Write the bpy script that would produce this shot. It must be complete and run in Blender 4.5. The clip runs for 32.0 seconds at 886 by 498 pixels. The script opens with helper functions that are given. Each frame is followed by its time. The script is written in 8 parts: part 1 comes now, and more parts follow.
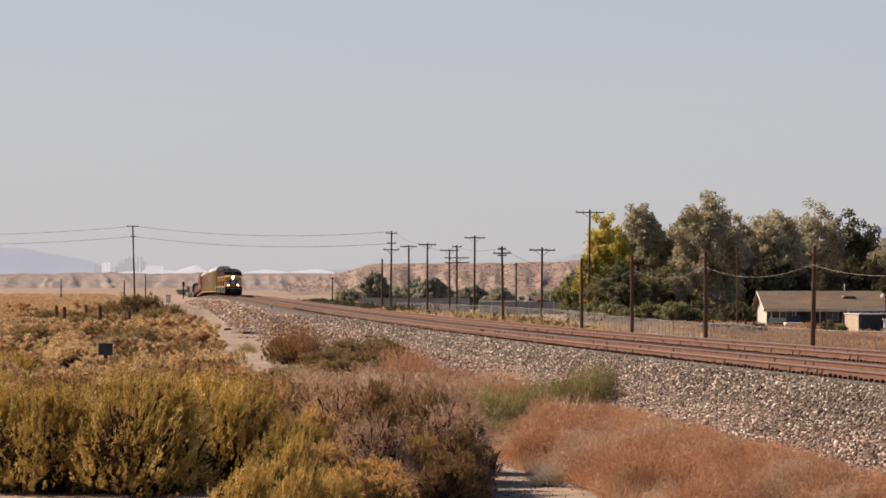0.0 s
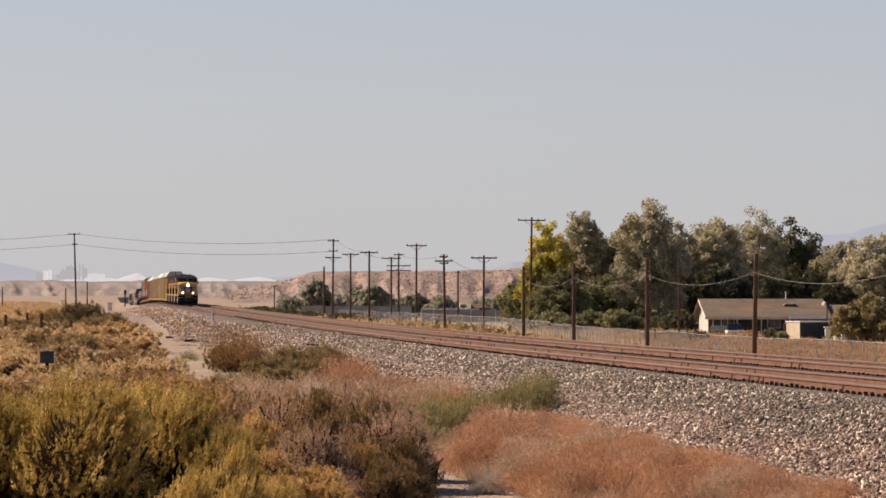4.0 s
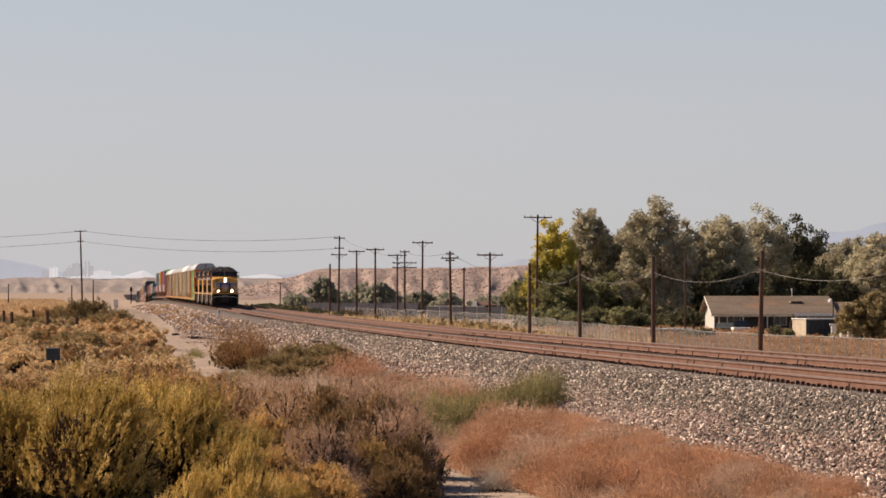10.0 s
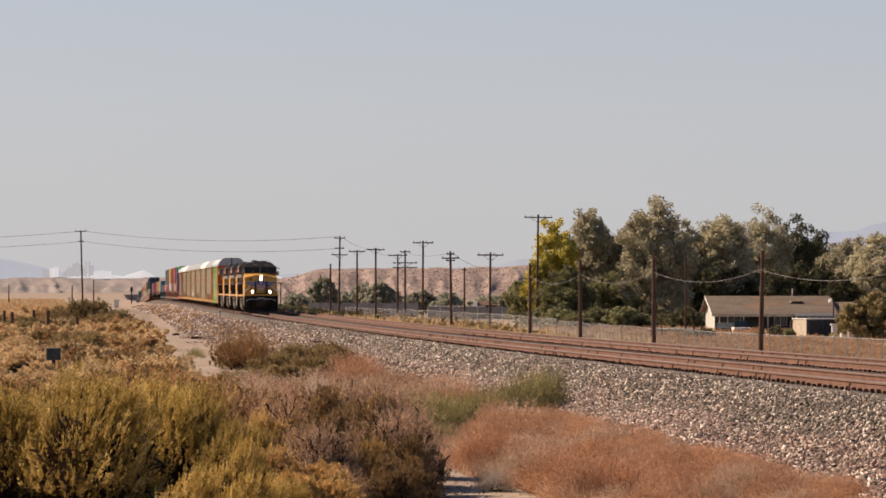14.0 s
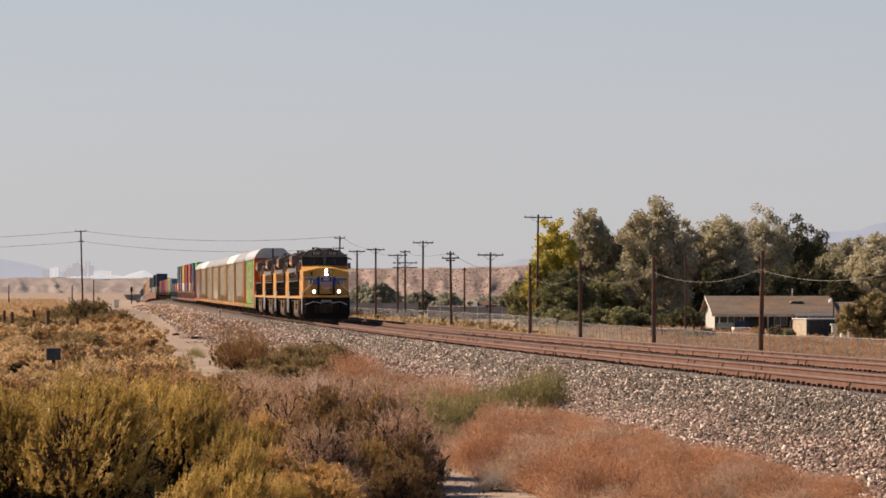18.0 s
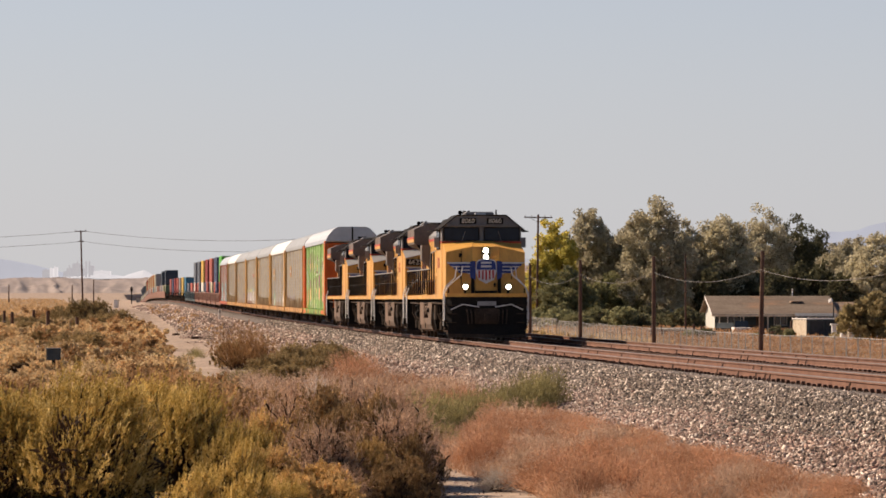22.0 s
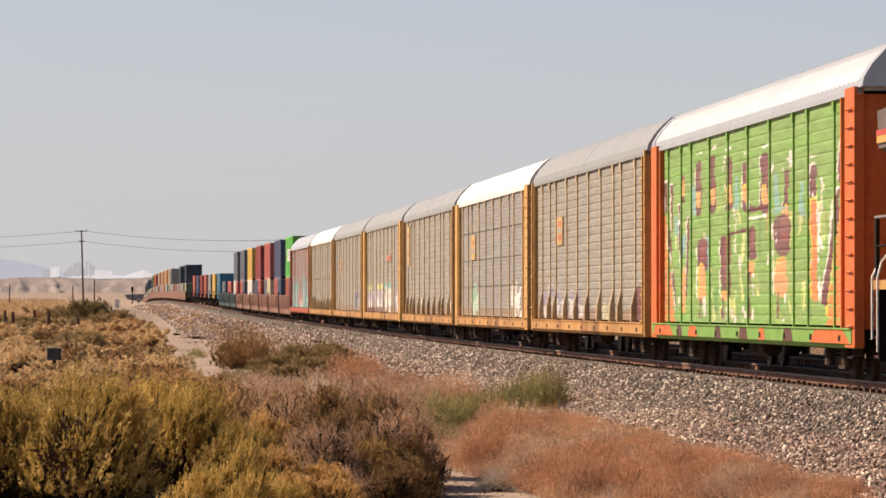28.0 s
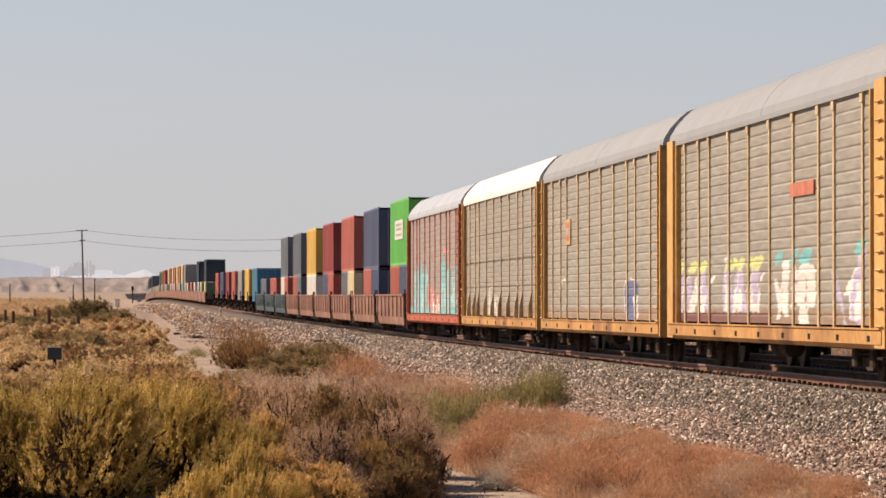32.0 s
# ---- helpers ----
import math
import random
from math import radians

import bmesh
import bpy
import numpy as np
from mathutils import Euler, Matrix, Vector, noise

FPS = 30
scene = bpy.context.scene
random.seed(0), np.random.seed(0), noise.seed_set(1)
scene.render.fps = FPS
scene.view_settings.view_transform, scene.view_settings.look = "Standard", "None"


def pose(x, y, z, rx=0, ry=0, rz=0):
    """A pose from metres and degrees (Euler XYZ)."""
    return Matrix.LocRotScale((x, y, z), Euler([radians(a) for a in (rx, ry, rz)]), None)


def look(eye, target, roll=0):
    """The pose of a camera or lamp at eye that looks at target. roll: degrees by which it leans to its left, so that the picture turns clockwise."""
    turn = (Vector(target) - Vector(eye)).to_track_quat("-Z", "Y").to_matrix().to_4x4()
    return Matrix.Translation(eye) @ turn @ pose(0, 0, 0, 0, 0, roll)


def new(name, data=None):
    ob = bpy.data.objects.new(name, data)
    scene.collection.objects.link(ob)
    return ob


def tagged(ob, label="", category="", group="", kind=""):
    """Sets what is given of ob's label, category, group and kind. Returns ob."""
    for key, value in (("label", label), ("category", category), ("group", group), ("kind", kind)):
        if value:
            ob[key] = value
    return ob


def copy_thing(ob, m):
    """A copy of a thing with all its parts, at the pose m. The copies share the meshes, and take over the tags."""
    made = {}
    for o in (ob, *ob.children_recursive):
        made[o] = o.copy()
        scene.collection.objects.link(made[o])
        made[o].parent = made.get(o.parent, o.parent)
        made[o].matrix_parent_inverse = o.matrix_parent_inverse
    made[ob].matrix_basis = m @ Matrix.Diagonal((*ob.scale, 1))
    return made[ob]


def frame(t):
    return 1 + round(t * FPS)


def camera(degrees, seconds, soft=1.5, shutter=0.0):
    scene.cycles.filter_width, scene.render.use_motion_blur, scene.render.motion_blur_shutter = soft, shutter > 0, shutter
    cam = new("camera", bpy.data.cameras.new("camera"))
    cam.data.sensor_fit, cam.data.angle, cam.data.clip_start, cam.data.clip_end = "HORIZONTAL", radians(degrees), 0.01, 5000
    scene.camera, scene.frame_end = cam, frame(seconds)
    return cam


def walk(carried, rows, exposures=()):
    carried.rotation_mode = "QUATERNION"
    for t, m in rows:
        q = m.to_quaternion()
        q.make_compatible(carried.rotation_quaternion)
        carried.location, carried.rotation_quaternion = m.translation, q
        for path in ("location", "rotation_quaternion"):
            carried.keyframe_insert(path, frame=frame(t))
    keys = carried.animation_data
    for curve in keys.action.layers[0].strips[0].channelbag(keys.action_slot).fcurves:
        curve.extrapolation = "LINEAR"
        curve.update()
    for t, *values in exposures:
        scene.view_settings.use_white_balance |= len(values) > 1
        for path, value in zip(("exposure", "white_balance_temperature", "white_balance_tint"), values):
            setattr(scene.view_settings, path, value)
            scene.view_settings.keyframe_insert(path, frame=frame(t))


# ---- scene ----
# All lengths in metres: the camera stands at x = 0, y = 0 and looks along +y, the railway runs from far away towards it.
import itertools

EYE = 3.0
FOV = 11.735
cam = camera(FOV, 32.0, soft=1.65)


def aim(right, up):
    """The camera's pose when it is turned by so many degrees to the right and upwards."""
    return pose(0, 0, EYE, 90 + up, 0, -right)


# degrees of the pan: seconds, picture shift to the right and downwards
PAN = [(0, 91.4, -8.8), (0.5, 91.9, -7.7), (1, 86.5, -4.6), (1.5, 70.4, -2), (2, 55.1, 0), (2.5, 40, 1.5), (3, 20.2, 2.8), (3.5, 2.9, 3.6), (4.5, -22, 6.2), (5.5, -29.1, 6.4), (6, -21.4, 4.6), (6.5, -15.3, 3.1), (7, -9.2, 1.5), (7.5, -4.8, 0.5), (8, -3.1, 0), (8.5, -1.7, 0), (9, -1.5, 0), (10, -0.8, 0), (11, 0, 0), (13, 0, 0), (22, 0, 0), (26.5, 0.2, 0), (28, 1.2, -0.2), (30, 2.2, -0.5), (31, 1.8, -0.8), (32, 1.8, -1.2)]
walk(cam, [(t, aim(-h / 133.1, 0.556 + v / 133.1)) for t, h, v in PAN], [(0, 0.76, 6600, 17), (21.2, 0.76, 6600, 17), (22, 0.85, 6600, 17), (28, 0.85, 6600, 17), (29, 0.77, 6600, 17), (31, 0.72, 6600, 17), (32, 0.81, 6600, 17)])

# ---- world, sun ----
SUN = Vector((-0.70, 0.36, 0.61)).normalized()
world = bpy.data.worlds.new("world")
scene.world = world
world.use_nodes = True
_wt = world.node_tree
_bg = _wt.nodes["Background"]
_sky = _wt.nodes.new("ShaderNodeTexSky")
_sky.sky_type = "NISHITA"
_sky.sun_disc = False
_sky.sun_elevation = math.asin(SUN.z)
_sky.sun_rotation = math.atan2(SUN.x, SUN.y)
_sky.altitude = 300
_sky.air_density, _sky.dust_density, _sky.ozone_density = 1.0, 0.9, 2.5
# dusty haze that veils the sky towards the horizon
_co, _sp, _mr, _mx = (_wt.nodes.new(k) for k in ("ShaderNodeTexCoord", "ShaderNodeSeparateXYZ", "ShaderNodeMapRange", "ShaderNodeMix"))
_wt.links.new(_co.outputs["Generated"], _sp.inputs[0])
_wt.links.new(_sp.outputs["Z"], _mr.inputs["Value"])
_mr.inputs["From Min"].default_value, _mr.inputs["From Max"].default_value = 0.0, 0.20
_mr.inputs["To Min"].default_value, _mr.inputs["To Max"].default_value = 0.80, 0.0
_mx.data_type = "RGBA"
_wt.links.new(_mr.outputs["Result"], _mx.inputs["Factor"])
_wt.links.new(_sky.outputs["Color"], _mx.inputs["A"])
_mh, _mc = _wt.nodes.new("ShaderNodeMapRange"), _wt.nodes.new("ShaderNodeMix")
_wt.links.new(_sp.outputs["Z"], _mh.inputs["Value"])
_mh.inputs["From Min"].default_value, _mh.inputs["From Max"].default_value = 0.0, 0.07
_mc.data_type = "RGBA"
_wt.links.new(_mh.outputs["Result"], _mc.inputs["Factor"])
_mc.inputs["A"].default_value, _mc.inputs["B"].default_value = (7.30, 7.64, 7.78, 1), (7.35, 7.95, 8.95, 1)
_wt.links.new(_mc.outputs["Result"], _mx.inputs["B"])
_wt.links.new(_mx.outputs["Result"], _bg.inputs["Color"])
_bg.inputs["Strength"].default_value = 0.046
sun = new("sun", bpy.data.lights.new("sun", "SUN"))
sun.data.energy, sun.data.angle, sun.data.color = 4.4, radians(0.6), (1.0, 0.83, 0.62)
sun.matrix_world = look((0, 0, 60), Vector((0, 0, 60)) - SUN)
scene.view_settings.exposure = 0.0


# ---- materials ----
def srgb(r, g, b):
    """Linear colour from 0..255 screen values."""
    return tuple(((c / 255) / 12.92 if c <= 10 else ((c / 255 + 0.055) / 1.055) ** 2.4) for c in (r, g, b)) + (1.0,)


def mat(name, a, b=None, rough=0.8, metal=0.0, scale=3.0, fine=40.0, bump=0.0, c=None, rand=0.0, amount=0.5, attr="", stretch=None,
        alpha=None, island=0.0, spec=0.3):
    """A worn procedural surface: colour a broken up by b in patches of 1/scale metres and grain of 1/fine metres, stains of colour c."""
    m = bpy.data.materials.new(name)
    m.use_nodes = True
    nt = m.node_tree
    n, ln = nt.nodes, nt.links
    bs = n["Principled BSDF"]
    b = b or tuple(x * 0.72 for x in a[:3]) + (1,)
    co = n.new("ShaderNodeTexCoord")
    src = co.outputs["Object"]
    if stretch:
        mp = n.new("ShaderNodeMapping")
        mp.inputs["Scale"].default_value = stretch
        ln.new(src, mp.inputs["Vector"])
        src = mp.outputs["Vector"]

    def noisy(s, det):
        t = n.new("ShaderNodeTexNoise")
        t.inputs["Scale"].default_value, t.inputs["Detail"].default_value = s, det
        ln.new(src, t.inputs["Vector"])
        return t.outputs["Fac"]

    def ramp(fac, lo, hi):
        r = n.new("ShaderNodeMapRange")
        r.inputs["From Min"].default_value, r.inputs["From Max"].default_value = lo, hi
        ln.new(fac, r.inputs["Value"])
        return r.outputs["Result"]

    def mix(fac, x, y, kind="MIX"):
        k = n.new("ShaderNodeMix")
        k.data_type, k.blend_type = "RGBA", kind
        for sock, v in ((k.inputs["Factor"], fac), (k.inputs["A"], x), (k.inputs["B"], y)):
            if hasattr(v, "links"):
                ln.new(v, sock)
            else:
                sock.default_value = v
        return k.outputs["Result"]

    big, small = noisy(scale, 4), noisy(fine, 3)
    base = a
    if attr:
        at = n.new("ShaderNodeAttribute")
        at.attribute_name = attr
        base = at.outputs["Color"]
        col = mix(ramp(big, 0.35, 0.75), base, mix(0.45, base, b))
    else:
        col = mix(ramp(big, 0.38, 0.68), base, b)
    grain = ramp(small, 0.25, 0.75)
    g = n.new("ShaderNodeMapRange")
    g.inputs["To Min"].default_value, g.inputs["To Max"].default_value = 1 - amount * 0.5, 1 + amount * 0.35
    ln.new(grain, g.inputs["Value"])
    col = mix(1.0, col, g.outputs["Result"], "MULTIPLY")
    if c:
        st = noisy(scale * 0.37 + 0.05, 6)
        col = mix(ramp(st, 0.55, 0.72), col, c)
    if rand or island:
        src2 = n.new("ShaderNodeObjectInfo").outputs["Random"] if rand else n.new("ShaderNodeNewGeometry").outputs["Random Per Island"]
        k = rand or island
        v = n.new("ShaderNodeMapRange")
        v.inputs["To Min"].default_value, v.inputs["To Max"].default_value = 1 - k, 1 + k
        ln.new(src2, v.inputs["Value"])
        col = mix(1.0, col, v.outputs["Result"], "MULTIPLY")
    if hasattr(col, "links"):
        ln.new(col, bs.inputs["Base Color"])
    bs.inputs["Roughness"].default_value = rough
    bs.inputs["Metallic"].default_value = metal
    bs.inputs["Specular IOR Level"].default_value = spec
    rr = n.new("ShaderNodeMapRange")
    rr.inputs["To Min"].default_value, rr.inputs["To Max"].default_value = max(rough - 0.12, 0.02), min(rough + 0.12, 1)
    ln.new(big, rr.inputs["Value"])
    ln.new(rr.outputs["Result"], bs.inputs["Roughness"])
    if bump:
        bp = n.new("ShaderNodeBump")
        bp.inputs["Strength"].default_value, bp.inputs["Distance"].default_value = 0.8, bump
        ln.new(small, bp.inputs["Height"])
        ln.new(bp.outputs["Normal"], bs.inputs["Normal"])
    return m


def glow(name, colour, strength):
    m = bpy.data.materials.new(name)
    m.use_nodes = True
    b = m.node_tree.nodes["Principled BSDF"]
    b.inputs["Base Color"].default_value = colour
    b.inputs["Emission Color"].default_value, b.inputs["Emission Strength"].default_value = colour, strength
    return m


def leafy(name, a, b, c=None, trans=0.35, dark=0.55, patch=4.5):
    """Leaves and twigs that let light through: colours vary leaf by leaf and clump by clump."""
    m = bpy.data.materials.new(name)
    m.use_nodes = True
    n, ln = m.node_tree.nodes, m.node_tree.links
    out = n["Material Output"]
    n.remove(n["Principled BSDF"])
    geo, co = n.new("ShaderNodeNewGeometry"), n.new("ShaderNodeTexCoord")
    nz = n.new("ShaderNodeTexNoise")
    nz.inputs["Scale"].default_value, nz.inputs["Detail"].default_value = patch, 2
    ln.new(co.outputs["Object"], nz.inputs["Vector"])
    add = n.new("ShaderNodeMath")
    add.operation = "MULTIPLY_ADD"
    ln.new(geo.outputs["Random Per Island"], add.inputs[0])
    add.inputs[1].default_value = 0.34
    half = n.new("ShaderNodeMapRange")
    half.inputs["From Min"].default_value, half.inputs["From Max"].default_value = 0.3, 0.7
    half.inputs["To Min"].default_value, half.inputs["To Max"].default_value = 0.0, 0.66
    ln.new(nz.outputs["Fac"], half.inputs["Value"])
    ln.new(half.outputs["Result"], add.inputs[2])
    rp = n.new("ShaderNodeValToRGB")
    rp.color_ramp.elements[0].color, rp.color_ramp.elements[1].color = tuple(x * dark for x in a[:3]) + (1,), b
    e = rp.color_ramp.elements.new(0.45)
    e.color = a
    if c:
        e = rp.color_ramp.elements.new(0.9)
        e.color = c
    ln.new(add.outputs[0], rp.inputs["Fac"])
    oi = n.new("ShaderNodeObjectInfo")
    mr = n.new("ShaderNodeMapRange")
    mr.inputs["To Min"].default_value, mr.inputs["To Max"].default_value = 0.8, 1.2
    ln.new(oi.outputs["Random"], mr.inputs["Value"])
    mul = n.new("ShaderNodeMix")
    mul.data_type, mul.blend_type = "RGBA", "MULTIPLY"
    mul.inputs["Factor"].default_value = 1.0
    ln.new(rp.outputs["Color"], mul.inputs["A"])
    ln.new(mr.outputs["Result"], mul.inputs["B"])
    d, t, mx = n.new("ShaderNodeBsdfDiffuse"), n.new("ShaderNodeBsdfTranslucent"), n.new("ShaderNodeMixShader")
    ln.new(mul.outputs["Result"], d.inputs["Color"])
    ln.new(mul.outputs["Result"], t.inputs["Color"])
    mx.inputs["Fac"].default_value = trans
    ln.new(d.outputs[0], mx.inputs[1])
    ln.new(t.outputs[0], mx.inputs[2])
    ln.new(mx.outputs[0], out.inputs["Surface"])
    return m


# ---- mesh kit ----
class Kit:
    """Gathers the faces of one mesh."""

    def __init__(self):
        self.v, self.f = [], []

    def add(self, verts, faces):
        o = len(self.v)
        self.v += [tuple(p) for p in verts]
        self.f += [tuple(i + o for i in q) for q in faces]
        return self

    def box(self, x0, x1, y0, y1, z0, z1, m=None):
        p = [(x, y, z) for x in (x0, x1) for y in (y0, y1) for z in (z0, z1)]
        if m is not None:
            p = [m @ Vector(q) for q in p]
        return self.add(p, [(0, 1, 3, 2), (4, 6, 7, 5), (0, 4, 5, 1), (2, 3, 7, 6), (0, 2, 6, 4), (1, 5, 7, 3)])

    def bevel_box(self, x0, x1, y0, y1, z0, z1, r):
        """A box with its upright and upper edges cut off."""
        ring = lambda e, z: [(x0 + e + r, y0 + e, z), (x1 - e - r, y0 + e, z), (x1 - e, y0 + e + r, z), (x1 - e, y1 - e - r, z),
                             (x1 - e - r, y1 - e, z), (x0 + e + r, y1 - e, z), (x0 + e, y1 - e - r, z), (x0 + e, y0 + e + r, z)]
        p = ring(0, z0) + ring(0, z1 - r) + ring(r, z1)
        f = [tuple(range(7, -1, -1)), tuple(range(16, 24))]
        for k in (0, 8):
            f += [(k + i, k + (i + 1) % 8, k + 8 + (i + 1) % 8, k + 8 + i) for i in range(8)]
        return self.add(p, f)

    def rod(self, a, b, r, n=6, r2=None, caps=True):
        a, b = Vector(a), Vector(b)
        r2 = r if r2 is None else r2
        d = b - a
        if d.length < 1e-6:
            return self
        q = d.to_track_quat("Z", "Y")
        p = []
        for c, rr in ((a, r), (b, r2)):
            p += [c + q @ Vector((rr * math.cos(2 * math.pi * i / n), rr * math.sin(2 * math.pi * i / n), 0)) for i in range(n)]
        f = [(i, (i + 1) % n, n + (i + 1) % n, n + i) for i in range(n)]
        if caps:
            f += [tuple(range(n - 1, -1, -1)), tuple(range(n, 2 * n))]
        return self.add(p, f)

    def pipe(self, pts, r, n=5):
        for a, b in zip(pts, pts[1:]):
            self.rod(a, b, r, n)
        return self

    def prism(self, prof, x0, x1, axis="x", close=True):
        """A closed outline (two coordinates each) drawn out along an axis."""
        k = len(prof)
        put = {"x": lambda t, a, b: (t, a, b), "y": lambda t, a, b: (a, t, b), "z": lambda t, a, b: (a, b, t)}[axis]
        p = [put(x0, *q) for q in prof] + [put(x1, *q) for q in prof]
        f = [(i, (i + 1) % k, k + (i + 1) % k, k + i) for i in range(k if close else k - 1)]
        if close:
            f += [tuple(range(k - 1, -1, -1)), tuple(range(k, 2 * k))]
        return self.add(p, f)

    def mesh(self, name, *materials):
        me = bpy.data.meshes.new(name)
        me.from_pydata(self.v, [], self.f)
        for m in materials:
            me.materials.append(m)
        bm = bmesh.new()
        bm.from_mesh(me)
        bmesh.ops.recalc_face_normals(bm, faces=bm.faces)
        bm.to_mesh(me)
        bm.free()
        return me


def raw_mesh(name, v, f, material, normals=False):
    me = bpy.data.meshes.new(name)
    me.from_pydata(v, [], f)
    me.materials.append(material)
    return me


def quads_mesh(name, v, n, material, k=4):
    """A mesh from an array of corners, every k of which make one face."""
    me = bpy.data.meshes.new(name)
    v = np.asarray(v, dtype=np.float32).reshape(-1, 3)
    nf = len(v) // k
    me.vertices.add(len(v))
    me.vertices.foreach_set("co", v.ravel())
    me.loops.add(nf * k)
    me.loops.foreach_set("vertex_index", np.arange(nf * k, dtype=np.int32))
    me.polygons.add(nf)
    me.polygons.foreach_set("loop_start", np.arange(0, nf * k, k, dtype=np.int32))
    me.update(calc_edges=True)
    me.materials.append(material)
    return me


def indexed_mesh(name, v, tri, material, k=3):
    me = bpy.data.meshes.new(name)
    v = np.asarray(v, dtype=np.float32).reshape(-1, 3)
    tri = np.asarray(tri, dtype=np.int32).reshape(-1, k)
    me.vertices.add(len(v))
    me.vertices.foreach_set("co", v.ravel())
    me.loops.add(tri.size)
    me.loops.foreach_set("vertex_index", tri.ravel())
    me.polygons.add(len(tri))
    me.polygons.foreach_set("loop_start", np.arange(0, tri.size, k, dtype=np.int32))
    me.update(calc_edges=True)
    me.materials.append(material)
    return me


def part(name, kit, material, parent, label=""):
    """One mesh object under a thing or under a part."""
    me = kit if isinstance(kit, bpy.types.Mesh) else kit.mesh(name, material)
    ob = new(name, me)
    ob.parent = parent
    if label:
        ob["label"] = label
    return ob


def thing(name, label, category, group="", kind="", at=None):
    ob = new(name)
    ob.empty_display_size = 0.3
    if at is not None:
        ob.matrix_world = at
    return tagged(ob, label, category, group, kind)


# ---- the line of the railway ----
# Heading of the track (radians from +y, clockwise) and height of the rail's top below the camera, by the distance s from its nearest stretch.
_S = np.linspace(-300, 2400, 1351)
_U = np.clip(_S, -160, 1150) / 1000
_PH = -0.0751 - 0.0216 * _U + 0.0487 * _U**2 - 0.057 * _U**3
_PH = np.where(_S > 560, np.interp(_S, [560, 620, 930, 1060], [float(np.interp(560, _S, _PH)), -0.0815, -0.0815, -0.0750]), _PH)
_ZR = EYE - 1.6379 - 3.8699 * _U + 10.288 * _U**2 - 7.306 * _U**3
_ZR = np.where(_S > 1100, np.interp(_S, [1100, 1500], [float(np.interp(1100, _S, _ZR)), -3.0]), _ZR)
_ZR = np.where(_S < -40, np.interp(-40, _S, _ZR), _ZR)
_d = _S[1] - _S[0]
_TX = np.concatenate([[0], np.cumsum((np.sin(_PH[1:]) + np.sin(_PH[:-1])) / 2 * _d)])
_TY = np.concatenate([[0], np.cumsum((np.cos(_PH[1:]) + np.cos(_PH[:-1])) / 2 * _d)])
_TX += 6.613 - np.interp(0, _S, _TX)
_TY += 94.607 - np.interp(0, _S, _TY)


def rail_at(s, lat=0.0):
    """Place on the line at s, lat metres to the camera's side of the centre of the near track, at the height of the rail's top."""
    h = np.interp(s, _S, _PH)
    return (float(np.interp(s, _S, _TX) - lat * np.cos(h)), float(np.interp(s, _S, _TY) + lat * np.sin(h)), float(np.interp(s, _S, _ZR)))


def lateral(x, y):
    """Distance to the camera's side of the near track, and s, for a place in the plan (arrays)."""
    s = np.interp(y, _TY, _S)
    cx, h = np.interp(y, _TY, _TX), np.interp(y, _TY, _PH)
    return (cx - x) * np.cos(h), s


def train_s(t):
    """Where on the line the gap between the last engine and the first car is at t seconds."""
    u = t - 28.0
    return -24.039 - 29.6217 * u + 1.2633 * u * u / 20 + 1.7674 * u**3 / 400


def place_on_line(s_mid, half):
    """The pose of a vehicle whose bogies stand half metres before and behind s_mid; its own +x is its front."""
    a, b = Vector(rail_at(s_mid - half)), Vector(rail_at(s_mid + half))
    d = (a - b).normalized()
    q = Euler((0, -math.asin(d.z), math.atan2(d.y, d.x)), "XYZ")
    return Matrix.LocRotScale((a + b) / 2, q, None)


TRAIN = []  # (thing, metres from the gap to its middle, half its bogie distance, its place on the vehicle)


def on_train(ob, offset, half, here=None):
    TRAIN.append((ob, offset, half, here or Matrix()))
    return ob


def ground_height(x, y):
    """Height of the ground (arrays): the plain, the bank under the tracks, the lower land beyond them, the far flats."""
    lat, s = lateral(x, y)
    zr = np.interp(s, _S, _ZR)
    lump = 0.10 * np.sin(x * 0.31 + 1.3 * np.sin(y * 0.11)) * np.sin(y * 0.17 + 0.7 * np.sin(x * 0.23)) + 0.05 * np.sin(x * 1.1 + y * 0.4)
    near = lump * np.clip((np.abs(lat) - 4) / 6, 0, 1)
    far = -1.35 + 0.5 * lump
    w = np.clip((lat + 12.5) / 4.0, 0, 1)
    z = far + (near - far) * (w * w * (3 - 2 * w))
    # the bank of sand beside the line, farther out
    bank = 0.75 * np.exp(-(((lat - 4.5) / 3.2) ** 2)) * np.clip((s - 190) / 120, 0, 1)
    z = z + bank * (zr > 0)
    # heaps of spoil on the shoulder of the bank
    for hx, hy, hh, hr in ((-30.5, 415, 1.0, 2.6), (-33.6, 452, 1.15, 3.0), (-36.5, 476, 0.8, 3.4), (-24.5, 330, 0.5, 2.2)):
        z = z + hh * np.exp(-(((x - hx) / hr) ** 2 + ((y - hy) / (hr * 4)) ** 2))
    core = np.clip((8.2 - np.abs(lat + 2.15)) / 3.0, 0, 1)
    bed = zr - 0.75
    z = np.where(core > 0, np.maximum(z, z + (bed - z) * core) * (bed > z) + np.minimum(z, z + (bed - z) * core) * (bed <= z), z)
    return z


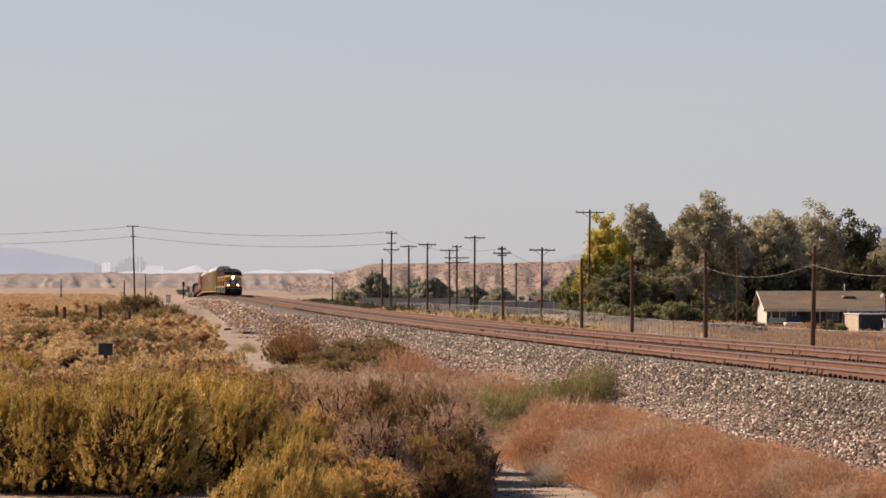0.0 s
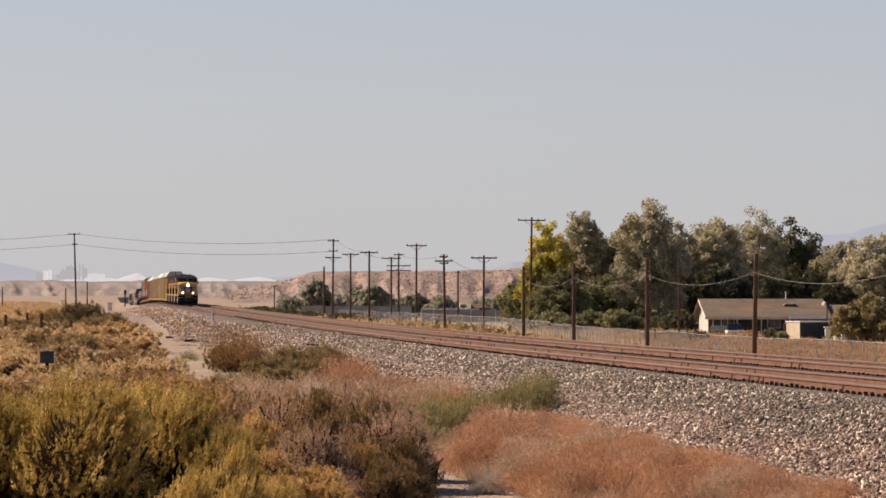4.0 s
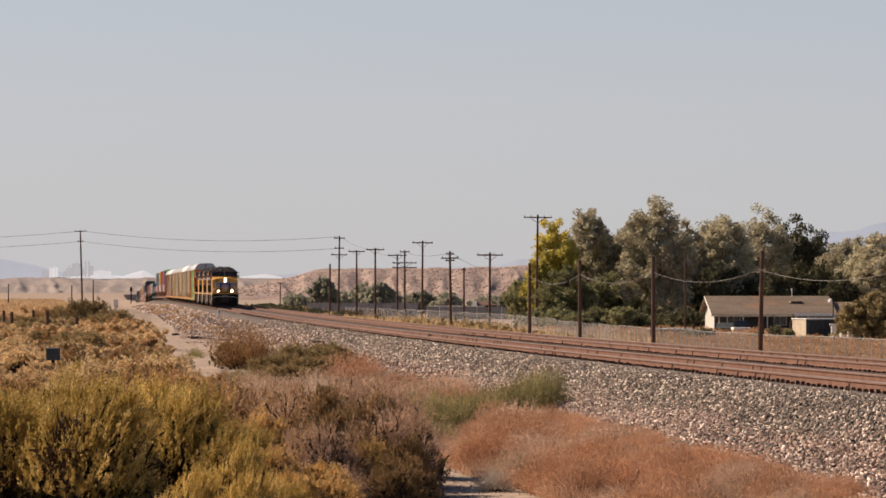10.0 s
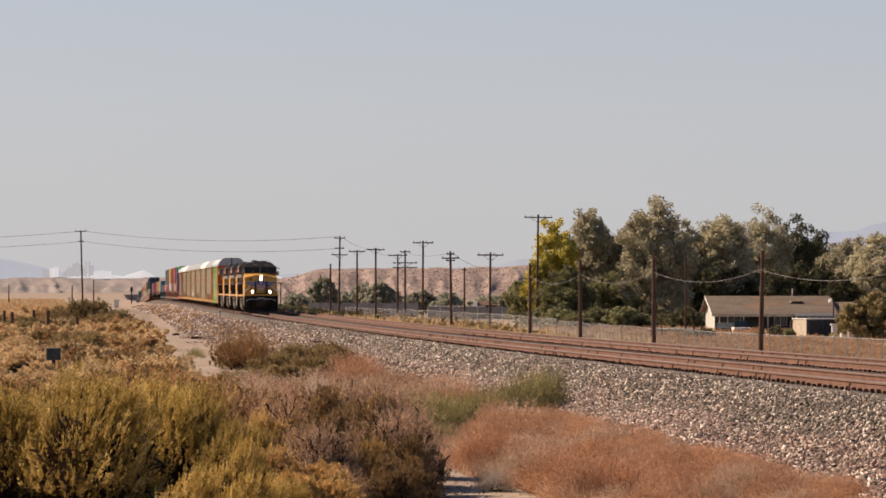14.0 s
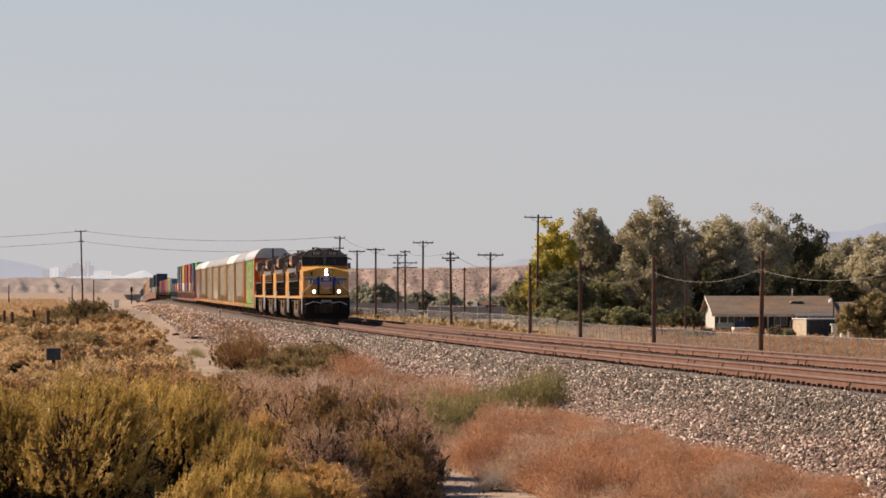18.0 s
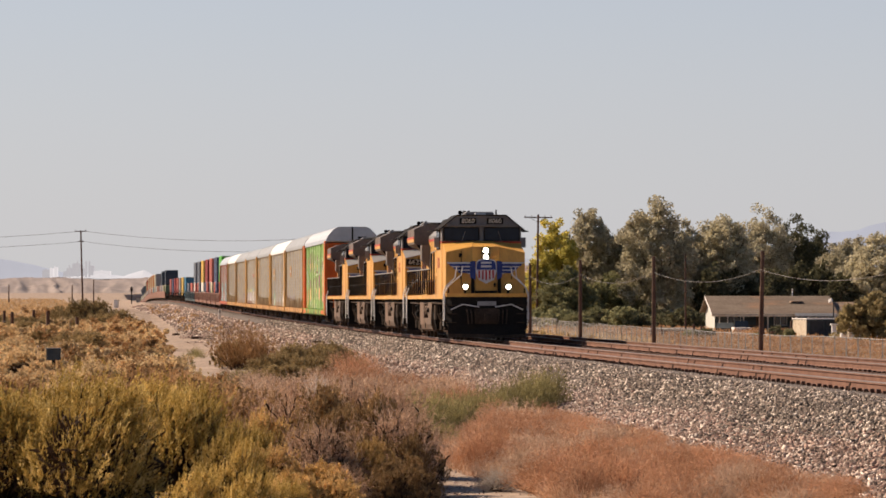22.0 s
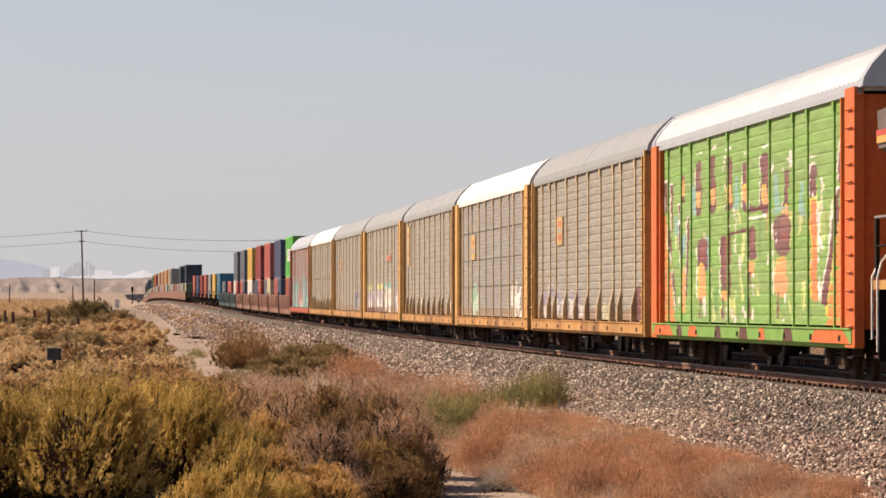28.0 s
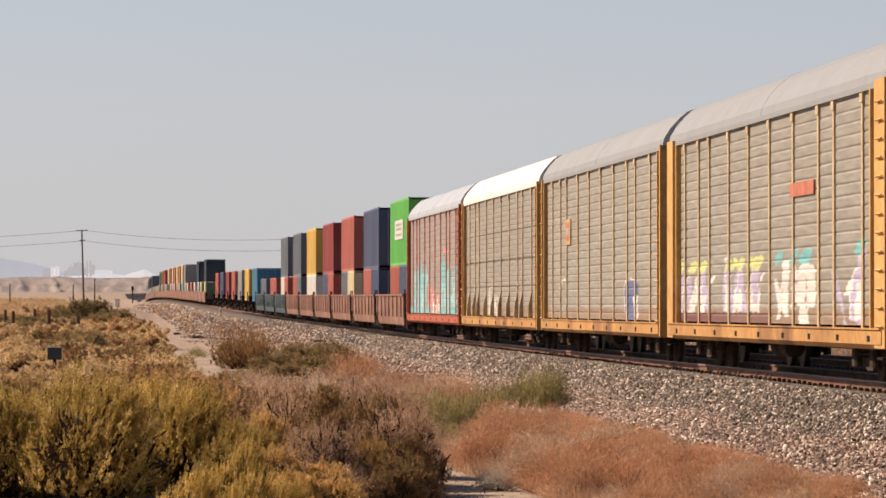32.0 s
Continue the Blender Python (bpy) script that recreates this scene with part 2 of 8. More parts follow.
# ---- surfaces ----
SAND = mat("sand", (0.36, 0.275, 0.205, 1), (0.26, 0.19, 0.14, 1), 0.95, scale=0.5, fine=5, bump=0.05, c=(0.20, 0.135, 0.09, 1), amount=0.8)
BALLAST_BED = mat("ballast_bed", (0.12, 0.096, 0.08, 1), (0.075, 0.06, 0.05, 1), 0.95, scale=1.2, fine=14, bump=0.05, amount=0.9)
def stone_mat(name, stops):
    """Crushed stone whose colour changes from stone to stone."""
    m = mat(name, (0.92, 0.9, 0.88, 1), (0.72, 0.69, 0.67, 1), 0.9, scale=0.6, fine=25, amount=0.5)
    n, ln = m.node_tree.nodes, m.node_tree.links
    sock = n["Principled BSDF"].inputs["Base Color"]
    rp, geo, k = n.new("ShaderNodeValToRGB"), n.new("ShaderNodeNewGeometry"), n.new("ShaderNodeMix")
    rp.color_ramp.interpolation = "CONSTANT"
    el = rp.color_ramp.elements
    el[0].position, el[0].color = stops[0][0], stops[0][1] + (1,)
    el[1].position, el[1].color = stops[-1][0], stops[-1][1] + (1,)
    for p, c in stops[1:-1]:
        e = el.new(p)
        e.color = c + (1,)
    ln.new(geo.outputs["Random Per Island"], rp.inputs["Fac"])
    k.data_type, k.blend_type = "RGBA", "MULTIPLY"
    k.inputs["Factor"].default_value = 1.0
    ln.new(sock.links[0].from_socket, k.inputs["A"])
    ln.new(rp.outputs["Color"], k.inputs["B"])
    ln.new(k.outputs["Result"], sock)
    return m


STONE = stone_mat("ballast_stone", [(0, (0.065, 0.055, 0.048)), (0.18, (0.15, 0.125, 0.105)), (0.40, (0.25, 0.21, 0.175)), (0.60, (0.34, 0.275, 0.225)), (0.72, (0.10, 0.076, 0.066)), (0.82, (0.52, 0.42, 0.345)), (0.91, (0.86, 0.76, 0.65))])
PINKSTONE = stone_mat("foot_stone", [(0, (0.07, 0.052, 0.045)), (0.14, (0.19, 0.14, 0.115)), (0.34, (0.32, 0.235, 0.19)), (0.54, (0.45, 0.315, 0.255)), (0.70, (0.21, 0.12, 0.10)), (0.80, (0.62, 0.47, 0.385)), (0.90, (0.88, 0.77, 0.66))])
RUST = mat("rail_rust", (0.19, 0.095, 0.06, 1), (0.14, 0.068, 0.043, 1), 0.75, 0.2, scale=1.5, fine=20, amount=0.5)
RAILTOP = mat("rail_head", (0.24, 0.185, 0.155, 1), None, 0.5, 0.5, scale=0.5, fine=8, amount=0.3)
TIE = mat("concrete_tie", (0.25, 0.21, 0.18, 1), None, 0.9, scale=3, fine=30, rand=0.15)
CLIP = mat("tie_clip", (0.075, 0.042, 0.03, 1), None, 0.7, 0.3)
POLE = mat("pole_wood", (0.115, 0.062, 0.042, 1), (0.07, 0.04, 0.029, 1), 0.9, scale=2, fine=12, stretch=(4, 4, 0.3), amount=0.6)
WIRE = mat("wire", (0.05, 0.048, 0.046, 1), None, 0.8)
MESHWIRE = mat("fence_wire", (0.42, 0.40, 0.37, 1), None, 0.6, 0.2)
PALE_WIRE = mat("pale_wire", (0.30, 0.28, 0.26, 1), None, 0.5, 0.3)
INSUL = mat("insulator", (0.30, 0.29, 0.28, 1), None, 0.3)
STEEL = mat("galvanised", (0.33, 0.32, 0.30, 1), None, 0.5, 0.6)
GREYMESH = mat("grey_screen", (0.36, 0.345, 0.33, 1), (0.28, 0.265, 0.25, 1), 0.8, scale=0.7, fine=6, amount=0.3)
ROOF = mat("roof_shingle", (0.19, 0.145, 0.105, 1), (0.14, 0.102, 0.072, 1), 0.9, scale=0.5, fine=5, stretch=(0.6, 1, 3), amount=0.7, c=(0.32, 0.165, 0.085, 1))
WHITE = mat("white_paint", (0.74, 0.71, 0.66, 1), (0.62, 0.58, 0.52, 1), 0.7, scale=1, fine=9, amount=0.15)
GREYWALL = mat("grey_wall", (0.055, 0.066, 0.07, 1), (0.04, 0.047, 0.05, 1), 0.8, scale=0.8, fine=8)
DARK = mat("dark_things", (0.04, 0.04, 0.042, 1), None, 0.7)
GLASS = mat("window_glass", (0.03, 0.035, 0.04, 1), None, 0.1, spec=0.6)
CREAM = mat("cream_paint", (0.58, 0.50, 0.38, 1), (0.48, 0.38, 0.27, 1), 0.8, scale=1.5, fine=10)
BROWN = mat("brown_boards", (0.15, 0.085, 0.055, 1), None, 0.9, scale=2, fine=10)
BARK = mat("bark", (0.12, 0.085, 0.06, 1), (0.08, 0.055, 0.04, 1), 0.95, scale=2, fine=14, bump=0.02, stretch=(2, 2, 0.5))
# mesa soil, its colours lightened to carry some haze
MESA = mat("mesa_soil", (0.275, 0.198, 0.168, 1), (0.20, 0.145, 0.125, 1), 1.0, scale=0.09, fine=0.45, amount=0.75, c=(0.35, 0.27, 0.215, 1), stretch=(1, 0.5, 2))


def spot(b, d):
    """Plan place d metres away, b milliradians to the right of the camera's axis."""
    return d * b / 1000, d


def gz(x, y):
    return float(ground_height(np.array([x]), np.array([y]))[0])


# ---- ground ----
def build_ground():
    ys = np.concatenate([np.linspace(-290, 20, 24, endpoint=False), np.linspace(20, 60, 12, endpoint=False), np.linspace(60, 260, 120, endpoint=False), np.geomspace(260, 1300, 120, endpoint=False),
                         np.geomspace(1300, 4800, 24)])
    near = np.concatenate([-np.geomspace(3600, 60, 22), np.linspace(-56, -16, 24), np.linspace(-15.4, 9.4, 63), np.linspace(10, 40, 30),
                           np.geomspace(44, 3600, 24)])
    Y, O = np.meshgrid(ys, near, indexing="ij")
    s = np.interp(Y, _TY, _S)
    X = np.interp(Y, _TY, _TX) - O
    Z = ground_height(X, Y)
    r = np.hypot(X, Y)
    Z = Z + np.clip((r - 1500) / 3000, 0, 1) * 3.0
    nr, nc = Y.shape
    v = np.stack([X, Y, Z], -1)
    i = np.arange(nr * nc).reshape(nr, nc)
    q = np.stack([i[:-1, :-1], i[1:, :-1], i[1:, 1:], i[:-1, 1:]], -1)
    ob = new("ground", indexed_mesh("ground", v, q, SAND, 4))
    for p in ob.data.polygons:
        p.use_smooth = True
    tagged(ob, "dry sandy desert ground beside the railway", "ground", kind="structure")


build_ground()

# ---- railway ----
FAR = -4.3  # centre of the far track


def swept(name, prof, lat, s0, s1, step, material, dz=0.0):
    """An outline (sideways, up from the rail's top) drawn along the line."""
    ss = np.arange(s0, s1 + 0.1, step)
    v, f, k = [], [], len(prof)
    for s in ss:
        for a, b in prof:
            x, y, z = rail_at(s, lat + a)
            v.append((x, y, z + b + dz))
    for i in range(len(ss) - 1):
        for j in range(k - 1):
            a = i * k + j
            f.append((a, a + 1, a + k + 1, a + k))
    return raw_mesh(name, v, f, material)


RAIL_SIDE = [(0.035, -0.02), (0.036, -0.045), (0.012, -0.06), (0.010, -0.14), (0.075, -0.165), (0.075, -0.18), (-0.075, -0.18), (-0.075, -0.165),
             (-0.010, -0.14), (-0.012, -0.06), (-0.036, -0.045), (-0.035, -0.02)]
RAIL_HEAD = [(0.0355, -0.02), (0.033, -0.004), (0.02, 0.0), (-0.02, 0.0), (-0.033, -0.004), (-0.0355, -0.02)]


def build_track(name, centre, label):
    tr = thing(name, label, "railway track", kind="structure")
    for side in (0.7525, -0.7525):
        r = part("rail", swept("rail", RAIL_SIDE, centre + side, -285, 1180, 4.0, RUST), RUST, tr)
        part("rail_head", swept("rail_head", RAIL_HEAD, centre + side, -285, 1180, 4.0, RAILTOP), RAILTOP, r, "polished steel running surface")
    part("stained_bed", swept("stained_bed", [(1.0, -0.215), (0.0, -0.20), (-1.0, -0.215)], centre, -285, 1180, 4.0, STAINED), STAINED, tr, "rust-stained stones between the rails")
    return tr


STAINED = mat("stained_ballast", (0.145, 0.08, 0.054, 1), (0.095, 0.052, 0.037, 1), 0.95, scale=1.2, fine=14, bump=0.04, amount=0.9)
near_track = build_track("near_track", 0.0, "near railway track with rusty rails on pale stone ballast")
far_track = build_track("far_track", FAR, "second railway track with rusty rails behind the near one")


def build_ballast():
    prof = [(4.1, -1.75), (3.55, -1.30), (2.0, -0.32), (1.75, -0.24), (0.9, -0.235), (-0.9, -0.235), (-2.15, -0.30), (-3.4, -0.235), (-5.2, -0.235), (-6.3, -0.32),
            (-8.6, -1.75)]
    ob = new("ballast", swept("ballast", prof, 0.0, -285, 1200, 3.0, BALLAST_BED))
    tagged(ob, "pale grey and pinkish crushed stone ballast bank", "ballast", kind="structure")


build_ballast()


def build_apron():
    """The spread gravel and sand between the ballast and the path, farther along the line."""
    ss = np.arange(15, 760, 5.0)
    v, f = [], []
    for s in ss:
        w = float(np.interp(s, [15, 70, 160, 420, 760], [0.4, 3.4, 6.0, 4.2, 2.2]))
        for k, (a, q) in enumerate(((2.9, 0.0), (3.7, 0.35), (4.0 + w * 0.45, 0.72), (4.0 + w, 1.0), (4.6 + w, 1.12))):
            x, y, z = rail_at(s, a)
            top = z - 0.93
            g = gz(x, y)
            v.append((x, y, top + (min(g, top) - 0.04 - top) * q + 0.05 * math.sin(s * 0.7 + k * 2) * (0 < k < 4) + 0.02))
    for i in range(len(ss) - 1):
        for j in range(4):
            k = i * 5 + j
            f.append((k, k + 1, k + 6, k + 5))
    ob = new("gravel_apron", raw_mesh("gravel_apron", v, f, GRAVEL))
    for p in ob.data.polygons:
        p.use_smooth = True
    tagged(ob, "spread sandy gravel at the foot of the ballast", "gravel", kind="structure")


GRAVEL = mat("sandy_gravel", (0.32, 0.24, 0.185, 1), (0.22, 0.16, 0.122, 1), 0.95, scale=0.7, fine=5, bump=0.06, amount=1.1)
build_apron()

# ---- poles and wires ----
def pole(b, d, top, arms=(), name="utility_pole", label="weathered brown wooden utility pole with crossarms", lean=0.0, r=0.16, turn=0.0, base=None):
    x, y = spot(b, d)
    z0 = gz(x, y) - 0.2 if base is None else base
    h = top - z0
    ob = thing(name, label, "utility pole", "line of utility poles", at=pose(x, y, z0, 0, lean, turn))
    part("post", Kit().rod((0, 0, 0), (0, 0, h), r, 8, r * 0.7), POLE, ob)
    for dz, w in arms:
        z = h - dz
        part("crossarm", Kit().box(-w / 2, w / 2, -r - 0.1, -r + 0.02, z - 0.07, z + 0.07), POLE, ob)
        k = max(2, int(w / 0.6))
        for i in range(k):
            xx = -w / 2 + 0.12 + (w - 0.24) * i / (k - 1)
            if abs(xx) > 0.25:
                part("insulator", Kit().rod((xx, -r - 0.04, z + 0.07), (xx, -r - 0.04, z + 0.25), 0.055, 6, 0.04), INSUL, ob)
        if w > 2:
            for sx in (-1, 1):
                part("brace", Kit().rod((sx * w * 0.28, -r - 0.05, z - 0.05), (0, -r, z - 0.65), 0.025, 4), POLE, ob)
    return ob, Vector((x, y, top))


def wire(a, b, sag, r=0.028, material=None, name="wire"):
    n, k = 17, 5
    d = (b - a).normalized()
    e1 = d.cross(Vector((0, 0, 1))).normalized()
    e2 = e1.cross(d)
    v, f = [], []
    for i in range(n):
        u = i / (n - 1)
        p = a.lerp(b, u) - Vector((0, 0, sag * 4 * u * (1 - u)))
        v += [p + (e1 * math.cos(2 * math.pi * j / k) + e2 * math.sin(2 * math.pi * j / k)) * r for j in range(k)]
    for i in range(n - 1):
        f += [(i * k + j, i * k + (j + 1) % k, (i + 1) * k + (j + 1) % k, (i + 1) * k + j) for j in range(k)]
    ob = new(name, raw_mesh("wire", v, f, material or WIRE))
    return tagged(ob, "sagging overhead utility wire between poles", "wire", "overhead wires")


def mr(px):
    return (px - 784) / 7.627


def up(py, d):
    return EYE + (515 - py) * d / 7627


for px, d, py, arms, lean in (
    (147, 700, 408, [(0.15, 1.9), (1.8, 0.9)], -1.6), (600, 620, 418, [(0.3, 1.6), (1.75, 1.3), (2.7, 2.3)], 0.6), (632, 620, 443, [(0.2, 2.4)], 0),
    (665, 580, 439, [(0.25, 2.4)], 0), (704, 640, 450, [(0.2, 2.8)], 0), (717, 640, 443, [(0.25, 1.5), (1.9, 3.6), (2.6, 3.6)], 0), (748, 560, 426, [(0.3, 2.7)], 0.3),
    (799, 470, 445, [(0.3, 0.9), (0.75, 1.9), (1.0, 1.0)], -0.8), (867, 480, 447, [(0.3, 2.9)], 0.4), (950, 520, 380, [(0.35, 3.4)], 0.7), (585, 600, 467, [], 0),
    (822, 650, 474, [(0.3, 0.6)], 0), (497, 900, 500, [(0.2, 1.2)], 0), (166, 900, 495, [], 0), (128, 950, 505, [], 0), (16, 1000, 503, [], 0)):
    pole(mr(px), d, up(py, d), arms, lean=lean)
LINE = []
for px, d in ((1345, 222), (1157, 255), (1027, 288), (1620, 189), (938, 322)):
    ob, top = pole(mr(px), d, 5.05, [], "line_pole", "dark brown bare wooden line pole carrying one wire", lean=1.2 if px == 1345 else 0.0, r=0.14, base=-1.5)
    LINE.append(top)
pole(mr(1213), 420, 6.6, [], "line_pole", "thin brown wooden pole behind the fence", r=0.1)
LINE.sort(key=lambda p: p.y)
for a, b in zip(LINE, LINE[1:]):
    wire(a - Vector((0, 0, 0.95)), b - Vector((0, 0, 0.95)), 0.62, 0.012, PALE_WIRE)
P0, PA, PB = Vector((spot(mr(-330), 760)[0], 760, 12.4)), Vector((*spot(mr(147), 700), up(409, 700))), Vector((*spot(mr(600), 620), up(419, 620)))
for dz, sag in ((0, 1.05), (1.7, 1.0)):
    wire(P0 - Vector((0, 0, dz)), PA - Vector((0, 0, dz)), sag * 0.8)
    wire(PA - Vector((0, 0, dz)), PB - Vector((0, 0, dz)), sag)
for (pa, da, ya), (pb, db, yb) in (((607, 620, 421), (665, 580, 441)), ((665, 580, 446), (717, 640, 446)), ((717, 640, 446), (799, 470, 447)), ((803, 470, 450), (880, 520, 478)),
                                   ((952, 520, 415), (1000, 535, 448))):
    wire(Vector((*spot(mr(pa), da), up(ya, da))), Vector((*spot(mr(pb), db), up(yb, db))), 0.5, 0.018)


# ---- trees ----
OLIVE = leafy("olive_leaves", (0.41, 0.37, 0.25, 1), (0.63, 0.575, 0.42, 1), trans=0.42, dark=0.5, patch=1.2)
# far foliage, paled because distance haze is put into its colour
HAZYGREEN = leafy("hazed_far_leaves", (0.33, 0.33, 0.25, 1), (0.45, 0.44, 0.34, 1), trans=0.45, dark=0.8)
YELLOW = leafy("yellow_leaves", (0.52, 0.44, 0.10, 1), (0.70, 0.60, 0.19, 1), trans=0.42, dark=0.7)
GREENT = leafy("shrub_leaves", (0.25, 0.245, 0.125, 1), (0.40, 0.375, 0.20, 1), trans=0.35)
TAMARISK = leafy("tamarisk_leaves", (0.36, 0.285, 0.14, 1), (0.50, 0.41, 0.22, 1), trans=0.45)
# deep green foliage; its darkness also stands in for shade under crowns
DEEP = leafy("deep_green_shade_leaves", (0.115, 0.113, 0.065, 1), (0.225, 0.205, 0.12, 1), trans=0.25)


def tree(b, d, top, width, leaves, label, seed, trunk_h=0.3, n=5000, leaf=0.30, squat=1.0):
    """A trunk with limbs and an uneven crown of small leaves in clumps."""
    rs = np.random.RandomState(seed)
    x, y = spot(b, d)
    z0 = gz(x, y)
    h = top - z0
    ob = thing("tree", label, "tree", "trees round the house", at=pose(x, y, z0))
    kit = Kit()
    kit.rod((0, 0, -0.3), (0.1, 0, h * 0.35), 0.035 * h * 0.5 + 0.1, 8, 0.02 * h * 0.5 + 0.06)
    for i in range(9):
        a = i * 2.4 + rs.rand()
        p0 = Vector((0.1, 0, h * (0.15 + 0.2 * rs.rand())))
        p1 = Vector((math.cos(a) * width * 0.2, math.sin(a) * width * 0.2, h * (0.40 + 0.22 * rs.rand())))
        kit.rod(p0, p1, 0.09, 5, 0.05).rod(p1, p1 + Vector((math.cos(a) * width * 0.08, math.sin(a) * width * 0.08, h * 0.10)), 0.05, 4, 0.02)
    part("trunk", kit, BARK, ob)
    # upright lobes of small clumps make an uneven crown, with a skirt below
    C, S = [], []
    for j in range(20):
        a, q = j * 2.4 + rs.rand(), math.sqrt((j % 11 + 0.3) / 11.3)
        sh = width * (0.19 + 0.08 * rs.rand())
        rr = q * (width * 0.56 - sh)
        zt = h * (1 - 0.26 * q * q) * (0.88 + 0.12 * rs.rand()) if j else h
        if j > 10:
            zt = h * (trunk_h + (1 - trunk_h) * (0.38 + 0.3 * rs.rand()))
        sv = min(h * (0.17 + 0.10 * rs.rand()), zt * 0.5)
        u = rs.normal(size=(13, 3))
        u /= np.linalg.norm(u, axis=1, keepdims=True)
        c = u * rs.rand(13, 1) ** 0.4 * np.array([sh, sh, sv])
        c[:, :2] *= 1 - 0.4 * c[:, 2:3] / sv
        C.append(c + np.array([rr * math.cos(a), rr * math.sin(a), zt - sv * 1.06]))
        S.append((0.10 + 0.11 * rs.rand(13)) * math.sqrt(sh * sv) * 2.0)
    c, size = np.concatenate(C), np.concatenate(S)
    m = len(c)
    k = rs.randint(0, m, n)
    d3 = rs.normal(size=(n, 3))
    d3 /= np.linalg.norm(d3, axis=1, keepdims=True)
    p = c[k] + d3 * (rs.rand(n, 1) ** 0.45) * size[k][:, None] * np.array([1, 1, 0.9])
    p[:, 2] = np.clip(p[:, 2], 0.15 * h * trunk_h, h)
    q1 = rs.normal(size=(n, 3))
    q1 /= np.linalg.norm(q1, axis=1, keepdims=True)
    q2 = np.cross(q1, rs.normal(size=(n, 3)))
    q2 /= np.linalg.norm(q2, axis=1, keepdims=True)
    ll = leaf * (0.6 + 0.8 * rs.rand(n, 1))
    v = np.stack([p - q1 * ll, p + q2 * ll * 0.45, p + q1 * ll, p - q2 * ll * 0.45], 1)
    part("crown", quads_mesh("crown", v, n, leaves), leaves, ob)
    return ob


GREY_TREE = "tall grey-olive desert tree with a dense uneven crown"
for i, (px, d, py, wpx, lv, lab, th, n) in enumerate((
    (984, 528, 376, 66, YELLOW, "tree with yellowing feathery leaves", 0.1, 7000), (958, 524, 440, 50, YELLOW, "low tree with yellowing feathery leaves", 0.05, 4000), (1042, 535, 350, 90, OLIVE, GREY_TREE, 0.06, 8000), (1120, 535, 385, 95, OLIVE, GREY_TREE, 0.04, 7000),
    (1165, 525, 349, 112, OLIVE, GREY_TREE, 0.03, 11000), (1212, 538, 385, 70, OLIVE, GREY_TREE, 0.06, 6000), (1285, 538, 362, 95, OLIVE, GREY_TREE, 0.06, 8000),
    (1345, 565, 368, 110, OLIVE, GREY_TREE, 0.15, 7500), (1250, 565, 396, 70, OLIVE, GREY_TREE, 0.12, 5000), (1405, 570, 388, 90, DEEP, GREY_TREE, 0.15, 6500), (1445, 585, 415, 90, DEEP, GREY_TREE, 0.1, 5500), (1490, 560, 440, 100, DEEP, GREY_TREE, 0.05, 6000), (1075, 560, 400, 70, OLIVE, GREY_TREE, 0.12, 4500), (1455, 600, 450, 80, DEEP, GREY_TREE, 0.1, 4500),
    (1495, 545, 404, 85, OLIVE, GREY_TREE, 0.15, 6500), (1555, 530, 404, 100, OLIVE, GREY_TREE, 0.15, 7000), (1615, 530, 415, 100, OLIVE, GREY_TREE, 0.15, 5000),
    (935, 545, 478, 75, GREENT, "low dark green shrubby tree by the fence", 0.0, 5000), (1000, 520, 470, 90, GREENT, "low dark green shrubby tree by the fence", 0.0, 5500),
    (1085, 530, 480, 110, GREENT, "low dark green shrubby tree by the fence", 0.0, 5500), (1240, 580, 440, 110, DEEP, GREY_TREE, 0.05, 5000), (1310, 590, 430, 130, DEEP, GREY_TREE, 0.02, 6000),
    (1400, 600, 440, 140, DEEP, GREY_TREE, 0.02, 6000), (1180, 575, 470, 130, DEEP, GREY_TREE, 0.02, 5000), (1545, 372, 526, 105, TAMARISK, "sprawling olive tamarisk shrub by the yard", 0.0, 4000),
    (573, 800, 488, 48, HAZYGREEN, "rounded green tree on the flats, haze in its leaf colour", 0.05, 2500), (612, 850, 515, 40, HAZYGREEN, "rounded green tree on the flats, haze in its leaf colour", 0.0, 1500),
    (645, 800, 500, 40, HAZYGREEN, "rounded green tree on the flats, haze in its leaf colour", 0.05, 2000), (672, 780, 497, 50, HAZYGREEN, "rounded green tree on the flats, haze in its leaf colour", 0.05, 2500),
    (745, 800, 510, 46, HAZYGREEN, "rounded green tree on the flats, haze in its leaf colour", 0.0, 2000), (795, 760, 516, 50, HAZYGREEN, "rounded green tree on the flats, haze in its leaf colour", 0.0, 2000),
    (865, 760, 522, 60, HAZYGREEN, "rounded green tree on the flats, haze in its leaf colour", 0.0, 2000), (905, 700, 515, 50, HAZYGREEN, "rounded green tree on the flats, haze in its leaf colour", 0.0, 2000),
    (525, 880, 518, 50, HAZYGREEN, "rounded green tree on the flats, haze in its leaf colour", 0.0, 1500), (698, 840, 515, 40, HAZYGREEN, "rounded green tree on the flats, haze in its leaf colour", 0.0, 1500))):
    tree(mr(px), d, up(py - (9 if px > 1100 and d < 600 else 0), d), wpx * d / 7627 * 1.34, lv, lab, 100 + i, th, int(n * 2.8), 0.20 if d < 700 else 0.33)


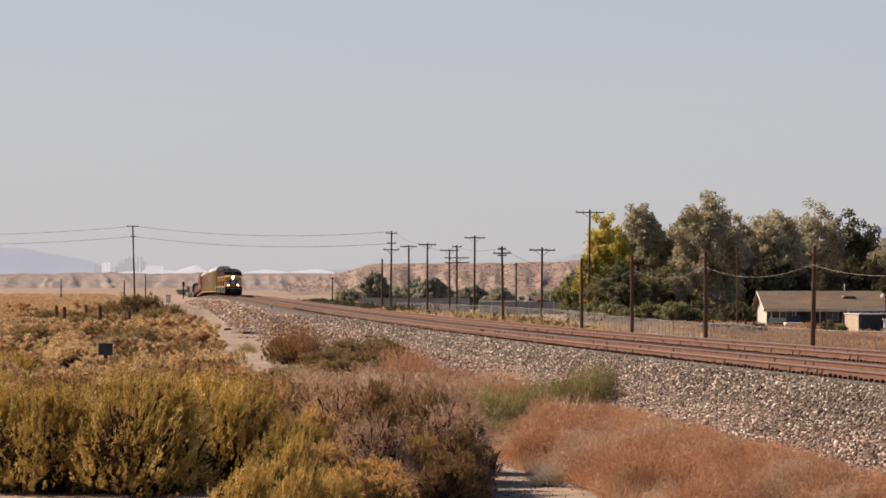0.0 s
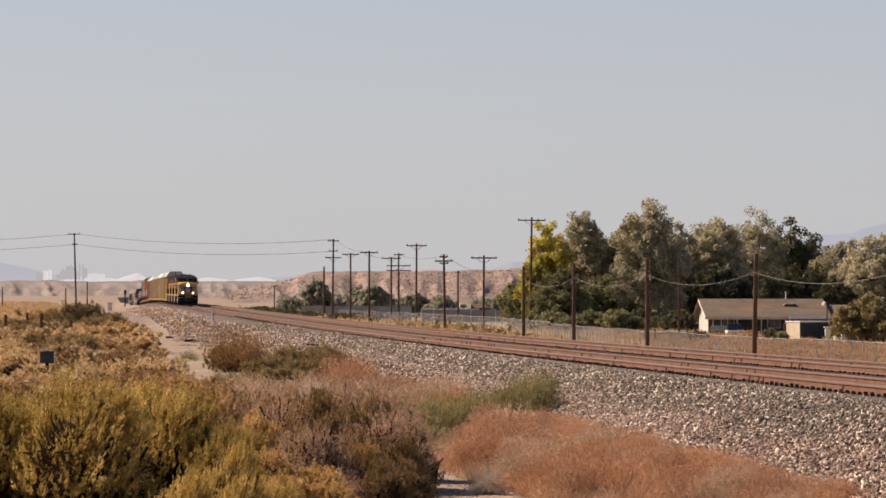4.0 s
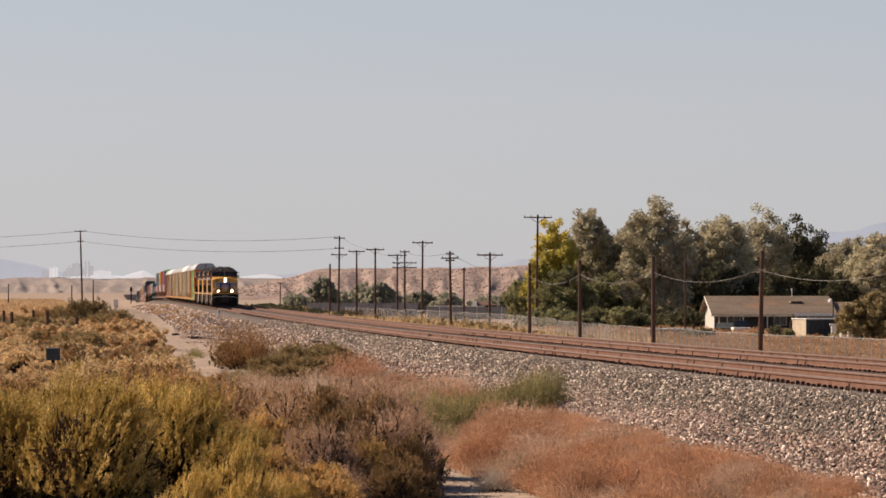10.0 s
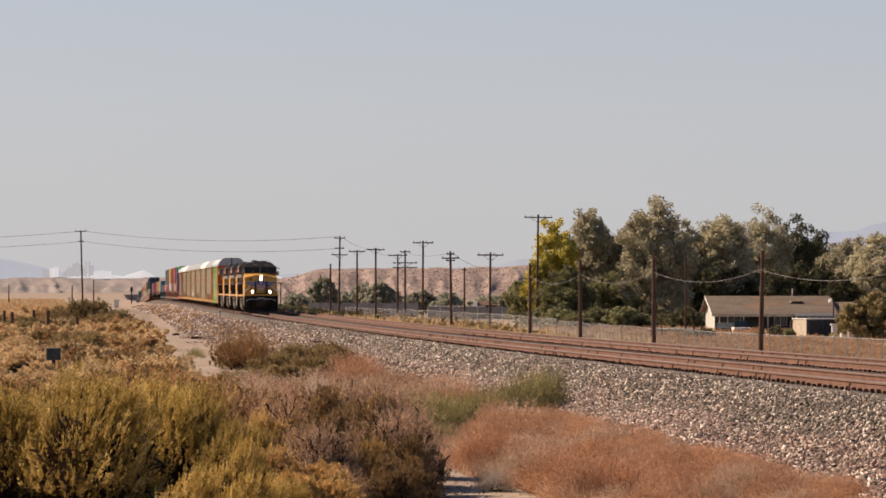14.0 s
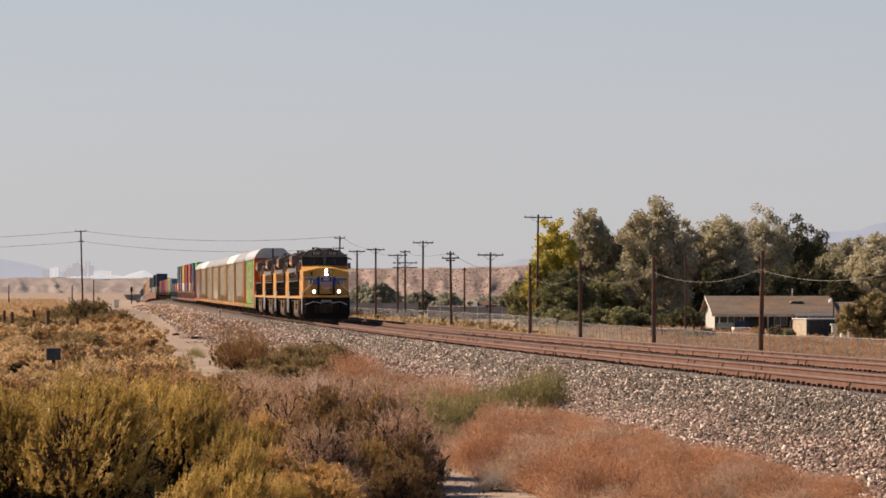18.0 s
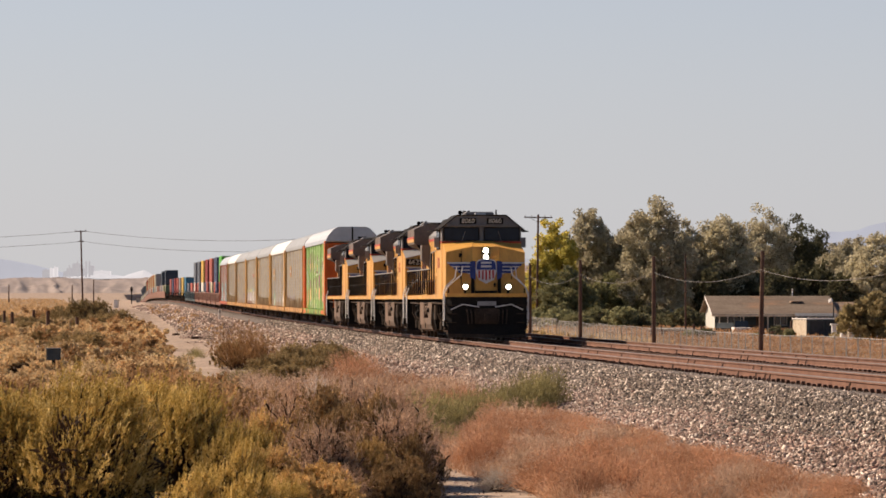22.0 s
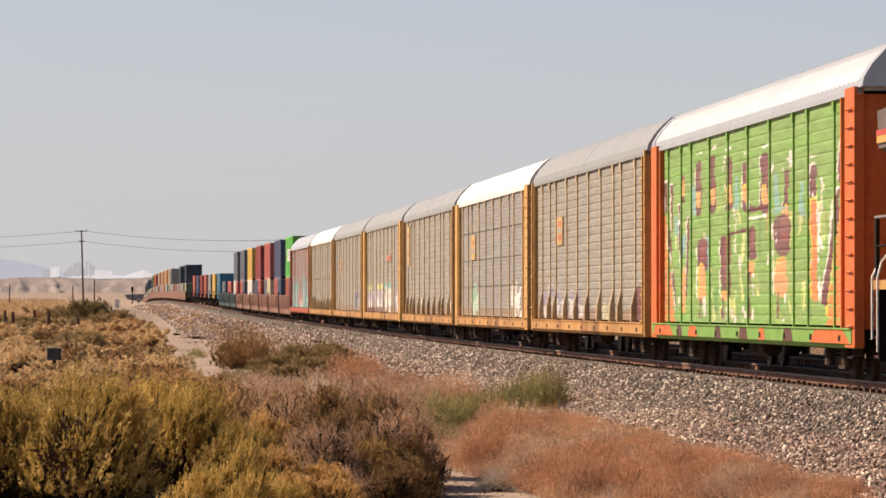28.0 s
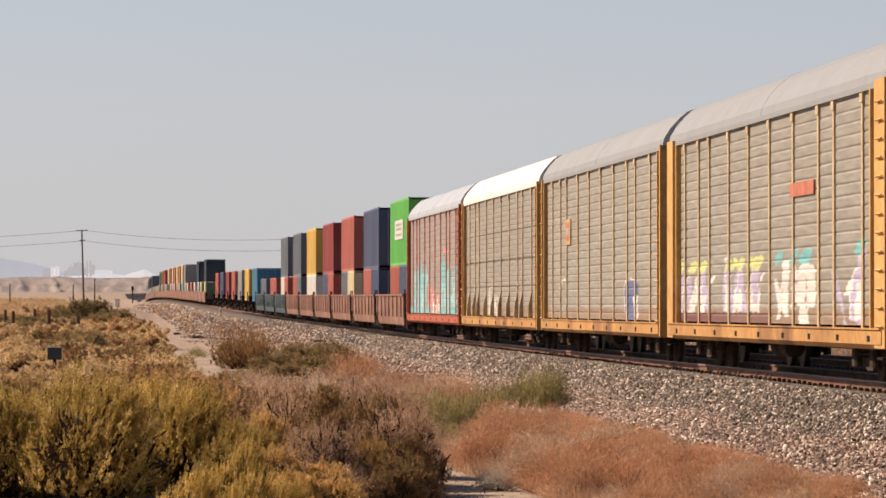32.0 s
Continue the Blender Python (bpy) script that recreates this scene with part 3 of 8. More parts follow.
# added shrubs: their dark leaves stand in for shade below the trees
for i in range(13):
    tree(mr(945 + i * 26 + 7 * math.sin(i * 2.1)), 505 + 14 * math.sin(i * 1.7), up(546 + 7 * math.sin(i * 2.9), 505), 4.6, GREENT if i < 7 else DEEP, "low shrub added for the dark shade under the trees", 300 + i, 0.0, 1300, 0.26)
# added row of dark trees that paints the shadow low on the crowns
for i in range(2, 9):
    tree(mr(1180 + i * 39), 535 + 6 * math.sin(i * 2.2), up(463 + 11 * math.sin(i * 1.7), 535), 5.2, DEEP, "dense tree behind the house, its dark green standing for shade", 320 + i, 0.0, 4200, 0.27)
for i, px in enumerate((1218, 1232, 1245, 1340, 1372, 1384, 1396, 1490)):
    tree(mr(px), 392 + 7 * math.sin(i * 1.9), up(582 + 6 * math.sin(i * 2.7), 392), 1.2 + 0.4 * (i % 3), DEEP if i % 3 else GREENT, "small dark shrub in front of the house", 340 + i, 0.0, 500, 0.16)


# brush along the far track; the shade on it is in the leaf colour
for i in range(15):
    u = i / 14
    yy = 640 - 245 * u
    xx = float(np.interp(yy, _TY, _TX)) + 9.2 + 1.0 * math.sin(i * 2.4)
    tree(xx / yy * 1000, yy, 0.95 - 0.55 * u ** 2 + 0.15 * math.sin(i * 1.9), 6.0 - 2.0 * u, DEEP, "dense low brush along the far track, darkened for shade", 400 + i, 0.0, 4500, 0.28)


# ---- house and yard ----
def build_house():
    d = 480
    x, y = spot(mr(1265), d)
    ob = thing("house", "low single-storey grey-blue house with a brown shingle roof", "house", at=pose(x, y, -1.85, 0, 0, 3.5))
    L, W, EV, RG = 13.2, 8.6, 2.5, 4.15
    PALEWALL = mat("pale_gable_boards", (0.52, 0.52, 0.47, 1), (0.42, 0.42, 0.38, 1), 0.8, scale=1.5, fine=9, stretch=(1, 0.3, 6), amount=0.3)
    # blue-grey boards with the shade of the front put into their colour
    SHADED_BLUE = mat("shade_darkened_boards", (0.075, 0.09, 0.092, 1), (0.05, 0.06, 0.062, 1), 0.85, scale=1.2, fine=9, stretch=(0.3, 1, 6), amount=0.4)
    part("wall", Kit().box(0, L, 0, 0.2, 0, EV), SHADED_BLUE, ob, "blue-grey boarded front wall, darkened for its shade")
    part("wall", Kit().box(0, L, W - 0.2, W, 0, EV), SHADED_BLUE, ob)
    part("wall", Kit().prism([(0.2, 0), (W - 0.2, 0), (W - 0.2, EV), (W / 2, RG - 0.12), (0.2, EV)], -0.0, 0.2), PALEWALL, ob, "pale greenish boarded gable wall")
    part("wall", Kit().prism([(0.2, 0), (W - 0.2, 0), (W - 0.2, EV), (W / 2, RG - 0.12), (0.2, EV)], L - 0.2, L), SHADED_BLUE, ob)
    vent = part("gable_vent", Kit().box(-0.05, 0.0, W / 2 - 0.35, W / 2 + 0.35, 2.7, 3.3), DARK, ob, "dark gable vent")
    for i in range(4):
        part("slat", Kit().box(-0.075, -0.053, W / 2 - 0.33, W / 2 + 0.33, 2.75 + 0.14 * i, 2.80 + 0.14 * i), WHITE, vent)
    ROWS = 9
    for sgn in (0, 1):
        y0, y1 = (-2.2, W / 2) if sgn == 0 else (W / 2, W + 0.5)
        z0, z1 = (EV - 0.35, RG) if sgn == 0 else (RG, EV - 0.1)
        sl = part("roof_slope", Kit().add([(-0.6, y0, z0), (L + 0.3, y0, z0), (L + 0.3, y1, z1), (-0.6, y1, z1), (-0.6, y0, z0 + 0.12), (L + 0.3, y0, z0 + 0.12), (L + 0.3, y1, z1 + 0.12), (-0.6, y1, z1 + 0.12)],
                                    [(0, 1, 2, 3), (4, 5, 6, 7), (0, 1, 5, 4), (1, 2, 6, 5), (2, 3, 7, 6), (3, 0, 4, 7)]), ROOF, ob, "brown shingle roof slope with rusty patches")
        for i in range(ROWS if sgn == 0 else 0):
            a, b = i / ROWS, (i + 1) / ROWS
            ya, yb, za, zb = y0 + (y1 - y0) * a, y0 + (y1 - y0) * b, z0 + (z1 - z0) * a + 0.124, z0 + (z1 - z0) * b + 0.124
            part("shingle_course", Kit().add([(-0.6, ya, za + 0.025), (L + 0.3, ya, za + 0.025), (L + 0.3, yb, zb + 0.012), (-0.6, yb, zb + 0.012), (-0.6, ya, za), (L + 0.3, ya, za)], [(0, 1, 2, 3), (4, 5, 1, 0)]), ROOF, sl)
    part("fascia", Kit().box(-0.62, L + 0.32, -2.26, -2.2, EV - 0.50, EV - 0.22), CREAM, ob, "weathered pale fascia board")
    part("bargeboard", Kit().add([(-0.64, -2.2, EV - 0.42), (-0.60, -2.2, EV - 0.42), (-0.60, W / 2, RG - 0.08), (-0.64, W / 2, RG - 0.08), (-0.64, -2.2, EV - 0.18), (-0.60, -2.2, EV - 0.18),
                                  (-0.60, W / 2, RG + 0.16), (-0.64, W / 2, RG + 0.16)], [(0, 1, 2, 3), (4, 5, 6, 7), (0, 3, 7, 4), (1, 2, 6, 5), (0, 1, 5, 4), (2, 3, 7, 6)]), WHITE, ob, "white bargeboard")
    for px in (0.2, 2.9, 5.6, 8.3, 11.0, 13.0):
        part("porch_post", Kit().box(px, px + 0.12, -2.1, -1.98, 0.15, EV - 0.35), CREAM, ob)
    part("porch_floor", Kit().box(0, L, -2.2, 0, 0, 0.15), BROWN, ob)
    part("porch_rail", Kit().box(0.3, 5.7, -2.08, -2.02, 0.95, 1.05), BROWN, ob)
    for px in (1.4, 6.6, 9.0, 11.3):
        w = part("window", Kit().box(px, px + 1.5, -0.03, 0.0, 1.0, 2.1), WHITE, ob)
        for q in range(2):
            part("pane", Kit().box(px + 0.08 + q * 0.69, px + 0.73 + q * 0.69, -0.045, -0.03, 1.08, 2.02), GLASS, w)
    part("door", Kit().box(4.6, 5.5, -0.04, 0.0, 0.15, 2.2), BROWN, ob)
    part("awning", Kit().add([(8.6, -2.9, 2.0), (13.2, -2.9, 2.0), (13.2, -2.26, 2.3), (8.6, -2.26, 2.3), (8.6, -2.9, 2.08), (13.2, -2.9, 2.08), (13.2, -2.26, 2.38), (8.6, -2.26, 2.38)],
                             [(0, 1, 2, 3), (4, 5, 6, 7), (0, 1, 5, 4), (1, 2, 6, 5), (2, 3, 7, 6), (3, 0, 4, 7)]), STEEL, ob, "grey metal awning over the step")
    for px in (8.7, 13.0):
        part("awning_post", Kit().box(px, px + 0.1, -2.85, -2.75, 0, 2.0), WHITE, ob)
    vb = part("roof_vent", Kit().add([(8.6, 1.5, RG - 0.72), (10.3, 1.5, RG - 0.72), (10.0, 1.5, RG - 0.44), (8.9, 1.5, RG - 0.44), (8.6, 2.6, RG - 0.45), (10.3, 2.6, RG - 0.45), (10.0, 2.6, RG - 0.38), (8.9, 2.6, RG - 0.38)],
                                [(0, 1, 2, 3), (4, 5, 6, 7), (0, 1, 5, 4), (1, 2, 6, 5), (2, 3, 7, 6), (3, 0, 4, 7)]), ROOF, ob, "low brown roof ventilator")
    for q in (8.8, 9.55):
        part("opening", Kit().box(q, q + 0.5, 1.48, 1.497, RG - 0.68, RG - 0.5), DARK, vb)
    part("vent_pipe", Kit().rod((9.3, W / 2, RG), (9.3, W / 2, RG + 0.95), 0.06, 6), WHITE, ob, "white vent pipe")
    part("extension", Kit().box(L, L + 3.6, 0.6, W - 1, 0, EV - 0.2), SHADED_BLUE, ob)
    part("extension_roof", Kit().prism([(-1.6, EV - 0.42), (W / 2, RG - 0.55), (W, EV - 0.5), (W, EV - 0.62), (W / 2, RG - 0.7), (-1.6, EV - 0.58)], L + 0.31, L + 4.0), ROOF, ob, "lower brown shingle roof")
    xw = part("window", Kit().box(L + 0.9, L + 2.2, 0.56, 0.6, 1.0, 2.0), WHITE, ob)
    part("pane", Kit().box(L + 0.98, L + 2.12, 0.545, 0.56, 1.08, 1.92), GLASS, xw)
    dish = thing("satellite_pole", "dark pole with a round white dish beside the house", "antenna", at=pose(*spot(mr(1475), 470), -1.85))
    part("mast", Kit().rod((0, 0, 0), (0, 0, 3.6), 0.07, 6), DARK, dish)
    part("dish", Kit().rod((-0.35, -0.1, 3.75), (-0.45, -0.22, 3.8), 0.30, 14, 0.2), WHITE, dish, "round white dish")


build_house()


def yard_box(name, label, cat, px, d, w, dep, h, m1, m2=None, base=-1.75, turn=0):
    ob = thing(name, label, cat, at=pose(*spot(mr(px), d), base, 0, 0, turn))
    part("body", Kit().bevel_box(-w / 2, w / 2, -dep / 2, dep / 2, 0, h, 0.04), m1, ob)
    part("roof", Kit().box(-w / 2 - 0.1, w / 2 + 0.1, -dep / 2 - 0.15, dep / 2 + 0.1, h + 0.003, h + 0.12), m2 or m1, ob)
    return ob


def build_yard():
    sh = yard_box("shed", "small dark shed with one cream-painted end", "shed", 1446, 400, 3.6, 2.6, 2.1, GREYWALL, WHITE, turn=24)
    part("end_wall", Kit().box(-1.86, -1.803, -1.28, 1.28, 0.02, 2.05), CREAM, sh, "cream-painted end wall")
    for xx in (-1.45, 0.1):
        part("door", Kit().box(xx, xx + 1.35, -1.345, -1.303, 0.05, 1.95), DARK, sh)
    yard_box("cabinet", "white metal cabinet standing in the yard", "cabinet", 1476, 385, 0.45, 0.4, 1.7, WHITE)
    yard_box("storage_box", "cream storage box stacked in the yard", "box", 1513, 395, 1.3, 1.0, 1.5, CREAM, WHITE)
    yard_box("storage_box", "white storage box in the yard", "box", 1548, 390, 1.2, 0.9, 0.8, WHITE)
    yard_box("crate", "pale crate by the chain-link fence", "box", 1069, 330, 0.65, 0.5, 0.6, WHITE, base=-1.4)
    # a parked pickup
    car = thing("pickup_truck", "pale pickup truck parked in front of the house", "truck", at=pose(*spot(mr(1312), 455), -1.8, 0, 0, 90))
    part("body", Kit().prism([(-0.9, 0.5), (0.9, 0.5), (0.9, 0.95), (-0.9, 0.95)], -2.3, 2.3), WHITE, car)
    part("cab", Kit().add([(-0.2, -0.8, 0.953), (1.6, -0.8, 0.953), (1.6, 0.8, 0.953), (-0.2, 0.8, 0.953), (0.1, -0.65, 1.65), (1.1, -0.65, 1.65), (1.1, 0.65, 1.65), (0.1, 0.65, 1.65)],
                           [(0, 3, 2, 1), (4, 5, 6, 7), (0, 1, 5, 4), (1, 2, 6, 5), (2, 3, 7, 6), (3, 0, 4, 7)]), GLASS, car)
    for xx in (-1.5, 1.5):
        for yy in (-0.92, 0.78):
            part("wheel", Kit().rod((xx, yy, 0.36), (xx, yy + 0.14, 0.36), 0.36, 12), DARK, car)
    car = thing("parked_car", "dark car parked beside the pale pickup truck", "car", at=pose(*spot(mr(1285), 460), -1.8, 0, 0, 80))
    part("body", Kit().prism([(-2.1, 0.3), (2.1, 0.3), (2.1, 0.8), (1.2, 0.9), (0.6, 1.4), (-1.0, 1.4), (-1.7, 0.9), (-2.1, 0.85)], -0.85, 0.85, "y"), GREYWALL, car)
    for xx in (-1.3, 1.3):
        for yy in (-0.88, 0.74):
            part("wheel", Kit().rod((xx, yy, 0.33), (xx, yy + 0.14, 0.33), 0.33, 12), DARK, car)
    # low trailer and a pile of timber beside the trees
    tr = thing("flat_trailer", "flat trailer loaded with weathered timber", "trailer", at=pose(*spot(mr(1190), 430), -1.75, 0, 0, 4))
    part("bed", Kit().box(-2.6, 2.6, -1, 1, 0.7, 0.82), BROWN, tr)
    for i in range(5):
        part("timber", Kit().box(-2.5 + 0.15 * i, 2.2 + 0.05 * i, -0.9 + i * 0.36, -0.6 + i * 0.36, 0.823, 1.0 + 0.05 * (i % 3)), CREAM, tr)
    for xx in (-0.9, 0.2):
        part("wheel", Kit().rod((xx, -1.15, 0.35), (xx, -1.0, 0.35), 0.35, 12), DARK, tr)
    part("leg", Kit().box(-2.4, -2.3, -0.6, -0.5, 0, 0.7), DARK, tr)
    part("leg", Kit().box(2.2, 2.3, -0.6, -0.5, 0, 0.7), DARK, tr)
    # old posts, drums and oddments between fence and house
    for i, (px, d, w, h, m, nm, lab) in enumerate(((1228, 400, 0.12, 1.5, POLE, "yard_post", "leaning dark wooden post in the yard"), (1240, 405, 0.12, 1.3, POLE, "yard_post", "short dark wooden post in the yard"), (1352, 400, 0.12, 1.6, POLE, "yard_post", "dark wooden post in the yard"),
                                            (1399, 395, 0.12, 1.8, POLE, "yard_post", "tall dark wooden post beside the shed"), (1152, 395, 0.10, 1.4, POLE, "yard_post", "dark wooden post under the trees"), (1172, 398, 0.10, 1.3, POLE, "yard_post", "dark wooden post under the trees"))):
        yp = thing(nm, lab, "post", "posts in the yard", at=pose(*spot(mr(px), d), -1.6, 0, 4 * math.sin(i * 2.3)))
        part("post", Kit().rod((0, 0, 0), (0, 0, h), w, 7, w * 0.85), m, yp)
        part("cap", Kit().rod((0, 0, h), (0, 0, h + 0.04), w * 0.9, 7, w * 0.6), m, yp)
    for i, (px, d, r, h, m, lab) in enumerate(((1262, 402, 0.3, 0.85, DARK, "dark steel drum in the yard"), (1368, 398, 0.3, 0.85, BROWN, "rusty brown steel drum in the yard"), (1492, 392, 0.3, 0.9, WHITE, "white plastic drum beside the shed"))):
        dm = thing("drum", lab, "drum", "drums in the yard", at=pose(*spot(mr(px), d), -1.6))
        part("body", Kit().rod((0, 0, 0), (0, 0, h), r, 14), m, dm)
        for q in (0.33, 0.66):
            part("hoop", Kit().rod((0, 0, h * q - 0.02), (0, 0, h * q + 0.02), r + 0.015, 14), m, dm)
    wd = thing("white_wall", "long low white boarded wall beyond the fence", "wall", at=pose(*spot(mr(757), 660), -1.5))
    for i in range(9):
        part("panel", Kit().box(i * 1.9, i * 1.9 + 1.86, 0, 0.08, 0, 2.05 + 0.05 * math.sin(i * 2.7)), STEEL, wd)
        part("post", Kit().box(i * 1.9 - 0.06, i * 1.9 + 0.04, -0.06, -0.003, 0, 2.12), WHITE, wd)
    gw = thing("screen_fence", "long grey screened fence beyond the tracks", "fence", at=pose(*spot(mr(545), 720), -1.5, 0, 0, -2))
    for i in range(9):
        part("screen", Kit().box(i * 2.05, i * 2.05 + 2.0, 0, 0.05, 0.05, 2.45 + 0.06 * math.sin(i * 1.9)), GREYMESH, gw)
        part("post", Kit().rod((i * 2.05, -0.06, 0), (i * 2.05, -0.06, 2.6), 0.05, 6), STEEL, gw)
    bf = thing("board_fence", "brown weathered upright board fence beyond the tracks", "fence", at=pose(*spot(mr(604), 610), -1.45))
    for i in range(24):
        part("board", Kit().box(i * 0.29, i * 0.29 + 0.2, 0, 0.04, 0, 1.75 + 0.12 * math.sin(i * 2.9)), BROWN, bf)
    part("rail", Kit().box(-0.1, 7.0, 0.043, 0.1, 1.2, 1.3), BROWN, bf)
    # long low white building and sheds far off
    bl = thing("barn", "long low white-roofed shed behind the fence", "barn", at=pose(*spot(mr(872), 700), -1.6))
    part("wall", Kit().box(-2.4, 3.0, 0, 5, 0, 2.2), GREYWALL, bl)
    part("roof", Kit().prism([(-0.3, 2.203), (5.3, 2.203), (5.3, 2.3), (2.5, 2.95), (-0.3, 2.3)], -2.5, 3.1), BROWN, bl)
    part("end_wall", Kit().box(-3.1, -2.5, -0.2, 3, 0, 2.9), WHITE, bl, "white end wall")
    for px, d, w, hh in ((810, 700, 9, 1.3), (690, 820, 4, 1.3), (730, 820, 4, 1.2), (660, 840, 20, 1.0)):
        yard_box("low_building", "distant low pale building beyond the fence", "building", px, d, w, 4, hh + 0.9, STEEL, WHITE)


build_yard()


# ---- fences ----
def mesh_fence(pts, h, step, seed):
    """Chain-link fence: posts, rails and woven wire between the corner points."""
    ob = thing("chain_link_fence", "grey chain-link fence with steel posts along the railway", "fence", at=pose(0, 0, 0))
    ob.matrix_world = Matrix()
    for (x0, y0), (x1, y1) in zip(pts, pts[1:]):
        L = math.hypot(x1 - x0, y1 - y0)
        n = max(1, int(L / step))
        old = None
        for i in range(n + 1):
            x, y = x0 + (x1 - x0) * i / n, y0 + (y1 - y0) * i / n
            z = gz(x, y)
            part("post", Kit().rod((x, y, z - 0.2), (x, y, z + h + 0.05), 0.035, 6), STEEL, ob)
            if old:
                part("top_rail", Kit().rod(old[0] + Vector((0, 0, h)), Vector((x, y, z + h)), 0.022, 4), STEEL, ob)
                k = Kit()
                a, b = old[0], Vector((x, y, z))
                m = 13
                for j in range(-6, m):
                    for sgn in (1, -1):
                        u0, u1 = j / m, (j + 6) / m
                        w0, w1 = (0.0, 1.0) if sgn > 0 else (1.0, 0.0)
                        if u0 < 0:
                            w0, u0 = w0 + (w1 - w0) * (-u0 / (u1 - u0)), 0.0
                        if u1 > 1:
                            uu = j / m
                            w1 = (0.0 if sgn > 0 else 1.0) + (1.0 if sgn > 0 else -1.0) * ((1 - uu) / (6 / m))
                            u1 = 1.0
                        k.rod(a.lerp(b, u0) + Vector((0, 0, 0.05 + w0 * (h - 0.1))), a.lerp(b, u1) + Vector((0, 0, 0.05 + w1 * (h - 0.1))), 0.003, 3, caps=False)
                part("wire_mesh", k, MESHWIRE, ob)
            old = (Vector((x, y, z)),)
    return ob


mesh_fence([spot(mr(1680), 215), spot(mr(1345), 258), spot(mr(1100), 318), spot(mr(985), 372)], 1.75, 2.6, 1)
mesh_fence([spot(mr(985), 372), spot(mr(900), 440), spot(mr(770), 520), spot(mr(610), 640)], 1.9, 5.0, 2)


# ---- distance ----
def ridge(name, label, d, b0, b1, prof, material, depth, rough, seed, cell=200, rows=16, lump=1.0):
    """A far range: a rising, furrowed slope whose crest follows the function prof(bearing)."""
    rs = np.random.RandomState(seed)
    bs = np.linspace(b0, b1, cell)
    v, f = [], []
    for i in range(rows):
        t = i / (rows - 1)
        for j, b in enumerate(bs):
            crest = prof(b)
            dd = d + depth * t
            n = noise.fractal(Vector((b * rough, t * 3.0, seed)), 0.8, 2.1, 5)
            gully = abs(noise.noise(Vector((b * rough * 1.7 + 0.4 * n, seed * 3.1, t * 0.6))))
            flat = 1 - (1 - lump) * min(1.0, t * 1.15)
            hgt = crest * (t ** 0.8) * (1 - 0.20 * lump + 0.22 * n * (1 - t * 0.5) * flat) - crest * 0.6 * gully * flat * math.sin(math.pi * t)
            v.append((dd * b / 1000, dd, max(hgt, -1.0) if i else -2.0))
    for i in range(rows - 1):
        for j in range(cell - 1):
            a = i * cell + j
            f.append((a, a + 1, a + cell + 1, a + cell))
    ob = new(name, raw_mesh(name, v, f, material))
    for p in ob.data.polygons:
        p.use_smooth = True
    return tagged(ob, label, "hills", kind="structure")


def bump_curve(pts):
    xs, ys = [p[0] for p in pts], [p[1] for p in pts]
    return lambda b: float(np.interp(b, xs, ys))


def crest(pts, d):
    return bump_curve([(mr(px), EYE + (515 - py) * d / 7627) for px, py in pts])


# soil of the far badlands with haze mixed into the paint
MESA_FAR = mat("hazed_mesa_soil", (0.24, 0.20, 0.18, 1), (0.205, 0.17, 0.152, 1), 1.0, scale=0.012, fine=0.1, amount=0.4, c=(0.31, 0.255, 0.225, 1))
D1 = 1900
ridge("backdrop_mesa", "tan eroded desert mesa dotted with scrub", D1, mr(420), mr(1750),
      crest([(420, 510), (470, 498), (520, 486), (560, 474), (600, 471), (700, 471), (860, 470), (930, 466), (1050, 466), (1750, 470)], D1 + 500), MESA, 500, 0.16, 3, 560, 30, 0.35)
ridge("backdrop_mesa", "eroded badlands beyond the railway, paled for haze", 2900, mr(-700), mr(620),
      crest([(-700, 488), (-200, 490), (40, 489), (100, 486), (180, 490), (260, 487), (330, 489), (480, 488), (620, 489)], 3300), MESA_FAR, 400, 0.16, 5, 620, 18, 0.6)
# the ranges glow evenly: their haze is put into the emission colour
RANGE = glow("far_range_haze_glow", (0.262, 0.27, 0.285, 1), 0.9)
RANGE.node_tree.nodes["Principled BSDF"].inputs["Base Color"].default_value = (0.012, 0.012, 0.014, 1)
RANGE_NEAR = glow("near_range_haze_glow", (0.262, 0.277, 0.305, 1), 0.9)
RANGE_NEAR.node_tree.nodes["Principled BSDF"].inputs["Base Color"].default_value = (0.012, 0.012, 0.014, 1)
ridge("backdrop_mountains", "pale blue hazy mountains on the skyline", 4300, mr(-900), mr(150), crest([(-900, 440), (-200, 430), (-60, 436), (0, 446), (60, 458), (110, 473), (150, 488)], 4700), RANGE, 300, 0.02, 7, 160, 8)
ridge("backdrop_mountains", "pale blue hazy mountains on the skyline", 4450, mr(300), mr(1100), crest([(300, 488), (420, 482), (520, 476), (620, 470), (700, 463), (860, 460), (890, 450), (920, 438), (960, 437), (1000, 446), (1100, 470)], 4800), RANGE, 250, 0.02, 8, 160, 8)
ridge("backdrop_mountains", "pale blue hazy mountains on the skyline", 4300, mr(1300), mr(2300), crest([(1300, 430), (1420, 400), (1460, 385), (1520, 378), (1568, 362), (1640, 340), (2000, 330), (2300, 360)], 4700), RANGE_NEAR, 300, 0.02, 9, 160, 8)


# ---- paint of the train ----
YEL = mat("engine_yellow", (0.60, 0.315, 0.065, 1), (0.50, 0.255, 0.05, 1), 0.45, scale=1.1, fine=11, amount=0.25, c=(0.40, 0.22, 0.07, 1), spec=0.35, stretch=(1, 1, 0.55))
GREY = mat("engine_grey", (0.20, 0.195, 0.19, 1), (0.15, 0.145, 0.14, 1), 0.5, scale=0.8, fine=9, amount=0.3, spec=0.4)
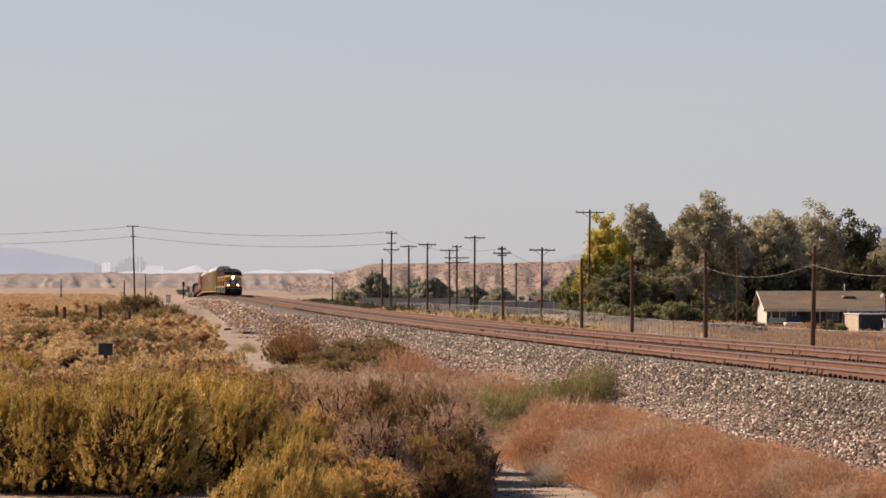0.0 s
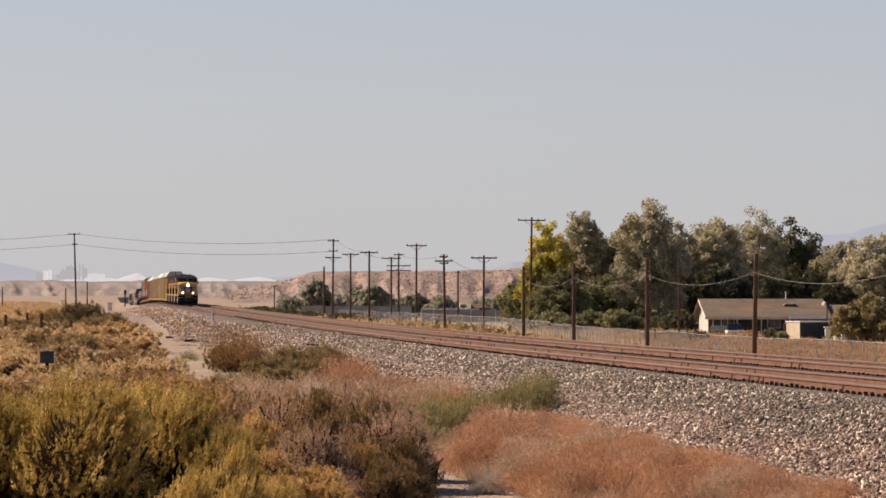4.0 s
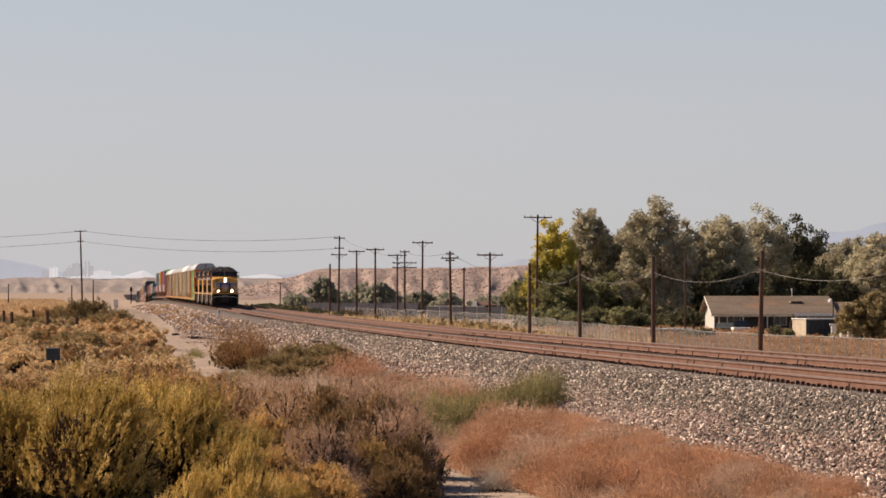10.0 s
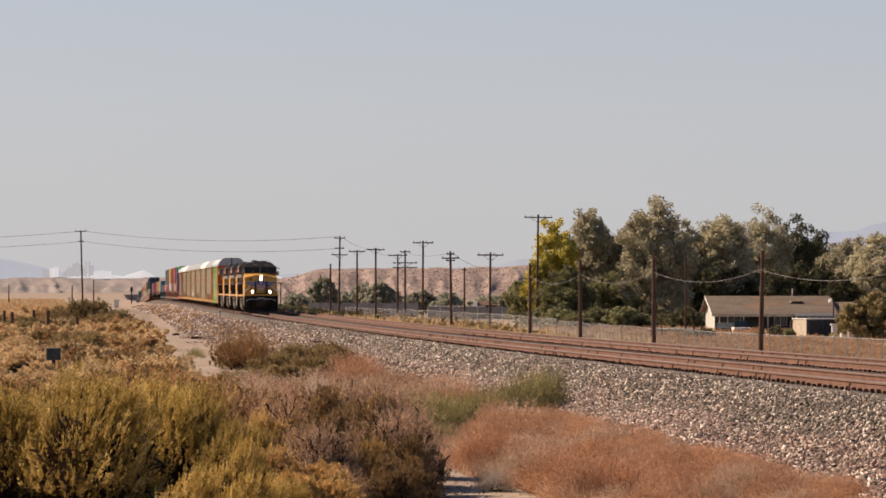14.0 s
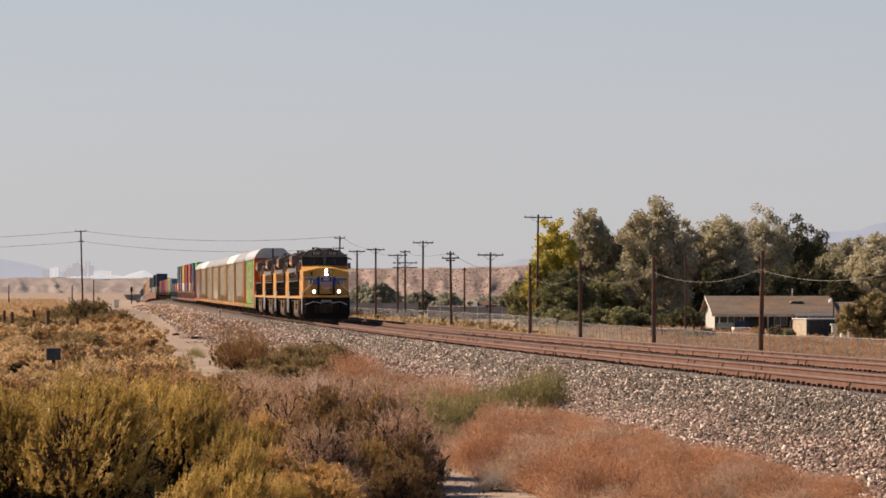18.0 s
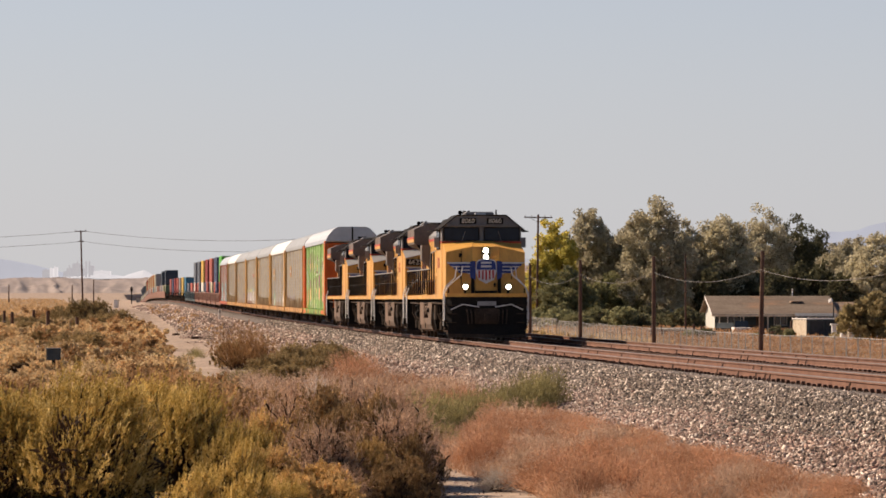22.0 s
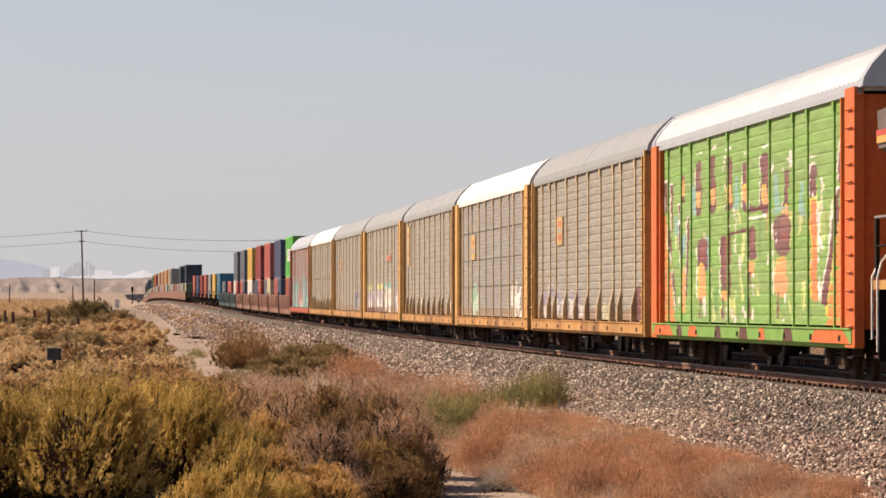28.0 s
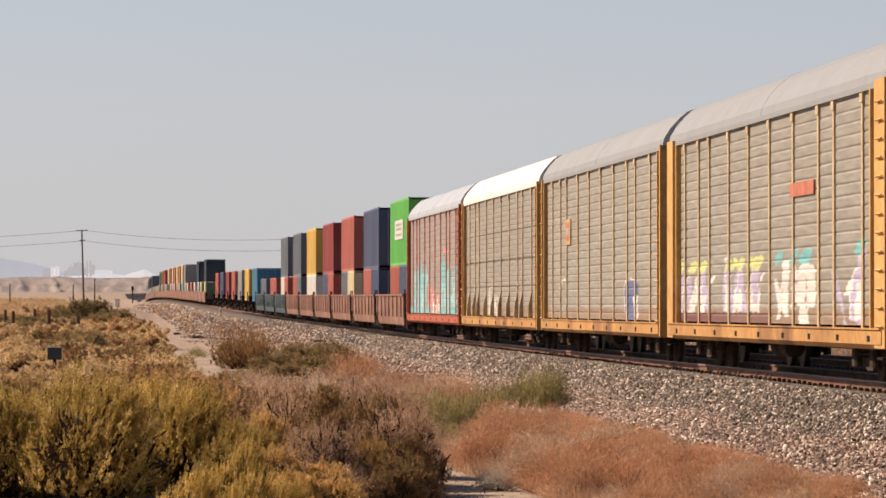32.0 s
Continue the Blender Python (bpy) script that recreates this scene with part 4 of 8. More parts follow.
RED = mat("stripe_red", (0.50, 0.055, 0.03, 1), None, 0.5, amount=0.2)
SOOT = mat("sooty_black", (0.014, 0.013, 0.012, 1), (0.020, 0.016, 0.013, 1), 0.85, scale=2, fine=15, spec=0.08)
DUST = mat("dusty_truck", (0.07, 0.048, 0.034, 1), (0.028, 0.020, 0.015, 1), 0.9, scale=1.6, fine=14, amount=0.7, spec=0.1)
TANK = mat("dusty_tank", (0.15, 0.094, 0.06, 1), (0.09, 0.055, 0.036, 1), 0.8, scale=1.2, fine=10, amount=0.5, c=(0.11, 0.085, 0.065, 1))
COWL = mat("radiator_dark", (0.15, 0.125, 0.108, 1), (0.105, 0.086, 0.074, 1), 0.6, scale=1.2, fine=10, amount=0.4, c=(0.09, 0.06, 0.045, 1))
GRAB = mat("white_grab_rail", (0.72, 0.70, 0.66, 1), None, 0.5, amount=0.1)
NAVY = mat("emblem_blue", (0.025, 0.045, 0.19, 1), None, 0.5, amount=0.1)
EMWHITE = mat("emblem_white", (0.60, 0.59, 0.57, 1), None, 0.5, amount=0.1)
EMRED = mat("emblem_red", (0.42, 0.05, 0.05, 1), None, 0.5, amount=0.1)
MAROON = mat("dark_maroon", (0.11, 0.045, 0.035, 1), None, 0.7, amount=0.3)
PINKRED = mat("faded_red", (0.48, 0.16, 0.09, 1), None, 0.6, amount=0.2)
CABGLASS = mat("cab_glass", (0.010, 0.016, 0.030, 1), None, 0.2, spec=0.2, amount=0.05)
LAMP = glow("headlight", (1.0, 0.90, 0.62, 1), 45.0)
NUMLIT = mat("number_white", (0.70, 0.66, 0.55, 1), None, 0.6, amount=0.05)


def lettering(name, text, size, material, parent, m, depth=0.004, spread=1.0):
    """Raised letters of the built-in font."""
    cu = bpy.data.curves.new(name, "FONT")
    cu.body, cu.size, cu.align_x, cu.align_y, cu.extrude, cu.space_character = text, size, "CENTER", "CENTER", depth, spread
    tmp = bpy.data.objects.new(name, cu)
    me = bpy.data.meshes.new_from_object(tmp)
    bpy.data.objects.remove(tmp)
    me.materials.clear()
    me.materials.append(material)
    ob = part(name, me, material, parent)
    ob.matrix_local = m
    return ob


FRONT = Matrix(((0, 0, 1, 0), (1, 0, 0, 0), (0, 1, 0, 0), (0, 0, 0, 1)))  # letters that face +x
SIDE = Matrix(((1, 0, 0, 0), (0, 0, -1, 0), (0, 1, 0, 0), (0, 0, 0, 1)))  # letters that face -y


def bogie(parent, x, axles, gauge_side=1.0, r=0.46, material=None):
    """A truck: side frames, wheels on axles, springs."""
    tk = part("truck", Kit().box(x - 0.3, x + 0.3, -1.05, 1.05, 0.45, 0.75), material or DUST, parent, "dusty cast steel truck")
    w = max(axles) - min(axles)
    for sy in (-1, 1):
        y0, y1 = sy * 1.03, sy * 1.17
        a, b = x + min(axles) - 0.5, x + max(axles) + 0.5
        part("side_frame", Kit().prism([(a, 0.52), (a + 0.25, 0.36), (a + 0.75, 0.30), (x - 0.45, 0.30), (x - 0.3, 0.2), (x + 0.3, 0.2), (x + 0.45, 0.30), (b - 0.75, 0.30),
                                        (b - 0.25, 0.36), (b, 0.52), (b, 0.66), (b - 0.5, 0.78), (a + 0.5, 0.78), (a, 0.66)], min(y0, y1), max(y0, y1), "y"), material or DUST, tk)
        for ax in axles:
            part("axle_box", Kit().bevel_box(x + ax - 0.17, x + ax + 0.17, min(sy * 1.16, sy * 1.3), max(sy * 1.16, sy * 1.3), r - 0.16, r + 0.16, 0.04), material or DUST, tk)
            wh = part("wheel", Kit().rod((x + ax, sy * 0.70, r), (x + ax, sy * 0.82, r), r, 20), DUST, tk)
            part("tread", Kit().rod((x + ax, sy * 0.69, r), (x + ax, sy * 0.715, r), r + 0.025, 20), RAILTOP, wh, "bright steel wheel flange")
        for k in range(len(axles) - 1):
            xm = x + (axles[k] + axles[k + 1]) / 2
            kk = Kit()
            for i in range(5):
                kk.rod((xm, sy * 1.2, 0.42 + i * 0.07), (xm, sy * 1.2, 0.455 + i * 0.07), 0.13, 8)
            part("spring", kk, SOOT, tk, "black coil spring")
    return tk


def build_engine(number, second, label):
    e = thing("locomotive", label, "locomotive", "four engines at the head of the train")
    # frame and walkway
    part("frame", Kit().box(-10.6, 10.35, -1.1, 1.1, 1.05, 1.56), SOOT, e, "black underframe")
    part("walkway", Kit().box(-10.75, 10.4, -1.52, 1.52, 1.56, 1.64), SOOT, e)
    part("side_sill", Kit().box(-10.75, 10.4, -1.54, -1.523, 1.55, 1.70), YEL, e, "yellow walkway edge")
    part("side_sill", Kit().box(-10.75, 10.4, 1.523, 1.54, 1.55, 1.70), YEL, e, "yellow walkway edge")
    # long hood with cut-off upper edges
    hp = lambda w, top, c: [(-w, 1.64), (w, 1.64), (w, top - c), (w - c, top), (-w + c, top), (-w, top - c)]
    part("engine_hood", Kit().prism(hp(0.92, 4.30, 0.22), -6.0, 2.6), YEL, e, "yellow engine hood")
    part("hood_roof", Kit().prism([(-0.94, 3.98), (0.94, 3.98), (0.94, 4.1), (0.72, 4.325), (-0.72, 4.325), (-0.94, 4.1)], -5.98, 2.58), GREY, e, "grey hood roof")
    part("stripe", Kit().box(-6.0, 2.6, -0.945, 0.945, 3.90, 3.977), RED, e, "thin red stripe")
    part("equipment_hood", Kit().prism(hp(1.18, 4.42, 0.25), 2.603, 5.6), YEL, e, "yellow equipment hood")
    part("equipment_roof", Kit().prism([(-1.2, 4.05), (1.2, 4.05), (1.2, 4.2), (0.93, 4.445), (-0.93, 4.445), (-1.2, 4.2)], 2.61, 5.59), GREY, e, "grey roof")
    part("stripe", Kit().box(2.605, 5.6, -1.205, 1.205, 3.96, 4.047), RED, e, "thin red stripe")
    part("radiator_base", Kit().prism(hp(0.95, 3.7, 0.05), -10.2, -6.003), YEL, e, "yellow radiator compartment")
    part("radiator_wing", Kit().prism([(-0.95, 3.55), (0.95, 3.55), (1.5, 3.82), (1.52, 4.42), (1.05, 4.62), (-1.05, 4.62), (-1.52, 4.42), (-1.5, 3.82)], -10.3, -6.4), COWL, e, "flared sooty radiator cowl")
    part("wing_panel", Kit().box(-10.28, -6.42, -1.535, -1.515, 3.90, 4.02), YEL, e, "yellow lower band of the radiator cowl")
    part("stripe", Kit().box(-10.28, -6.42, -1.54, -1.515, 4.025, 4.11), RED, e, "thin red stripe")
    for k in range(2):
        x = -9.4 + k * 1.9
        fan = part("radiator_fan", Kit().rod((x, 0, 4.622), (x, 0, 4.70), 0.78, 18), SOOT, e)
    for x0 in (-5.6, -4.2, -2.8, -1.4, 0.0, 1.3):
        part("hood_door", Kit().bevel_box(x0, x0 + 1.25, -0.945, -0.92, 1.75, 3.75, 0.02), YEL, e)
        part("latch", Kit().box(x0 + 1.1, x0 + 1.16, -0.965, -0.945, 2.6, 2.8), SOOT, e)
        for i in range(6):
            part("louvre", Kit().box(x0 + 0.25, x0 + 1.0, -0.96, -0.946, 3.0 + i * 0.1, 3.05 + i * 0.1), YEL, e)
    part("exhaust", Kit().bevel_box(-2.2, -1.2, -0.4, 0.4, 4.325, 4.60, 0.05), SOOT, e, "black exhaust stack")
    part("brake_grid", Kit().bevel_box(3.0, 4.8, -1.1, 1.1, 4.447, 4.63, 0.06), SOOT, e, "dark brake grid housing")
    part("intake", Kit().bevel_box(-0.6, 1.8, -0.7, 0.7, 4.327, 4.46, 0.05), SOOT, e)
    part("blower_box", Kit().add([(-6.0, -0.95, 2.85), (-4.9, -0.95, 2.85), (-4.9, -0.95, 3.75), (-6.0, -0.95, 3.75), (-5.9, -1.30, 3.15), (-5.0, -1.30, 3.15), (-5.0, -1.30, 3.75), (-5.9, -1.30, 3.75)],
                                 [(0, 1, 2, 3), (4, 5, 6, 7), (0, 1, 5, 4), (1, 2, 6, 5), (2, 3, 7, 6), (3, 0, 4, 7)]), COWL, e, "sloping brown air box below the radiator")
    part("wing_strut", Kit().add([(-6.4, -0.95, 3.2), (-6.3, -0.95, 3.2), (-6.3, -1.45, 3.8), (-6.4, -1.45, 3.8), (-6.4, -0.95, 3.7), (-6.3, -0.95, 3.7)], [(0, 1, 2, 3), (0, 3, 4), (1, 5, 2), (4, 3, 2, 5)]), SOOT, e)
    for i in range(6):
        part("grille_slot", Kit().box(-9.5 + i * 0.42, -9.35 + i * 0.42, -0.975, -0.955, 1.95 + 0.05 * (i % 2), 3.25), MAROON, e)
    for x in (-5.65, -4.27, -2.87, -1.47, -0.07, 1.24):
        part("door_seam", Kit().box(x - 0.02, x + 0.02, -0.952, -0.945, 1.72, 3.85), SOOT, e)
    for x in (2.75, 4.4, 5.5):
        part("panel_seam", Kit().box(x - 0.012, x + 0.012, -1.186, -1.178, 1.72, 3.9), DUST, e)
    for sy in (-1, 1):
        part("chain_rail", Kit().pipe([(-10.6, sy * 1.5, 2.25), (5.4, sy * 1.5, 2.25)], 0.018, 4), SOOT, e)
    part("side_box", Kit().bevel_box(-3.6, -2.2, -1.3, -0.95, 1.65, 2.35, 0.05), YEL, e)
    part("side_box", Kit().bevel_box(2.9, 4.1, -1.42, -1.18, 1.65, 2.5, 0.05), YEL, e, "yellow battery box with slots")
    for k in range(2):
        for i in range(4):
            part("box_slot", Kit().box(3.0 + k * 0.55, 3.4 + k * 0.55, -1.43, -1.42, 1.8 + 0.14 * i, 1.86 + 0.14 * i), PINKRED, e)
    for i in range(9):
        part("louvre", Kit().box(4.55, 5.35, -1.195, -1.18, 1.95 + i * 0.13, 2.02 + i * 0.13), PINKRED, e)
    # waving flag painted on the hood: plain bars
    for i in range(7):
        x, top, low = 2.72 + 0.25 * i, 3.72 - 0.05 * i + 0.08 * (i % 2), 2.35 + 0.12 * (i % 2) + 0.06 * i
        part("flag_bar", Kit().box(x, x + 0.22, -1.195, -1.181, low, top), (EMWHITE, PINKRED, EMWHITE, PINKRED, EMWHITE, INSUL, INSUL)[i], e, "faded bar of a painted flag")
    # cab
    part("cab", Kit().prism([(-1.5, 1.64), (1.5, 1.64), (1.5, 3.72), (-1.5, 3.72)], 5.62, 8.3), YEL, e, "yellow cab")
    part("cab_top", Kit().prism([(-1.5, 3.723), (1.5, 3.723), (1.5, 4.24), (0.92, 4.70), (-0.92, 4.70), (-1.5, 4.24)], 5.62, 8.32), GREY, e, "grey cab roof with chamfered sides")
    part("roof_edge", Kit().prism([(-1.6, 4.2), (-1.5, 4.27), (-0.93, 4.73), (0.93, 4.73), (1.5, 4.27), (1.6, 4.2), (1.6, 4.16), (1.5, 4.23), (0.93, 4.69), (-0.93, 4.69), (-1.5, 4.23), (-1.6, 4.16)], 5.5, 8.42), SOOT, e)
    part("stripe", Kit().box(5.62, 8.305, -1.508, 1.508, 3.66, 3.735), RED, e, "thin red stripe")
    for sy in (-1, 1):
        w = part("side_window", Kit().box(6.0, 7.5, min(sy * 1.5, sy * 1.53), max(sy * 1.5, sy * 1.53), 3.42, 4.16), SOOT, e)
        for i in range(2):
            part("pane", Kit().box(6.06 + i * 0.72, 6.72 + i * 0.72, min(sy * 1.53, sy * 1.54), max(sy * 1.53, sy * 1.54), 3.48, 4.10), CABGLASS, w)
        part("awning", Kit().add([(5.9, sy * 1.5, 4.2), (7.6, sy * 1.5, 4.2), (7.6, sy * 1.85, 4.1), (5.9, sy * 1.85, 4.1), (5.9, sy * 1.5, 4.23), (7.6, sy * 1.5, 4.23), (7.6, sy * 1.85, 4.13), (5.9, sy * 1.85, 4.13)],
                                 [(0, 1, 2, 3), (4, 5, 6, 7), (0, 1, 5, 4), (1, 2, 6, 5), (2, 3, 7, 6), (3, 0, 4, 7)]), SOOT, e)
        part("mirror", Kit().box(7.62, 7.66, min(sy * 1.55, sy * 1.74), max(sy * 1.55, sy * 1.74), 3.5, 3.88), GREY, e)
        # windscreen halves with frames and wipers
        ws = part("windscreen", Kit().bevel_box(8.32, 8.36, min(sy * 0.08, sy * 1.45), max(sy * 0.08, sy * 1.45), 3.74, 4.25, 0.015), SOOT, e, "black windscreen frame")
        part("pane", Kit().box(8.36, 8.372, min(sy * 0.13, sy * 1.40), max(sy * 0.13, sy * 1.40), 3.78, 4.21), CABGLASS, ws, "dark windscreen glass")
        part("wiper", Kit().rod((8.39, sy * 0.75, 3.72), (8.39, sy * 0.62, 4.1), 0.012, 4), STEEL, e)
        nb = part("number_board", Kit().bevel_box(8.32, 8.40, min(sy * 0.2, sy * 0.82), max(sy * 0.2, sy * 0.82), 4.38, 4.60, 0.01), SOOT, e, "black number board")
        lettering("number", number, 0.25, NUMLIT, nb, Matrix.Translation((8.405, sy * 0.51, 4.485)) @ FRONT)
    part("visor", Kit().box(8.32, 8.5, -1.3, 1.3, 4.30, 4.335), GREY, e)
    part("air_conditioner", Kit().bevel_box(6.2, 7.4, -0.55, 0.55, 4.705, 4.86, 0.04), GREY, e)
    hk = Kit()
    for dy in (-0.16, 0.0, 0.16):
        hk.rod((6.0, dy - 0.5, 4.82), (6.5, dy - 0.5, 4.84), 0.03, 6, 0.09)
    part("horn", hk, SOOT, e)
    part("antenna", Kit().box(7.6, 7.9, -0.2, 0.2, 4.705, 4.80), EMWHITE, e)
    part("antenna", Kit().rod((7.8, 0.6, 4.7), (7.8, 0.6, 4.92), 0.03, 5), SOOT, e)
    # nose: full width, crown higher in the middle, front in three flats
    nv = [(8.3, -1.48, 1.66), (8.3, 1.48, 1.66), (10.0, -1.48, 1.66), (10.0, 1.48, 1.66), (10.3, -0.5, 1.66), (10.3, 0.5, 1.66),
          (8.3, -1.48, 3.62), (8.3, 1.48, 3.62), (8.3, -0.3, 3.74), (8.3, 0.3, 3.74), (10.0, -1.48, 3.28), (10.0, 1.48, 3.28), (10.12, -0.5, 3.50), (10.12, 0.5, 3.50)]
    part("nose", Kit().add(nv, [(0, 2, 10, 6), (1, 7, 11, 3), (2, 4, 12, 10), (5, 3, 11, 13), (4, 5, 13, 12), (6, 10, 12, 8), (9, 13, 11, 7), (8, 12, 13, 9), (6, 8, 9, 7, 1, 0), (0, 1, 3, 5, 4, 2)]), YEL, e,
         "yellow faceted nose")
    part("nose_top", Kit().add([(8.3, -1.47, 3.625), (10.0, -1.47, 3.285), (10.11, -0.5, 3.505), (8.3, -0.3, 3.745), (8.3, -1.47, 3.64), (10.0, -1.47, 3.30), (10.11, -0.5, 3.52), (8.3, -0.3, 3.76)],
                               [(0, 1, 2, 3), (4, 5, 6, 7), (0, 1, 5, 4), (1, 2, 6, 5), (2, 3, 7, 6), (3, 0, 4, 7)]), GREY if second else YEL, e, "nose roof panel")
    nd = part("nose_door", Kit().bevel_box(10.25, 10.33, -0.42, 0.42, 1.72, 3.0, 0.02), YEL, e, "yellow nose door")
    for sy in (-1, 1):
        part("door_post", Kit().box(10.25, 10.35, *sorted((sy * 0.44, sy * 0.56)), 1.72, 2.96), SOOT, nd, "black door post")
    part("door_sill", Kit().box(10.28, 10.37, -0.42, 0.42, 1.74, 1.86), SOOT, nd)
    part("door_latch", Kit().box(10.335, 10.36, 0.28, 0.36, 2.0, 2.15), SOOT, nd)
    hl = part("headlight_housing", Kit().box(10.12, 10.24, -0.16, 0.16, 3.02, 3.46), SOOT, e, "black headlight housing")
    for z in (3.36, 3.12):
        part("headlight", Kit().rod((10.24, 0, z), (10.27, 0, z), 0.085, 14), LAMP if not second else INSUL, hl, "lit headlight" if not second else "unlit headlight")
    # winged emblem: white backing, blue bars, shield
    for sy in (-1, 1):
        em = part("emblem_wing", Kit().add([(10.06, sy * 1.46, 2.92), (10.36, sy * 0.42, 2.92), (10.36, sy * 0.42, 2.42), (10.17, sy * 1.05, 2.60), (10.03, sy * 1.46, 2.92), (10.33, sy * 0.42, 2.92), (10.33, sy * 0.42, 2.42), (10.14, sy * 1.05, 2.60)],
                                           [(0, 1, 2, 3), (4, 5, 6, 7), (0, 1, 5, 4), (1, 2, 6, 5), (2, 3, 7, 6), (3, 0, 4, 7)]), EMWHITE, e, "white wing outline")
        for i in range(3):
            z = 2.86 - 0.13 * i
            a, b = 1.38 - 0.16 * i, 0.46
            fx = lambda y: 10.38 + (0.42 - y) * 0.289
            part("wing_bar", Kit().add([(fx(a), sy * a, z), (fx(b), sy * b, z), (fx(b), sy * b, z - 0.085), (fx(a - 0.06), sy * (a - 0.06), z - 0.085)], [(0, 1, 2, 3)]), NAVY, em, "blue wing bar")
    for sy in (-1, 1):
        part("wing_root", Kit().add([(10.395, sy * 0.40, 2.96), (10.345, sy * 0.60, 2.93), (10.345, sy * 0.60, 2.36), (10.395, sy * 0.40, 2.26)], [(0, 1, 2, 3)]), NAVY, e, "blue root of the painted wing")
    sh = part("emblem_shield", Kit().prism([(-0.38, 2.90), (-0.30, 3.00), (0, 3.06), (0.30, 3.00), (0.38, 2.90), (0.40, 2.58), (0.28, 2.26), (0, 2.12), (-0.28, 2.26), (-0.40, 2.58)], 10.36, 10.385), EMWHITE, e, "plain blue and striped shield")
    part("shield_top", Kit().prism([(-0.34, 2.89), (-0.27, 2.965), (0, 3.02), (0.27, 2.965), (0.34, 2.89), (0.36, 2.64), (-0.36, 2.64)], 10.386, 10.396), NAVY, sh)
    for zz in (2.90, 2.76):
        part("shield_bar", Kit().prism([(-0.2, zz - 0.035), (0.2, zz - 0.035), (0.2, zz + 0.035), (-0.2, zz + 0.035)], 10.397, 10.402), EMWHITE, sh)
    for i in range(5):
        y = -0.26 + i * 0.13
        low = 2.24 + 0.5 * abs(y) ** 1.3
        part("shield_stripe", Kit().prism([(y - 0.034, 2.62), (y + 0.034, 2.62), (y + 0.03, low), (y - 0.03, low)], 10.386, 10.396), EMRED, sh)
    # pilot, plough, coupler, steps, ditch lights
    part("pilot", Kit().add([(10.4, -1.5, 0.55), (10.4, 1.5, 0.55), (10.4, 1.5, 1.62), (10.4, -1.5, 1.62), (10.62, -1.3, 0.55), (10.62, 1.3, 0.55), (10.62, 1.3, 1.62), (10.62, -1.3, 1.62)],
                            [(0, 1, 2, 3), (4, 5, 6, 7), (0, 1, 5, 4), (1, 2, 6, 5), (2, 3, 7, 6), (3, 0, 4, 7)]), SOOT, e, "black pilot plate")
    part("snow_plough", Kit().add([(10.6, -1.45, 0.12), (10.95, 0, 0.10), (10.6, 1.45, 0.12), (10.6, -1.45, 0.60), (10.75, 0, 0.60), (10.6, 1.45, 0.60), (10.45, -1.45, 0.12), (10.45, 1.45, 0.12), (10.45, -1.45, 0.6), (10.45, 1.45, 0.6)],
                                  [(0, 1, 4, 3), (1, 2, 5, 4), (0, 6, 8, 3), (2, 5, 9, 7), (3, 4, 5, 9, 8), (0, 1, 2, 7, 6)]), SOOT, e, "black plough blade")
    for s_ in (1, -1):
        part("coupler", Kit().box(*sorted((s_ * 10.5, s_ * 11.15)), -0.12, 0.12, 0.75, 1.0), DUST, e)
    part("uncoupling_lever", Kit().pipe([(10.66, -1.35, 1.15), (10.70, -0.9, 1.35), (10.78, -0.3, 1.25)], 0.02), GRAB, e, "pale uncoupling lever")
    part("uncoupling_lever", Kit().pipe([(10.66, 1.35, 1.15), (10.70, 0.9, 1.35), (10.78, 0.3, 1.25)], 0.02), GRAB, e, "pale uncoupling lever")
    for hy in (-0.75, -0.6, -0.45, 0.45, 0.6, 0.75):
        part("air_hose", Kit().pipe([(10.63, hy, 1.15), (10.82, hy * 0.98, 1.0), (10.84, hy * 0.94, 0.62)], 0.03), DUST, e)
    part("coupler_pocket", Kit().bevel_box(10.62, 10.72, -0.42, 0.42, 0.62, 1.2, 0.04), DUST, e)
    part("drawbar_plate", Kit().box(10.625, 10.66, -0.35, 0.35, 1.3, 1.46), INSUL, e)
    for sy in (-1, 1):
        for zz in (0.66, 0.98, 1.30):
            part("corner_step", Kit().box(10.42, 10.66, *sorted((sy * 1.12, sy * 1.52)), zz, zz + 0.03), DUST, e)
        part("corner_flag_bracket", Kit().rod((10.5, sy * 1.42, 1.77), (10.5, sy * 1.42, 1.95), 0.03, 6), SOOT, e)
    part("plough_edge", Kit().add([(10.62, -1.44, 0.12), (10.97, 0, 0.10), (10.62, 1.44, 0.12), (10.60, -1.44, 0.26), (10.93, 0, 0.24), (10.60, 1.44, 0.26)], [(0, 1, 4, 3), (1, 2, 5, 4)]), DUST, e, "dusty plough edge")
    for yy in (-0.95, 0.95):
        part("nose_grab", Kit().pipe([(10.26, yy, 2.3), (10.34, yy, 2.3), (10.34, yy, 2.75), (10.2, yy, 2.75)], 0.018), SOOT, e)
    part("nose_seam", Kit().box(10.115, 10.135, -0.93, -0.90, 1.9, 3.35), SOOT, e)
    part("nose_latch", Kit().box(10.1, 10.16, -1.0, -0.88, 3.1, 3.25), SOOT, e)
    part("front_sill", Kit().box(10.35, 10.66, -1.5, 1.5, 1.625, 1.76), YEL, e, "yellow front edge of the platform")
    for sy in (-1, 1):
        dl = part("ditch_light", Kit().rod((10.60, sy * 0.80, 2.0), (10.72, sy * 0.80, 2.0), 0.15, 14), SOOT, e)
        part("lens", Kit().rod((10.72, sy * 0.80, 2.0), (10.75, sy * 0.80, 2.0), 0.085, 14), LAMP if not second else INSUL, dl, "lit ditch light" if not second else "unlit ditch light")
